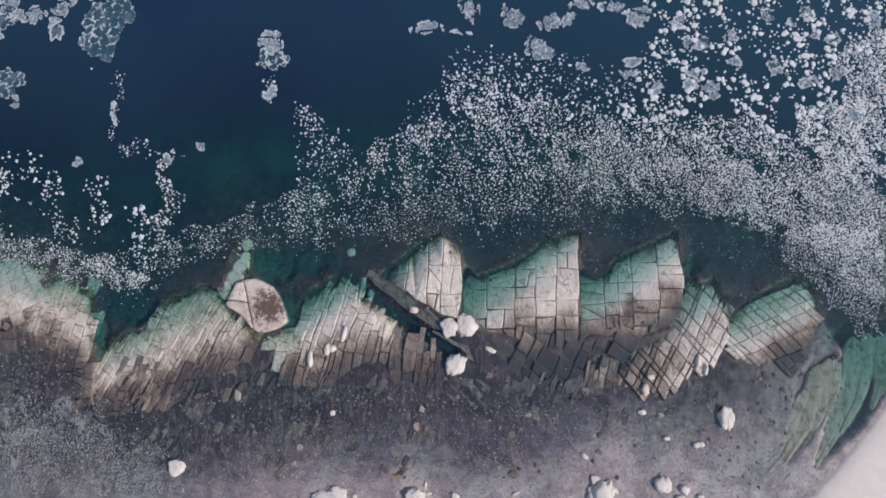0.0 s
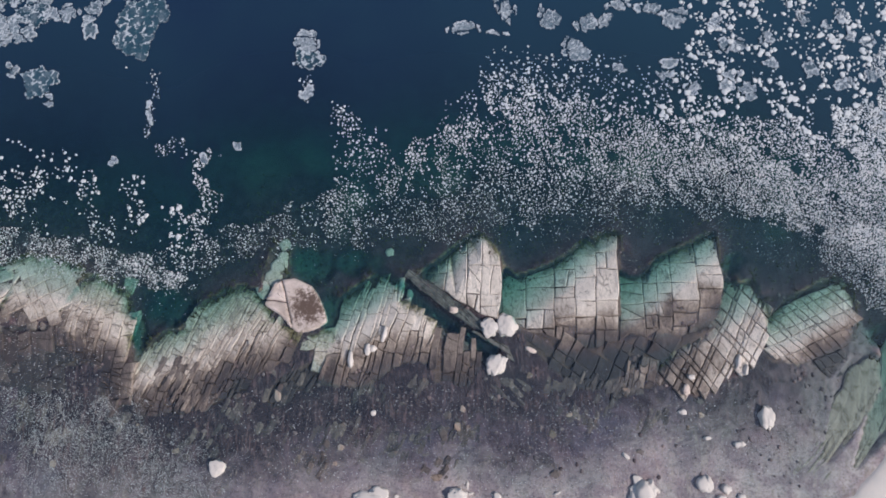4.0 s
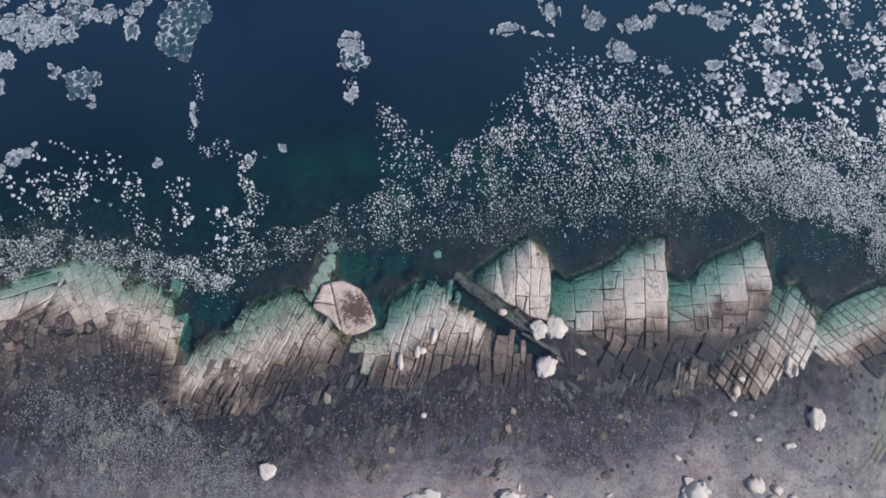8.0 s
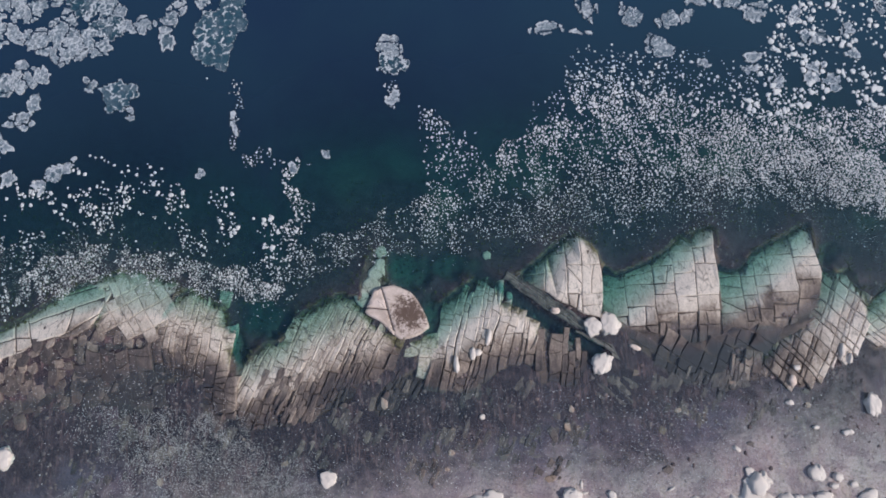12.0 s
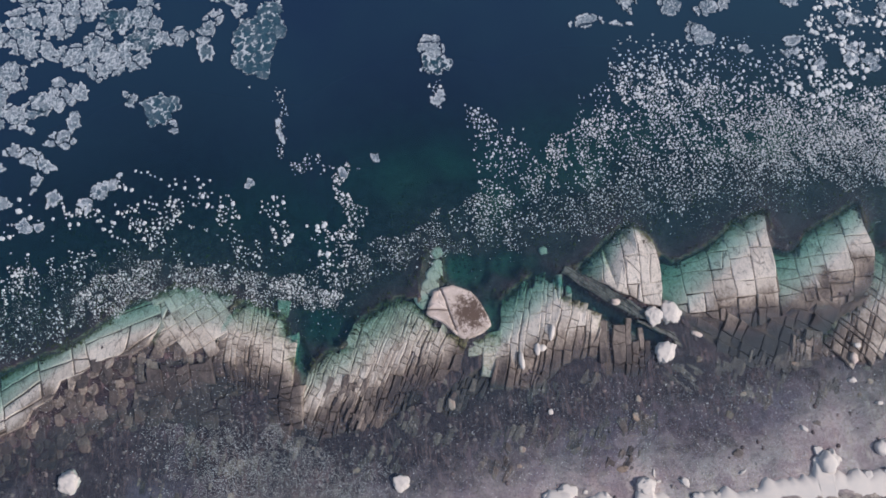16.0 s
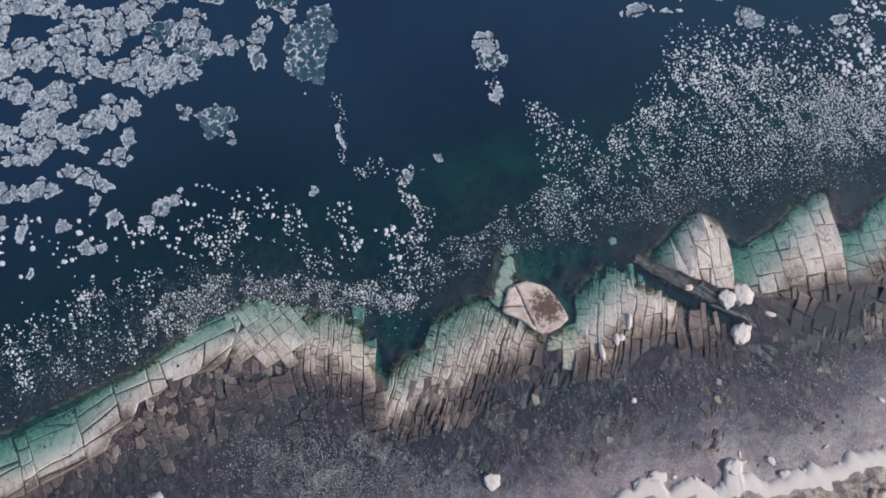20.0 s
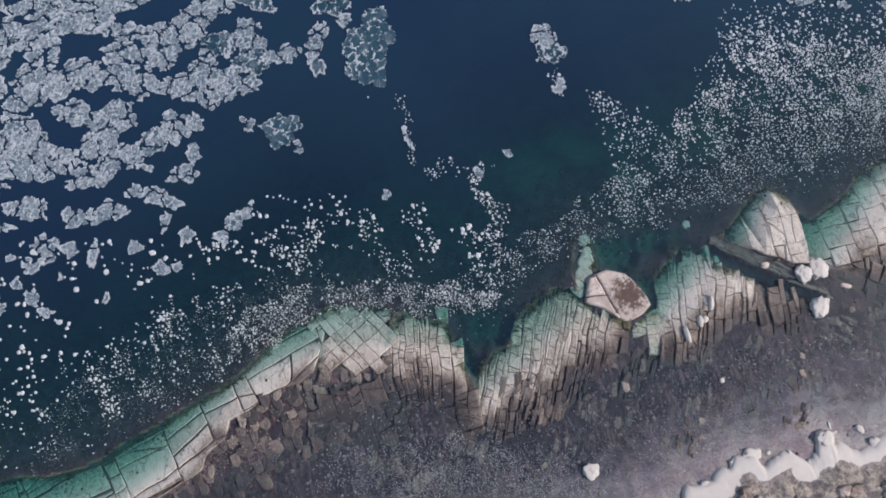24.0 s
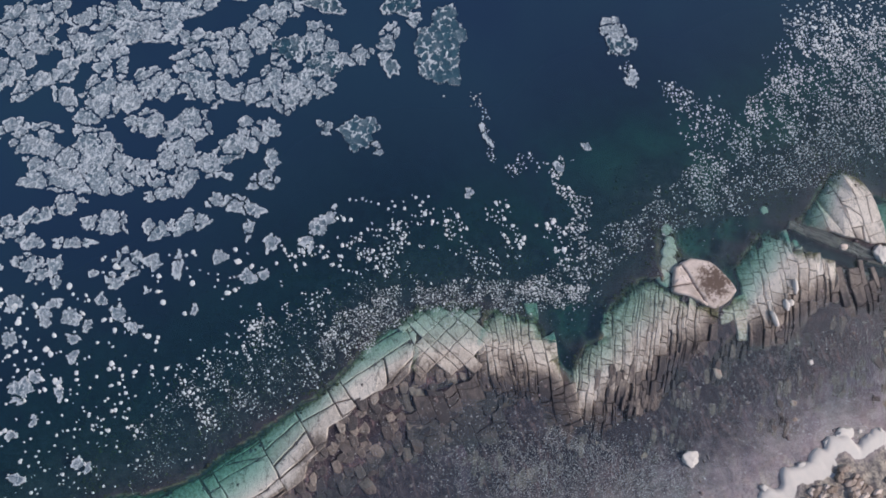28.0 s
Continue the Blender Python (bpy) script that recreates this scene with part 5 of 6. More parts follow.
def floe(cx, cy, rx, ry, turn, style="w"):
    """A raft of frozen-together plates: one sheet with raised pale seams; a thin wet floe shows blue between them."""
    seed = int(abs(cx * 131 + cy * 17)) + 5
    r = np.random.default_rng(seed)
    rx, ry = rx * 1.12, ry * 1.12
    s = 0.15 if max(rx, ry) < 1.6 else 0.18
    w = max(rx, ry) * 1.5
    n = int(w / s)
    gu, gv = np.meshgrid(np.arange(-n, n + 1) * s, np.arange(-n, n + 1) * s)
    gu = gu + r.uniform(-0.3, 0.3, gu.shape) * s
    gv = gv + r.uniform(-0.3, 0.3, gv.shape) * s
    c, sn = math.cos(radians(turn)), math.sin(radians(turn))
    u, v = gu * c + gv * sn, -gu * sn + gv * c
    an = np.arctan2(v / ry, u / rx)
    ph = r.uniform(0, 6.28, 4)
    lim = 1 + 0.13 * np.sin(2 * an + ph[0]) + 0.12 * np.sin(3 * an + ph[1]) + 0.09 * np.sin(5 * an + ph[2]) + 0.07 * np.sin(9 * an + ph[3])
    lim = lim + 0.26 / max(rx, ry) ** 0.5 * waves(gu + cx, gv + cy, 1.3, seed, 3)
    q = np.hypot(u / rx, v / ry) / lim
    # plates: nearest two of scattered centres give the seams
    cell = 1.5 if style == "t" else 0.95
    m = int(w / cell) + 2
    pu, pv = np.meshgrid(np.arange(-m, m + 1) * cell, np.arange(-m, m + 1) * cell)
    pu = (pu + r.uniform(-0.45, 0.45, pu.shape) * cell).ravel()
    pv = (pv + r.uniform(-0.45, 0.45, pv.shape) * cell).ravel()
    bend = 0.30 * cell
    su = gu + bend * waves(gu + cx, gv + cy, 1.4, seed + 21, 3)
    sv = gv + bend * waves(gu + cx, gv + cy, 1.4, seed + 22, 3)
    du = su.ravel()[:, None] - pu[None, :]
    dv = sv.ravel()[:, None] - pv[None, :]
    two = np.partition(np.hypot(du, dv), 1, axis=1)[:, :2]
    big = 3.3
    m2 = int(w / big) + 2
    lu, lv = np.meshgrid(np.arange(-m2, m2 + 1) * big, np.arange(-m2, m2 + 1) * big)
    lu = (lu + r.uniform(-0.45, 0.45, lu.shape) * big).ravel()
    lv = (lv + r.uniform(-0.45, 0.45, lv.shape) * big).ravel()
    wu, wv = gu + 0.35 * waves(gu + cx, gv + cy, 1.6, 15, 2), gv + 0.35 * waves(gu + cx, gv + cy, 1.6, 16, 2)
    far = np.hypot(wu.ravel()[:, None] - lu[None, :], wv.ravel()[:, None] - lv[None, :])
    owner = np.argmin(far, axis=1).reshape(gu.shape)
    lead = np.partition(far, 1, axis=1)[:, :2]
    lead = (lead[:, 1] - lead[:, 0]).reshape(gu.shape)
    seam = np.abs(two[:, 1] - two[:, 0]).reshape(gu.shape) + 0.08 * waves(gu, gv, 0.8, seed + 3, 2)
    tone = r.random(len(pu))[np.argmin(du**2 + dv**2, axis=1)].reshape(gu.shape)
    rim = np.clip((q - 1 + 0.45 * s / 0.2 / max(min(rx, ry), 0.5)) / 0.12, 0, 1)
    if style == "t":
        ridge = np.clip(1.1 - seam / 0.27, 0, 1) * np.clip(0.85 + 0.6 * waves(gu + cx, gv + cy, 2.2, seed + 31, 3), 0.15, 1.2)
        wet = np.clip(0.85 + 0.4 * tone + 0.4 * waves(gu + cx, gv + cy, 3.5, seed + 8, 2), 0, 1)
        crack = np.zeros_like(q)
    else:
        ridge = np.clip(1 - np.abs(seam - 0.13) / 0.17, 0, 1) * (0.55 + 0.6 * tone)
        rim = np.maximum(rim, np.clip(1 - (lead - 0.22) / 0.25, 0, 1))
        wet = np.clip((tone - 0.65) * 1.6 + 0.45 * waves(gu + cx, gv + cy, 6, 77, 2), 0, 0.85)
        crack = np.clip(1 - seam / 0.05, 0, 1) * np.clip((waves(gu + cx, gv + cy, 2.4, seed + 4, 2) + 0.1) * 2, 0, 0.8)
    ridge = np.clip(np.maximum(ridge, 0.85 * rim), 0, 1)
    z = 0.05 + 0.05 * tone + 0.12 * ridge - 0.08 * crack
    on = q < 1.0
    if style == "w":
        on &= lead > 0.17
    owner = np.where(on, owner if style == "w" else 0, -1)
    idx = np.arange(gu.size).reshape(gu.shape)
    label = "thin blue wet ice floe veined with white ridges" if style == "t" else (
        "large white raft of frozen ice plates afloat" if max(rx, ry) > 2.4 else "small jagged white ice floe afloat")
    for who in np.unique(owner[owner >= 0]):
        mine = owner == who
        keep = mine[:-1, :-1] & mine[1:, :-1] & mine[:-1, 1:] & mine[1:, 1:]
        keep = largest(keep)
        if keep.sum() < 12:
            continue
        quads = np.stack([idx[:-1, :-1], idx[:-1, 1:], idx[1:, 1:], idx[1:, :-1]], -1)[keep]
        used = np.unique(quads)
        back = np.full(gu.size, -1)
        back[used] = np.arange(len(used))
        quads = back[quads].tolist()
        nv = len(used)
        co = np.stack([gu.ravel()[used], gv.ravel()[used], z.ravel()[used]], -1)
        mid = co[:, :2].mean(0)
        co[:, :2] -= mid
        edges = {}
        for f in quads:
            for a, b in zip(f, f[1:] + f[:1]):
                if (b, a) in edges:
                    del edges[(b, a)]
                else:
                    edges[(a, b)] = 1
        low, verts = {}, co.tolist()
        for a, b in edges:
            for e in (a, b):
                if e not in low:
                    low[e] = len(verts)
                    verts.append([co[e, 0], co[e, 1], -0.12])
        me = mesh_of("ice_floe", verts, quads + [[b, a, low[a], low[b]] for a, b in edges], [FLOE])
        order = list(low)
        for key, values in (("wet", wet), ("ridge", ridge), ("crack", crack)):
            val = values.ravel()[used]
            val = np.concatenate([val, val[order]])
            me.attributes.new(key, "FLOAT", "POINT").data.foreach_set("value", val.astype(np.float32))
        if len(quads) < 50:
            FRAGMENTS.append((me, cx + mid[0], cy + mid[1]))
            continue
        ob = new("ice_floe", me)
        ob.location = (cx + mid[0], cy + mid[1], 0.012 + 0.0004 * (seed % 40))
        tagged(ob, label, "ice floe", "floating ice floes")


FRAGMENTS = []
for floes in (FLOES_NORTH, FLOES_NORTH_EDGE, FLOES_MIDDLE, FLOES_SOUTH, FLOES_LONE, FLOES_DRIFT, FLOES_WEST, FLOES_WEST_SMALL, FLOES_EAST, FLOES_EAST_SMALL):
    for spec in floes:
        floe(*spec)

# the smallest scraps of floe, joined
verts, faces, scraps = [], [], {"wet": [], "ridge": [], "crack": []}
for me, px, py in FRAGMENTS:
    first = len(verts)
    verts += [(v.co.x + px, v.co.y + py, v.co.z + 0.02) for v in me.vertices]
    faces += [[first + i for i in f.vertices] for f in me.polygons]
    for key in scraps:
        scraps[key] += [d.value for d in me.attributes[key].data]
    bpy.data.meshes.remove(me)
me = mesh_of("floe_scraps", verts, faces, [FLOE])
for key in scraps:
    me.attributes.new(key, "FLOAT", "POINT").data.foreach_set("value", np.array(scraps[key], dtype=np.float32))
tagged(new("floe_scraps", me), "small jagged scraps of floating white ice", "ice scraps", kind="stuff")

# ---- boulders and ice ----


def lump(name, rx, ry, rz, mat, seed, rough=0.18, sub=3, flat=0.0):
    """A knobbly rounded mass that sits on its support."""
    bm = bmesh.new()
    bmesh.ops.create_icosphere(bm, subdivisions=sub, radius=1)
    off = Vector((seed * 3.7, seed * 1.3, seed * 2.1))
    for v in bm.verts:
        d = 1 + rough * noise.noise(v.co * 1.5 + off) + rough * 0.7 * noise.noise(v.co * 3.6 + off) + rough * 0.22 * noise.noise(v.co * 8.0 + off)
        v.co = Vector((v.co.x * rx, v.co.y * ry, max(v.co.z, -0.35) * rz)) * d
        if flat and v.co.z > rz * flat:
            v.co.z = rz * flat + (v.co.z - rz * flat) * 0.25
    me = bpy.data.meshes.new(name)
    bm.to_mesh(me)
    bm.free()
    me.materials.append(mat)
    me.polygons.foreach_set("use_smooth", np.ones(len(me.polygons), dtype=bool))
    return me


def height_at(x, y):
    i = int(np.clip(np.searchsorted(gx, x), 0, len(gx) - 1))
    j = int(np.clip(np.searchsorted(gy, y), 0, len(gy) - 1))
    return float(TOP[j, i])


for k, (x, y, rx, ry, turn) in enumerate(ICE_BOULDERS + ICE_BOULDERS_WEST):
    z = max(height_at(x, y), -0.4)
    h = 0.75 * min(rx, ry) + 0.25
    ob = new("ice_covered_boulder", lump("ice_covered_boulder", rx, ry, h, ICE, k + 3, 0.34, 4 if rx > 0.8 else 3, 0.4))
    ob.matrix_world = pose(x, y, z + 0.2 * h, 0, 0, turn)
    tagged(ob, "rounded boulder capped in thick white ice" if rx > 0.8 else "small stone glazed with white ice", "icy boulder", "icy boulders in the lagoon")
for k, (x, y, rx, ry, turn) in enumerate(ICE_DRAPES):
    ob = new("ice_drape", lump("ice_drape", rx, ry, 0.35, ICE, k + 60, 0.25, 3))
    ob.matrix_world = pose(x, y, height_at(x, y) + 0.08, 0, 0, turn)
    tagged(ob, "tongue of white ice hanging over the ledge", "ice", "ice tongues on the ledge")


def stone_mesh(rx, ry, high, mat, seed):
    """An angular broken stone: uneven sides, a tilted bevelled top."""
    r = random.Random(seed)
    k = r.choice((5, 6, 7))
    ang = [(i + r.uniform(-0.3, 0.3)) * 2 * math.pi / k for i in range(k)]
    poly = [(rx * r.uniform(0.75, 1.15) * math.cos(a), ry * r.uniform(0.75, 1.15) * math.sin(a)) for a in ang]
    tx, ty = r.uniform(-0.2, 0.2), r.uniform(-0.2, 0.2)
    verts, faces = [], []
    for f, z in ((1.0, -0.3), (0.95, high * 0.6), (0.72, high), (0.3, high * 1.05)):
        for x, y in poly:
            verts.append((x * f, y * f, z + (tx * x + ty * y) * f * (z > 0)))
    for ring in range(3):
        for i in range(k):
            j = (i + 1) % k
            faces.append((ring * k + i, ring * k + j, ring * k + k + j, ring * k + k + i))
    faces.append(tuple(3 * k + i for i in range(k)))
    return mesh_of("stone", verts, faces, [mat])


for k, (x, y, rx, ry, turn) in enumerate(STONES + STONES_SHORE[::2]):
    rx, ry = 0.75 * max(rx, 0.6 * ry), 0.75 * max(ry, 0.6 * rx)
    ob = new("stone", stone_mesh(rx, ry, 0.12 * min(rx, ry) + 0.04, (GREY, DUSKY, GREY, TAN)[k % 4], k))
    ob.matrix_world = pose(x, y, height_at(x, y) + 0.05, 0, 0, turn)
    tagged(ob, "loose weathered grey-brown stone under shallow water", "stone", "loose stones in the lagoon")
for k, (x, y, rx, ry, turn) in enumerate(PALE_ROCKS):
    ob = new("pale_stone", lump("pale_stone", rx, ry, 0.5 * min(rx, ry) + 0.15, PALE, k + 150, 0.3, 2, 0.5))
    ob.matrix_world = pose(x, y, max(height_at(x, y), -1.2) + 0.05, 0, 0, turn)
    tagged(ob, "loose pale rock lying by the gully", "stone", "pale rocks by the gully")


def along(line, step):
    """Places at even steps along a line, with the way across it (to its right)."""
    res = []
    for a, b in zip(line, line[1:]):
        a, b = Vector((*a, 0)), Vector((*b, 0))
        n = max(1, round((b - a).length / step))
        side = Vector((b.y - a.y, -(b.x - a.x), 0)).normalized()
        res += [(a.lerp(b, i / n), side) for i in range(n)]
    return res


def shore_shelf():
    """The frozen shore: a thick white shelf with a scalloped, rounded front and an uneven back edge."""
    pts = along(SHORE, 0.35)
    sides = [p[1] for p in pts]
    flat = []
    for i in range(len(pts)):
        near = sides[max(0, i - 16): i + 17]
        flat.append(sum(near, Vector()).normalized())
    rows = (0.0, 0.06, 0.2, 0.45, 0.8, 1.3, 2.0, 2.8, 3.6, 4.4, 5.2, 6.0)
    verts, faces = [], []
    run = 0.0
    for i, (p, _) in enumerate(pts):
        run += 0.35
        east = min(1.0, max(0.0, (p.x - 36) / 6))
        scal = (1 - 0.85 * east) * (1.5 * abs(noise.noise((run * 0.33, 0, 0))) + 0.7 * abs(noise.noise((run * 0.95, 4.0, 0)))) + 0.3 * abs(noise.noise((run * 2.6, 9.0, 0)))
        depth = 5.4 + 3.4 * min(1.0, max(0.0, (p.x + 22) / 10)) + 1.6 * noise.noise((run * 0.16, 3.0, 0)) + 0.5 * noise.noise((run * 0.8, 7.0, 0)) + 14 * east
        for w in rows:
            k = w / 6.0
            q = p + flat[i] * (0.5 - scal * max(0.0, 1 - w / 1.6) + w / 6.0 * depth)
            up = min(1.0, w / 0.75)
            z = -0.15 + 0.72 * math.sqrt(max(0.0, 1 - (1 - up) ** 2)) + 0.05 * noise.noise((q.x * 0.5, q.y * 0.5, 0)) * k * 2
            z = z * (1 - 0.25 * east) + 0.25 * k + 0.06 * (1 - 0.6 * east) * noise.noise((q.x * 1.9, q.y * 1.9, 5)) * min(1, w)
            if k == 1:
                z -= 0.9
            verts.append((q.x, q.y, z))
    n = len(rows)
    for i in range(len(pts) - 1):
        for j in range(n - 1):
            a = i * n + j
            faces.append((a, a + 1, a + n + 1, a + n))
    me = mesh_of("shore_ice_shelf", verts, faces, [ICE], None, True)
    tagged(new("shore_ice_shelf", me), "thick white ice shelf with scalloped edge along the shore", "shore ice")


shore_shelf()
r = random.Random(11)
for k, (p, side) in enumerate(along(SHORE, 2.6)):
    if p.x > 40 or p.x < -46:
        continue
    q = p + side * r.uniform(0.4, 1.0)
    if r.random() < 0.3:
        continue
    s = 0.35 + 0.8 * r.random() ** 2
    ob = new("shore_ice_bulge", lump("shore_ice_bulge", s, s * r.uniform(0.7, 1.5), r.uniform(0.5, 0.8), ICE, k + 200, 0.34, 3, 0.3))
    ob.matrix_world = pose(q.x, q.y, 0.1, 0, 0, r.uniform(0, 360))
    tagged(ob, "rounded white ice bulge frozen to the shore", "shore ice", "ice bulges along the shore")
for k, (x, y, rx, ry, turn) in enumerate(SHORE_BOULDERS):
    h = 0.8 * min(rx, ry) + 0.15
    ob = new("ice_covered_boulder", lump("ice_covered_boulder", rx, ry, h, ICE, k + 30, 0.22, 3, 0.6))
    ob.matrix_world = pose(x, y, max(height_at(x, y), -0.3) + 0.2 * h, 0, 0, turn)
    tagged(ob, "white ice-glazed stone on the sandy shallows", "icy boulder", "icy boulders on the sand")
for k, (x, y, rx, ry, turn) in enumerate(SHORE_SLIVERS):
    ob = new("ice_sliver", lump("ice_sliver", rx, ry, 0.15, ICE, k + 45, 0.3, 2, 0.5))
    ob.matrix_world = pose(x, y, max(height_at(x, y), -0.05) + 0.05, 0, 0, turn)
    tagged(ob, "thin sliver of white ice stranded on sand", "ice", "ice slivers near the shore")
# rock bank behind the ice
for k, (p, side) in enumerate(along(SHORE, 1.3)):
    if not -36 < p.x < 14:
        continue
    for row in range(6):
        q = p + side * (4.0 + 1.25 * row + r.uniform(-0.6, 0.6)) + Vector((r.uniform(-0.5, 0.5), 0, 0))
        if float(edge_distance(SHORE, np.array(q.x), np.array(q.y))[0]) < (3.4 if p.x < -22 else 5.5) or not inside(LAND, q.x, q.y):
            continue
        s = r.uniform(0.5, 1.15)
        ob = new("bank_rock", stone_mesh(s * 1.2, s * 0.65, 0.35, (DUSKY, PALE, TAN, DUSKY)[(k + row) % 4], k * 5 + row))
        ob.matrix_world = pose(q.x, q.y, max(height_at(q.x, q.y), 0.3) + 0.05, 0, 0, 20 + r.uniform(-25, 25))
        tagged(ob, "weathered tan rock on the bank above the ice", "rock", "bank rocks")

# ---- the dome block ----


def warp(x, y):
    """Shifts a place a little, so that joints and edges run uneven; alike for neighbours."""
    a = noise.noise_vector(Vector((x, y, 0)) * 0.33)
    b = noise.noise_vector(Vector((x, y, 9)) * 1.3)
    return x + 0.26 * a.x + 0.09 * b.x, y + 0.26 * a.y + 0.09 * b.y


def ragged(poly, step):
    """The outline with its long edges split."""
    res = []
    for a, b in zip(poly, poly[1:] + poly[:1]):
        n = max(1, min(6, int(math.hypot(b[0] - a[0], b[1] - a[1]) / step)))
        res += [(a[0] + (b[0] - a[0]) * i / n, a[1] + (b[1] - a[1]) * i / n) for i in range(n)]
    return res


def inset(poly, d):
    """The outline drawn in by d."""
    k, res = len(poly), []
    for i in range(k):
        (ax, ay), (bx, by), (cx, cy) = poly[i - 1], poly[i], poly[(i + 1) % k]
        l1, l2 = math.hypot(bx - ax, by - ay) or 1e-6, math.hypot(cx - bx, cy - by) or 1e-6
        n1, n2 = ((ay - by) / l1, (bx - ax) / l1), ((by - cy) / l2, (cx - bx) / l2)
        s = d / max(0.45, 1 + n1[0] * n2[0] + n1[1] * n2[1])
        res.append((bx + s * (n1[0] + n2[0]), by + s * (n1[1] + n2[1])))
    return res


def smooth_ring(points, per=6):
    """A rounded closed line through the points."""
    res, n = [], len(points)
    for i in range(n):
        a, b, c, d = (Vector(points[(i + k) % n]) for k in (-1, 0, 1, 2))
        for k in range(per):
            t = k / per
            q = b.lerp(c, t) * 0.6 + 0.4 * 0.5 * (2 * b + (c - a) * t + (2 * a - 5 * b + 4 * c - d) * t * t + (3 * b - a - 3 * c + d) * t**3)
            res.append((q.x, q.y))
    return res


def dome_block():
    root = thing("domed_boulder", "pale rounded slab with a dark brown lichen patch on top", "boulder")
    ring = [p for p in smooth_ring(DOME, 3)]
    if area_of(ring) < 0:
        ring = ring[::-1]
    mid = (sum(p[0] for p in DOME) / len(DOME), sum(p[1] for p in DOME) / len(DOME))
    west = cut(ring, -33.2, 9.0, 1, 0.25)
    rest = cut(ring, -33.2, 9.0, -1, -0.25)
    plates = [cut(west, -34, 9.2, 0.1, 1), cut(west, -34, 9.2, -0.1, -1), rest]
    for plate in plates:
        outline = [warp(*p) for p in ragged(plate, 0.6)]
        verts, faces = [], []
        k = len(outline)
        for d, z in ((0.05, -0.9), (0.05, 0.05), (0.12, 0.28), (0.28, 0.38), (0.5, 0.40)):
            for x, y in inset(outline, d):
                verts.append((x, y, z + 0.10 * noise.noise(Vector((x, y, z)) * 0.8)))
        cx, cy = sum(p[0] for p in outline) / k, sum(p[1] for p in outline) / k
        for f in (0.62, 0.3):
            for x, y in inset(outline, 0.5):
                x, y = cx + (x - cx) * f, cy + (y - cy) * f
                verts.append((x, y, 0.34 + 0.12 * noise.noise(Vector((x, y, 0)) * 0.9)))
        for l in range(6):
            for i in range(k):
                j = (i + 1) % k
                faces.append((l * k + i, l * k + j, l * k + k + j, l * k + k + i))
        faces.append(tuple(6 * k + i for i in range(k)))
        part("plate", mesh_of("plate", verts, faces, [DOME_ROCK], None, True), root)


def dome_rock():
    m, t, p = nodes_of("lichened_pale_rock")
    g = t.nodes.new("ShaderNodeNewGeometry")
    d = t.nodes.new("ShaderNodeVectorMath")
    d.operation = "DISTANCE"
    t.links.new(g.outputs["Position"], d.inputs[0])
    d.inputs[1].default_value = (-30.0, 8.4, 0.4)
    w = add(t, "ShaderNodeMath")
    w.operation = "MULTIPLY_ADD"
    t.links.new(grain(t, 1.7, 6, 0.8), w.inputs[0])
    w.inputs[1].default_value = 11.0
    t.links.new(d.outputs["Value"], w.inputs[2])
    pale = mixed(t, ramp(t, grain(t, 0.7, 5), 0.35, 0.65), (0.62, 0.50, 0.45), (0.45, 0.35, 0.30))
    col = mixed(t, ramp(t, w.outputs[0], 6.9, 8.8, 1.0, 0.0), pale, (0.11, 0.07, 0.055))
    fine = grain(t, 4, 6, 0.75)
    col = mixed(t, ramp(t, fine, 0.56, 0.7, 0, 0.6), col, (0.2, 0.13, 0.1))
    t.links.new(col, p.inputs["Base Color"])
    p.inputs["Roughness"].default_value = 0.9
    bumped(t, p, fine, 0.6, 0.15)
    return m


DOME_ROCK = dome_rock()
dome_block()

# ---- the ledges, block by block ----


def block_mesh(poly, zs, gap, thick, r, tilt=0.035, lift=0.07, lean=(0.0, 0.0)):
    """One jointed block: worn, bevelled top and straight sides."""
    k = len(poly)
    cx, cy = sum(p[0] for p in poly) / k, sum(p[1] for p in poly) / k
    size = math.sqrt(abs(area_of(poly)))
    if size < 0.28:
        return None, None
    gap = min(gap, size * 0.08)
    zc = sum(zs) / k
    lift, tx, ty = r.uniform(-lift, lift), r.uniform(-tilt, tilt) + lean[0], r.uniform(-tilt, tilt) + lean[1]
    verts = []
    worn = min(0.12, size * 0.09)
    for d, dz in ((gap, -thick), (gap, -0.10), (gap + worn, 0.0)):
        ring = inset(poly, d)
        for (x, y), z in zip(ring, zs):
            dx, dy = x - cx, y - cy
            verts.append((dx, dy, (z - zc) + lift + tx * dx + ty * dy + dz))
    faces = [tuple(2 * k + i for i in range(k))]
    for ring in (0, 1):
        for i in range(k):
            j = (i + 1) % k
            faces.append((ring * k + i, ring * k + j, ring * k + k + j, ring * k + k + i))
    return (verts, faces), (cx, cy, zc)


LABELS = {
    "pale": "pale pink sandstone ledge split into jointed blocks, dipping under water",
    "olive": "greenish algae-stained rock shelf under shallow turquoise water",
    "tan": "weathered tan rock broken into narrow upright columns",
    "grey": "grey-brown columns of jointed rock below the ledge",
    "boulder": "dark grey-brown blocky scarp like overlapping scales",
    "reef": "pale pink jointed sandstone bed, brown and columnar on its landward side",
    "slate": "dark slate slabs lining a straight gully",
}


CROSSED = {"strip_end": ((-58, 1.7), (28, 1.9)), "great_scarp": ((64, 2.3), (-34, 2.6)), "crossed_bed": ((60, 1.15), (-52, 1.5)), "round_bed": ((-48, 1.3), (24, 1.8))}


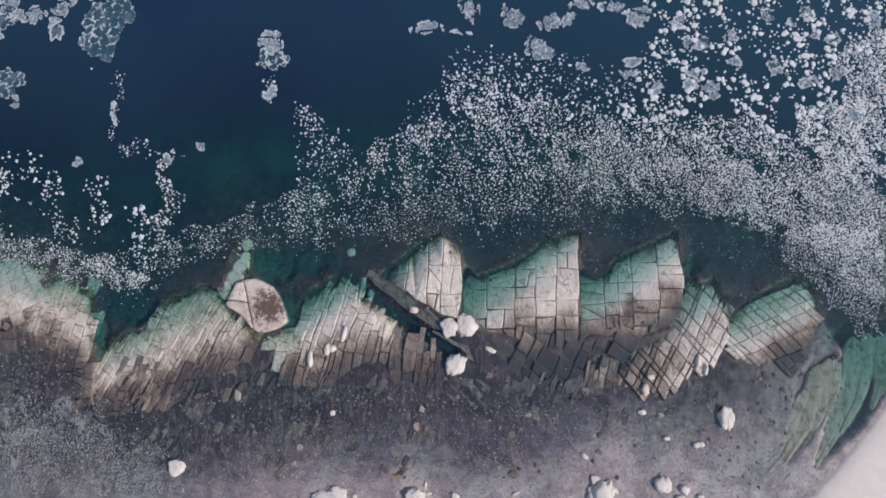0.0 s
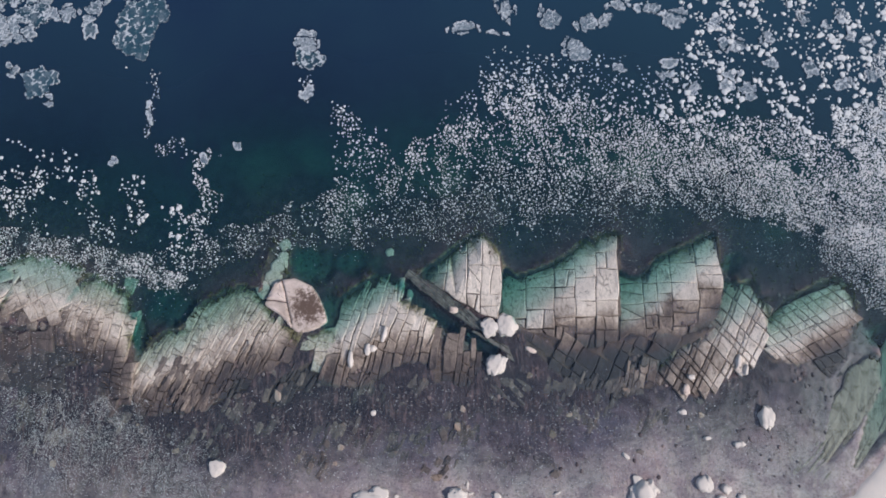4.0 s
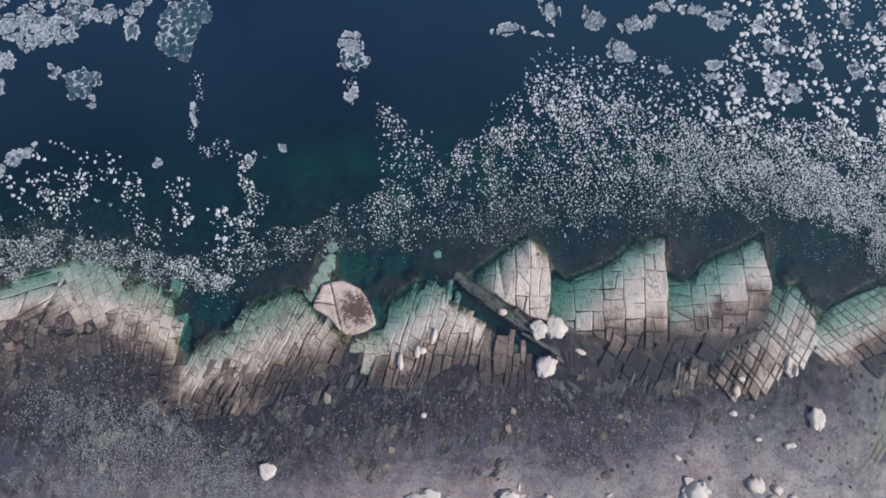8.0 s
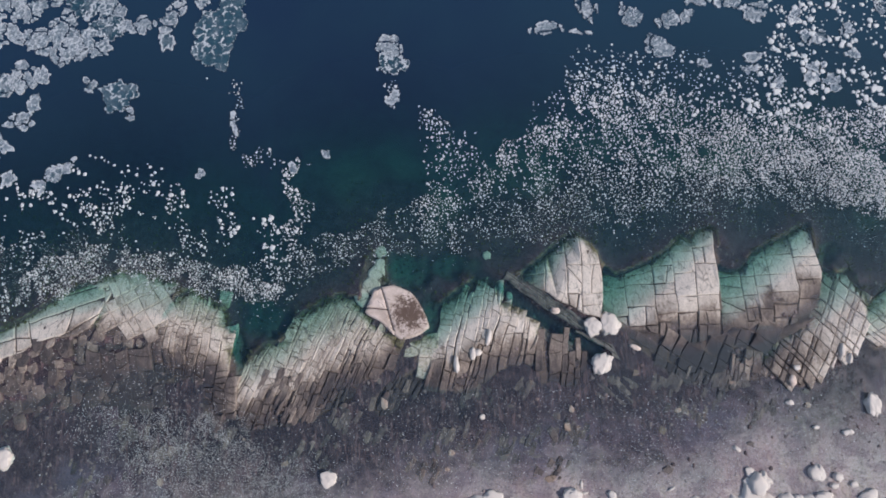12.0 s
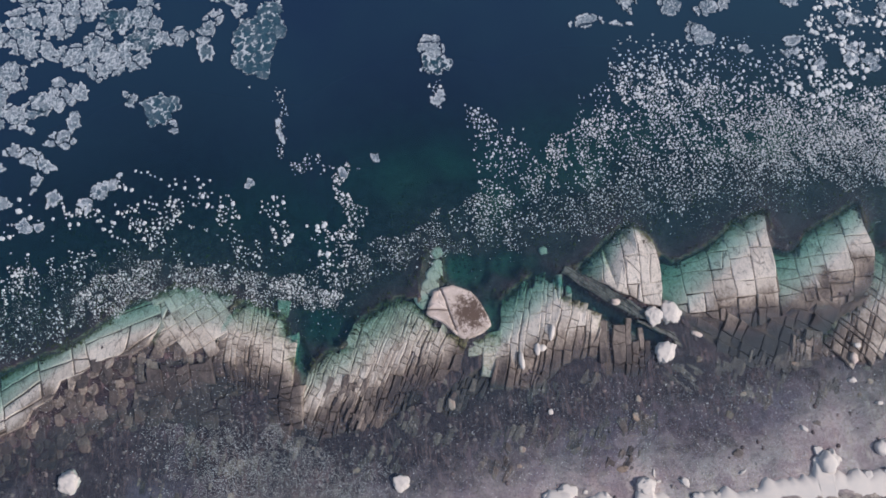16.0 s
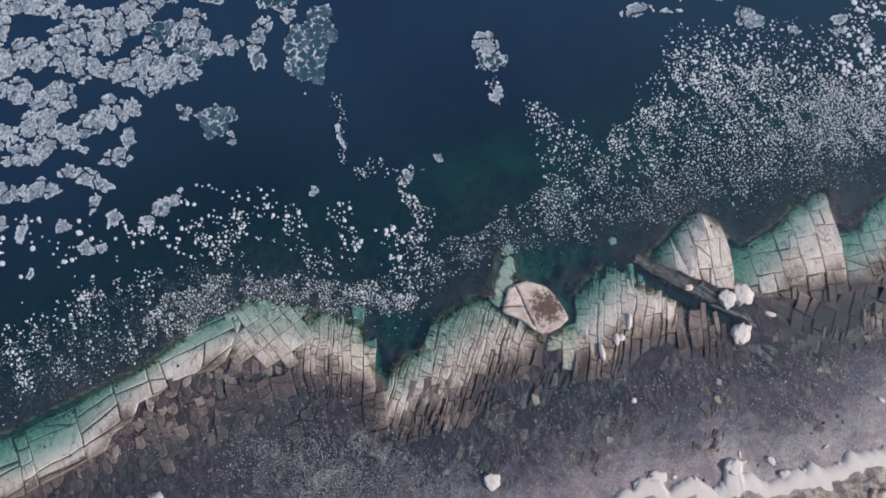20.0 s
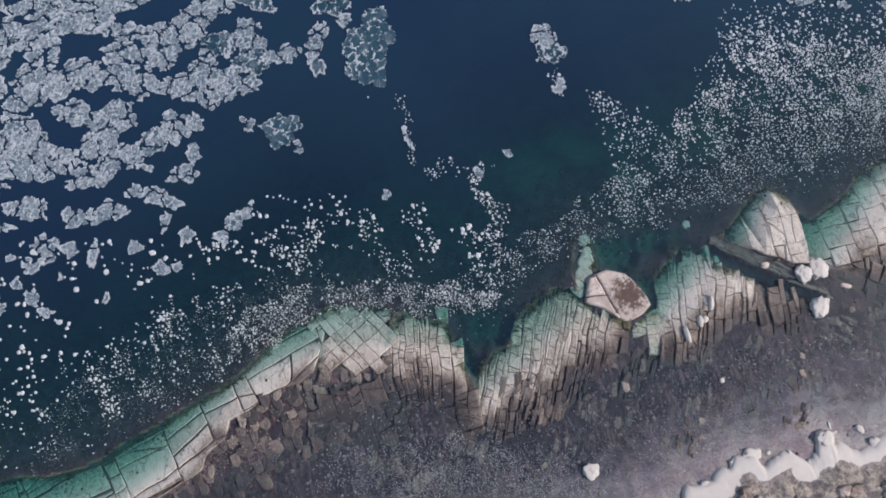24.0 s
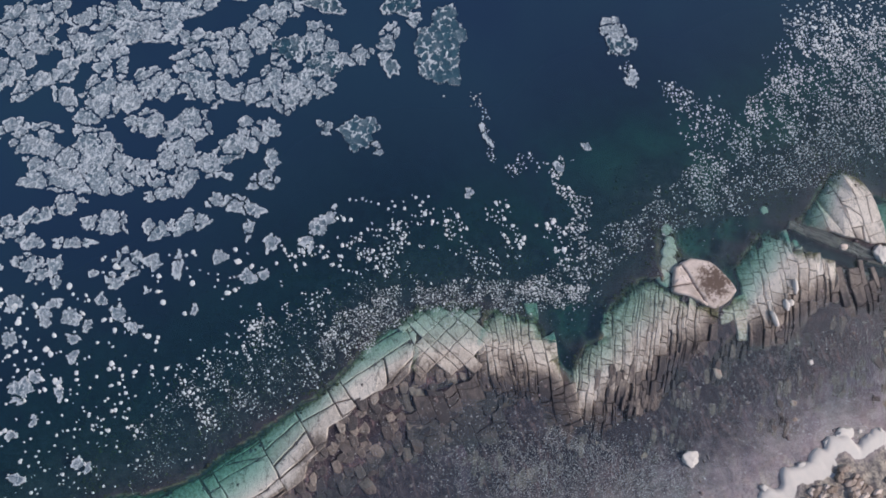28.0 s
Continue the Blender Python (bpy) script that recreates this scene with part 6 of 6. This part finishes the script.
def share(outline, mid, du, dv):
    """How much of a box round mid lies in the outline, from nine places."""
    u = np.array([mid[0] + a * du for a in (-0.36, 0, 0.36) for _ in range(3)])
    v = np.array([mid[1] + b * dv for _ in range(3) for b in (-0.36, 0, 0.36)])
    return inside(outline, u, v).mean()


def joints(uv, su, sv, style, name, dip, r):
    """Cells of the joint pattern that fill the outline, as outlines in its own axes."""
    us, vs = [p[0] for p in uv], [p[1] for p in uv]
    if name in JOINTS:
        reach = max(vs)
        for u0, u1, breaks in JOINTS[name]:
            for v0, v1 in zip(breaks, breaks[1:]):
                t0, t1 = r.uniform(-0.06, 0.06), r.uniform(-0.06, 0.06)
                mu = (u0 + u1) / 2
                cell = cut(uv, u0, 14, -1, 0.045)
                cell = cell and cut(cell, u1, 14, 1, -0.045)
                cell = cell and cut(cell, mu, v0, t0, -1)
                cell = cell and cut(cell, mu, v1, -t1, 1)
                if cell and abs(area_of(cell)) > 3.5 and r.random() < 0.45:
                    px, py = sum(p[0] for p in cell) / len(cell) + r.uniform(-0.6, 0.6), sum(p[1] for p in cell) / len(cell) + r.uniform(-0.6, 0.6)
                    an = r.choice((0.0, 0.0, math.pi / 2, 0.8)) + r.uniform(-0.3, 0.3)
                    yield cut(cell, px, py, math.cos(an), math.sin(an))
                    cell = cut(cell, px, py, -math.cos(an), -math.sin(an))
                yield cell
        return
    if style == "boulder":
        # rounded tongues in overlapping rows
        nu, nv = int((max(us) - min(us)) / su) + 2, int((max(vs) - min(vs)) / (0.72 * sv)) + 2
        for j in range(nv):
            for i in range(nu):
                cu = min(us) + (i + r.uniform(-0.25, 0.25) + 0.5 * (j % 2)) * su
                cv = min(vs) + (0.72 * j + r.uniform(-0.3, 0.3)) * sv
                if not inside(uv, cu, cv) or r.random() < 0.06:
                    continue
                w, l = su * r.uniform(0.36, 0.62), sv * r.uniform(0.9, 1.7)
                shape = ((-1, -0.5), (1, -0.5), (1.0, 0.15), (0.8, 0.38), (0.3, 0.5), (-0.35, 0.48), (-0.85, 0.34), (-1.0, 0.1))
                sk = r.uniform(-0.25, 0.25)
                yield [(cu + w * p * r.uniform(0.85, 1.15) + sk * l * q, cv + l * q * r.uniform(0.88, 1.1)) for p, q in shape]
        return
    if name in CROSSED:
        # two joint sets crossing aslant
        a = radians(dip)
        sets = []
        for way, step in CROSSED[name]:
            d = (math.cos(radians(way)), math.sin(radians(way)))
            n = (-d[1], d[0])
            nu, nv = n[0] * math.sin(a) - n[1] * math.cos(a), n[0] * math.cos(a) + n[1] * math.sin(a)
            ds = [nu * p + nv * q for p, q in uv]
            at, lines = min(ds) - step, []
            while at < max(ds) + step:
                lines.append((nu, nv, at))
                at += step * r.uniform(0.5, 1.6)
            sets.append(lines)
        for (a1, b1, c1), (_, _, c2) in zip(sets[0], sets[0][1:]):
            for (a3, b3, c3), (_, _, c4) in zip(sets[1], sets[1][1:]):
                det = a1 * b3 - a3 * b1
                cell = [((p * b3 - q * b1) / det, (a1 * q - a3 * p) / det) for p, q in ((c1, c3), (c2, c3), (c2, c4), (c1, c4))]
                mu, mv = sum(p[0] for p in cell) / 4, sum(p[1] for p in cell) / 4
                if share(uv, (mu, mv), 1.4, 1.4) > 0.4:
                    yield cell
        return
    if style == "slate" or (su > 1.8 and style not in ("boulder", "reef")):
        slant = 0.2 if style == "slate" else 0.0
        u, skew = min(us) - r.uniform(0, su), 0.0
        while u < max(us):
            du = su * r.choice((0.6, 0.8, 1.0, 1.25, 1.5))
            nskew = r.uniform(-0.05, 0.05) if slant else r.uniform(-0.12, 0.12)
            v, last = min(vs) - r.uniform(0, sv), 0.2 if slant else 0.0
            while v < max(vs):
                dv = sv * r.choice((0.5, 0.7, 0.9, 1.1, 1.4, 1.7))
                cell = cut(uv, u + skew * v, v, -1, skew)
                cell = cell and cut(cell, u + du + nskew * v, v, 1, -nskew)
                tilt = slant or r.uniform(-0.25, 0.25)
                cell = cell and cut(cell, u + du / 2, v, last, -1)
                cell = cell and cut(cell, u + du / 2, v + dv, -tilt, 1)
                v += dv
                last = tilt
                if cell and not slant and abs(area_of(cell)) > 3.0 and r.random() < 0.3:
                    mu, mv, an = sum(p[0] for p in cell) / len(cell), sum(p[1] for p in cell) / len(cell), r.choice((0, 1)) * math.pi / 2 + r.uniform(-0.5, 0.5)
                    yield cut(cell, mu, mv, math.cos(an), math.sin(an))
                    cell = cut(cell, mu, mv, -math.cos(an), -math.sin(an))
                yield cell
            u += du
            skew = nskew
        return
    # columns side by side; their breaks are level seaward and pointed like teeth landward
    tooth = 0.30
    sea_side = 1 if 0 < dip < 180 else -1
    u = min(us) - r.uniform(0, su)

    def side(at, v):
        return at + 0.5 * noise.noise((at * 0.23, v * 0.18, len(name))) + 0.12 * noise.noise((at * 1.7, v * 0.9, 2.0))

    while u < max(us):
        du = su * r.choice((0.45, 0.6, 0.8, 1.0, 1.3, 1.8))
        v = min(vs) - r.uniform(0.2, 1.2) * sv
        low = None
        while v < max(vs) + 0.5 * sv:
            dv = sv * r.choice((0.3, 0.45, 0.6, 0.8, 1.1, 1.7))
            near = min(1.0, max(0.0, 1 - (v - min(vs)) / (0.3 + 2.2 * sv))) if sea_side > 0 else 1.0
            tip = -sea_side * tooth * min(du, 1.4) * near * r.uniform(-0.3, 1.3)
            slant = r.uniform(-0.22, 0.22) * du
            mid = r.uniform(0.3, 0.7)
            row = [(side(u, v - slant), v - slant), (side(u, v) * (1 - mid) + side(u + du, v) * mid, v + tip), (side(u + du, v + slant), v + slant)]
            if low is not None:
                cm = (u + du / 2, v - last / 2)
                if share(uv, cm, du, last) > (r.uniform(0.08, 0.32) if style == "olive" else r.uniform(0.20, 0.46)):
                    yield low + row[::-1]
            low, last = row, dv
            v += dv
        u += du


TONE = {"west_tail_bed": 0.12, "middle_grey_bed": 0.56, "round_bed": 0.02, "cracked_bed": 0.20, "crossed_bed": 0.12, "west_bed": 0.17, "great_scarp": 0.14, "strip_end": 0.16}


def build_ledge(name, style, crest, dip, z0, slope, su, sv, outline):
    spec = (name, style, crest, dip, z0, slope, su, sv, outline)
    r = random.Random(name + str(crest))
    loose = style in ("tan", "grey", "boulder")
    root = thing("rock_scarp" if loose else "rock_ledge", LABELS[style], "rock ledge", "reef ledges")
    if area_of(outline) < 0:
        outline = outline[::-1]
    a = radians(dip)
    ex, ey = (math.sin(a), -math.cos(a)), (math.cos(a), math.sin(a))
    o = (0.0, 0.0) if isinstance(crest, list) else crest
    uv = [((x - o[0]) * ex[0] + (y - o[1]) * ex[1], (x - o[0]) * ey[0] + (y - o[1]) * ey[1]) for x, y in outline]
    gap = {"pale": 0.032, "olive": 0.028, "boulder": 0.08, "reef": 0.028}.get(style, 0.02) * (3.2 if su > 4 else 1.0) * (1.6 if name in JOINTS else 2.2 if name == "crossed_bed" else 1.0)
    for cell in joints(uv, su, sv, style, name, dip, r):
        if not cell or len(cell) < 3 or abs(area_of(cell)) < 0.10:
            continue
        poly = ragged([(o[0] + p * ex[0] + q * ey[0], o[1] + p * ex[1] + q * ey[1]) for p, q in cell], 0.75)
        poly = [warp(*p) for p in poly]
        if area_of(poly) < 0:
            poly = poly[::-1]
        xs, ys = np.array([p[0] for p in poly]), np.array([p[1] for p in poly])
        if float(edge_distance(GULLY, xs.mean(), ys.mean())[0]) < 0.95:
            continue
        if style == "boulder" and any(inside(p[8], xs.mean(), ys.mean()) for p in PLANES if p[1] in ("reef", "pale")):
            continue
        s = float(brow_distance(spec, xs.mean(), ys.mean()))
        back = style == "reef" and s < 0.3
        low = 0.0
        if loose:
            low = (-0.30 if style == "boulder" else -0.16) * r.random() ** 2 - (0.25 * r.random() if r.random() < 0.15 else 0)
        elif back:
            low = -0.34 * r.random() ** 2 - (0.2 * r.random() if r.random() < 0.2 else 0)
        zs = [float(z) + low for z in level_at(spec, xs, ys)]
        shingle = {"boulder": 0.22, "tan": 0.05, "grey": 0.06}.get(style, 0.06 if back else 0.0)
        lean = (ey[0] * shingle, ey[1] * shingle)
        rough = 0.15 if style == "boulder" or name == "great_scarp" else (0.07 if loose or back else 0.03)
        data, at = block_mesh(poly, zs, gap * (1.7 if back else 1.0) * r.choice((0.3, 0.5, 0.8, 1.3, 2.2)), 1.1, r, rough, 0.14 if style == "boulder" else (0.05 if loose or back else 0.03), lean)
        if not data:
            continue
        if style == "slate":
            part("block", mesh_of("block", *data, [SLATE]), root, at=at)
            continue
        me = mesh_of("block", *data, [REEF_ROCK])
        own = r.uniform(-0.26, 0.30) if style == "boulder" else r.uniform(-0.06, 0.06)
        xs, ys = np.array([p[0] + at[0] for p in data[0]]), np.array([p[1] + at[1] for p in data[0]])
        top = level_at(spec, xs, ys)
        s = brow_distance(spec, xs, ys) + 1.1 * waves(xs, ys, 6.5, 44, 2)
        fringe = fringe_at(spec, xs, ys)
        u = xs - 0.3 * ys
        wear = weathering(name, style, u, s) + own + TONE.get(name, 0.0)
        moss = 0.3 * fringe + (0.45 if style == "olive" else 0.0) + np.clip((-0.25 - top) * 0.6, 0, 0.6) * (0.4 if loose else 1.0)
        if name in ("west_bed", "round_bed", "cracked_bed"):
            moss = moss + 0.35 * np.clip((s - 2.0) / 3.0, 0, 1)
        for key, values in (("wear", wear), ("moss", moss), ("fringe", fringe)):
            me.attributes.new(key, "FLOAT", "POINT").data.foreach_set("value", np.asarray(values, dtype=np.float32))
        spread = [p[0] * ey[0] + p[1] * ey[1] for p in poly], [p[0] * ex[0] + p[1] * ex[1] for p in poly]
        tall, broad = (max(q) - min(q) for q in spread)
        kind = "column" if tall > 2.1 * broad else ("slab" if tall * broad > 6 else "block")
        mean = float(wear.mean())
        note = "green algae-stained " + kind if moss.mean() > 0.4 else ("dark wet brown " + kind if mean > 0.5 and not loose else "")
        me.name = kind
        part(kind, me, root, note, at=at)


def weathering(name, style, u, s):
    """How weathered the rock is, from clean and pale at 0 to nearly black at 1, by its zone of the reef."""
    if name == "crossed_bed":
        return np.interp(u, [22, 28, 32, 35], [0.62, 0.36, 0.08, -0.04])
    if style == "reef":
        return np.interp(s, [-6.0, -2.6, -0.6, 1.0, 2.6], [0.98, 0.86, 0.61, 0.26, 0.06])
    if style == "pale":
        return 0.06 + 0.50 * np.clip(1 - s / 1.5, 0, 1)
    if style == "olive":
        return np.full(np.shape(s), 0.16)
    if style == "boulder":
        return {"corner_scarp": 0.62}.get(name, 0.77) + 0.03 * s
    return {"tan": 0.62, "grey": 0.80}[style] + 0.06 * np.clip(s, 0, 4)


def ridge(line, wide, seed):
    """A long low back of striated rock, tapering at both ends, half sunk in the sand."""
    pts = along(line, 0.5) + [(Vector((*line[-1], 0)), Vector((0, 0, 0)))]
    n, k = len(pts), 15
    verts, faces = [], []
    for i, (p, side) in enumerate(pts):
        t = i / (n - 1)
        side = side if side.length else pts[i - 1][1]
        full = wide * min(1.0, 2.6 * math.sqrt(max(t, 0.0)) + 0.12) * (1 - 0.75 * t ** 1.6)
        for j in range(k):
            q = 2 * j / (k - 1) - 1
            reach = full * (q + 0.10 * noise.noise((i * 0.23, q * 2, seed)))
            z = -0.48 + 0.24 * math.sqrt(max(0.0, 1 - q * q)) * (0.55 + 0.45 * full / wide) + 0.14 * noise.noise((q * 4.0, i * 0.06, seed + 7.0)) + 0.05 * noise.noise((q * 9.0, i * 0.2, seed + 3.0))
            verts.append((p.x + side.x * reach, p.y + side.y * reach, z + 0.14 * t))
    for i in range(n - 1):
        for j in range(k - 1):
            a = i * k + j
            faces.append((a, a + k, a + k + 1, a + 1))
    me = mesh_of("rock_ridge", verts, faces, [FIN], None, True)
    tagged(new("rock_ridge", me), "long striated olive-green rock ridge sinking into the sand", "rock ridge", "green ridges by the sand")


for k, (line, wide) in enumerate(RIDGES):
    ridge(line, wide, k * 5.3)
for k, (x, y, rx, ry) in enumerate(KNOBS):
    knob = new("rounded_knob", lump("rounded_knob", rx * 1.15, ry * 1.15, 0.5, OLIVE, k + 300, 0.22, 3, 0.45))
    knob.matrix_world = pose(x, y, -0.62 + 0.04 * k, 0, 0, 25 * k)
    tagged(knob, "smooth pale green-grey rock knob just under water", "rock", "row of rounded knobs")
for spec in PLANES:
    if spec[0] == "knob_row" or spec[1] == "fin":
        continue
    build_ledge(*spec)

# ---- stumps of columns on the lagoon bed ----
OUTCROPS = [
    (-49.8, -0.6, 3, 1.6, 62, 14),
    (-47.1, -5.1, 3.2, 1.4, 62, 14),
    (-39.6, -6.4, 3, 1.5, 64, 12),
    (-33.1, -3.7, 3, 1.5, 64, 14),
    (-36.3, -9.3, 2.5, 1.2, 62, 9),
    (-44.4, -11.5, 3, 2, 62, 14),
    (-24, -9.8, 4.5, 1.6, 64, 18),
    (-15.1, -11.1, 5, 1.8, 64, 20),
    (-7.7, -9.6, 4, 1.8, 66, 16),
    (-21.5, -3.9, 3, 1.3, 66, 9),
    (-14.1, -3.2, 2.4, 1.2, 60, 8),
    (-0.1, -3.4, 2.4, 1.6, -40, 12),
    (6.4, -3.4, 3.4, 1.5, 66, 14),
    (11, -7.5, 3.5, 2, 70, 14),
    (19.9, -7.6, 3, 2.4, 60, 14),
    (-57, -8.2, 3, 2.2, 66, 14),
    (-64.2, -11.3, 4, 2, 75, 16),
    (-77.3, -13.5, 4, 2, 70, 14),
    (-71.2, -6.4, 4, 2, 75, 14),
    (-28.1, -14, 3.5, 1.5, 62, 12),
    (-10.4, -15, 4, 1.5, 60, 12),
    (14.6, -3.6, 3, 1.2, 64, 10),
]


def outcrop(cx, cy, rx, ry, turn, count):
    """A patch of worn column ends, side by side, just clear of the lagoon bed."""
    r = random.Random(int(cx * 37 + cy * 91))
    root = thing("drowned_outcrop", "row of broken red-brown column ends on the lagoon bed", "rock outcrop", "column stumps on the lagoon bed", at=(cx, cy, 0))
    a = radians(turn)
    for _ in range(count):
        p, q = r.gauss(0, 0.5) * rx, r.gauss(0, 0.5) * ry
        wide, long = r.uniform(0.22, 0.5), r.uniform(0.6, 1.7)
        k = r.uniform(-0.4, 0.4)
        shape = [(-wide, -long * 0.8), (k * wide, -long), (wide, -long * 0.75), (wide * 0.9, long * 0.8), (k * wide, long * 0.95), (-wide * 0.9, long * 0.85)]
        turned = a - math.pi / 2 + r.uniform(-0.14, 0.14)
        c, s = math.cos(turned), math.sin(turned)
        poly = [(cx + p + x * c - y * s, cy + q + x * s + y * c) for x, y in shape]
        bed = height_at(cx + p, cy + q)
        data, at = block_mesh(poly, [bed + r.uniform(0.0, 0.07)] * 6, 0.0, 0.5, r, 0.08, 0.03, (0.05 * math.cos(a), 0.05 * math.sin(a)))
        me = mesh_of("column", *data, [REEF_ROCK])
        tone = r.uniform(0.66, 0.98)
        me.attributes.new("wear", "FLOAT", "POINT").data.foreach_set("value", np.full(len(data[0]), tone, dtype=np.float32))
        me.attributes.new("moss", "FLOAT", "POINT").data.foreach_set("value", np.full(len(data[0]), -1.0, dtype=np.float32))
        part("column", me, root, at=(at[0] - cx, at[1] - cy, at[2]))


for spec in OUTCROPS:
    outcrop(*spec)

# ---- loose rubble and seaweed ----


def litter(name, mat, x, y, z, size, high, r, label, category):
    store = fresh()
    pile(x, y, size, r, store, high)
    v = np.concatenate(store["v"])
    v[:, 2] += np.repeat(z, 18)
    store["v"] = [v]
    return settle(name, store, mat, label, category)


r = np.random.default_rng(31)
x, y = r.uniform(-135, 62, 60000), r.uniform(-24, 22, 60000)
d, _ = edge_distance(SPINE, x, y)
d2, _ = edge_distance(SHORE, x, y)
lag = inside(REEF, x, y) & ~inside(LAND, x, y) & (d > 2.5)
dens = np.clip(0.55 + 0.6 * waves(x, y, 7, 61) + 0.8 * np.exp(-((x - 24) / 12) ** 2 - ((y + 7) / 5) ** 2), 0.05, 1) * np.clip((d2 - 2) / 8, 0.05, 1) * np.where(d < 14, 1.0, 0.5)
lag &= r.random(len(x)) < dens * 0.42
x, y = x[lag], y[lag]
size = 0.14 + 0.55 * r.random(len(x)) ** 4
iz = np.clip(np.searchsorted(gy, y), 0, len(gy) - 1), np.clip(np.searchsorted(gx, x), 0, len(gx) - 1)
litter("rubble", RUBBLE, x, y, Z[iz] - 0.02, size, 0.14, r, "small angular brown and grey stones strewn over the lagoon bed", "rubble")

x, y = r.uniform(-140, 72, 120000), r.uniform(-10, 34, 120000)
d, _ = edge_distance(SPINE, x, y)
d = np.where(inside(REEF, x, y), -d, d)
iz = np.clip(np.searchsorted(gy, y), 0, len(gy) - 1), np.clip(np.searchsorted(gx, x), 0, len(gx) - 1)
deep = TOP[iz]
fade = np.exp(-np.maximum(d - 1.0, 0) / 3.0) * np.clip((d + 2.2) / 2.2, 0, 1)
keep = (deep < -0.7) & (d > -1.6) & (r.random(len(x)) < fade * np.clip(0.45 + 0.9 * waves(x, y, 3, 66), 0, 1) * np.clip((-deep - 0.7) / 0.8, 0.15, 1))
x, y, deep = x[keep], y[keep], deep[keep]
litter("seaweed", WEED, x, y, deep + 0.05, 0.08 + 0.22 * r.random(len(x)) ** 2, 0.2, r, "dark brown seaweed tufts fringing the reef edge under water", "seaweed")

# fringe of weed along the drowned edges of the ledges
x, y = r.uniform(-125, 62, 260000), r.uniform(-12, 30, 260000)
iz = np.clip(np.searchsorted(gy, y), 0, len(gy) - 1), np.clip(np.searchsorted(gx, x), 0, len(gx) - 1)
edge = np.clip(1.15 - np.abs(mass[iz] - 0.42) / 0.42, 0, 1) * np.clip((-TOP[iz] - 0.15) / 0.4, 0, 1) * (KELP[iz] > 0.02)
keep = r.random(len(x)) < edge * np.clip(0.15 + 1.3 * waves(x, y, 2.0, 67), 0, 1) * 0.9
x, y = x[keep], y[keep]
litter("edge_weed", EDGE_WEED, x, y, TOP[iz][keep] + 0.05, 0.10 + 0.34 * r.random(len(x)) ** 2.5, 0.16, r, "olive and brown seaweed fringing the drowned ledge edges", "seaweed")
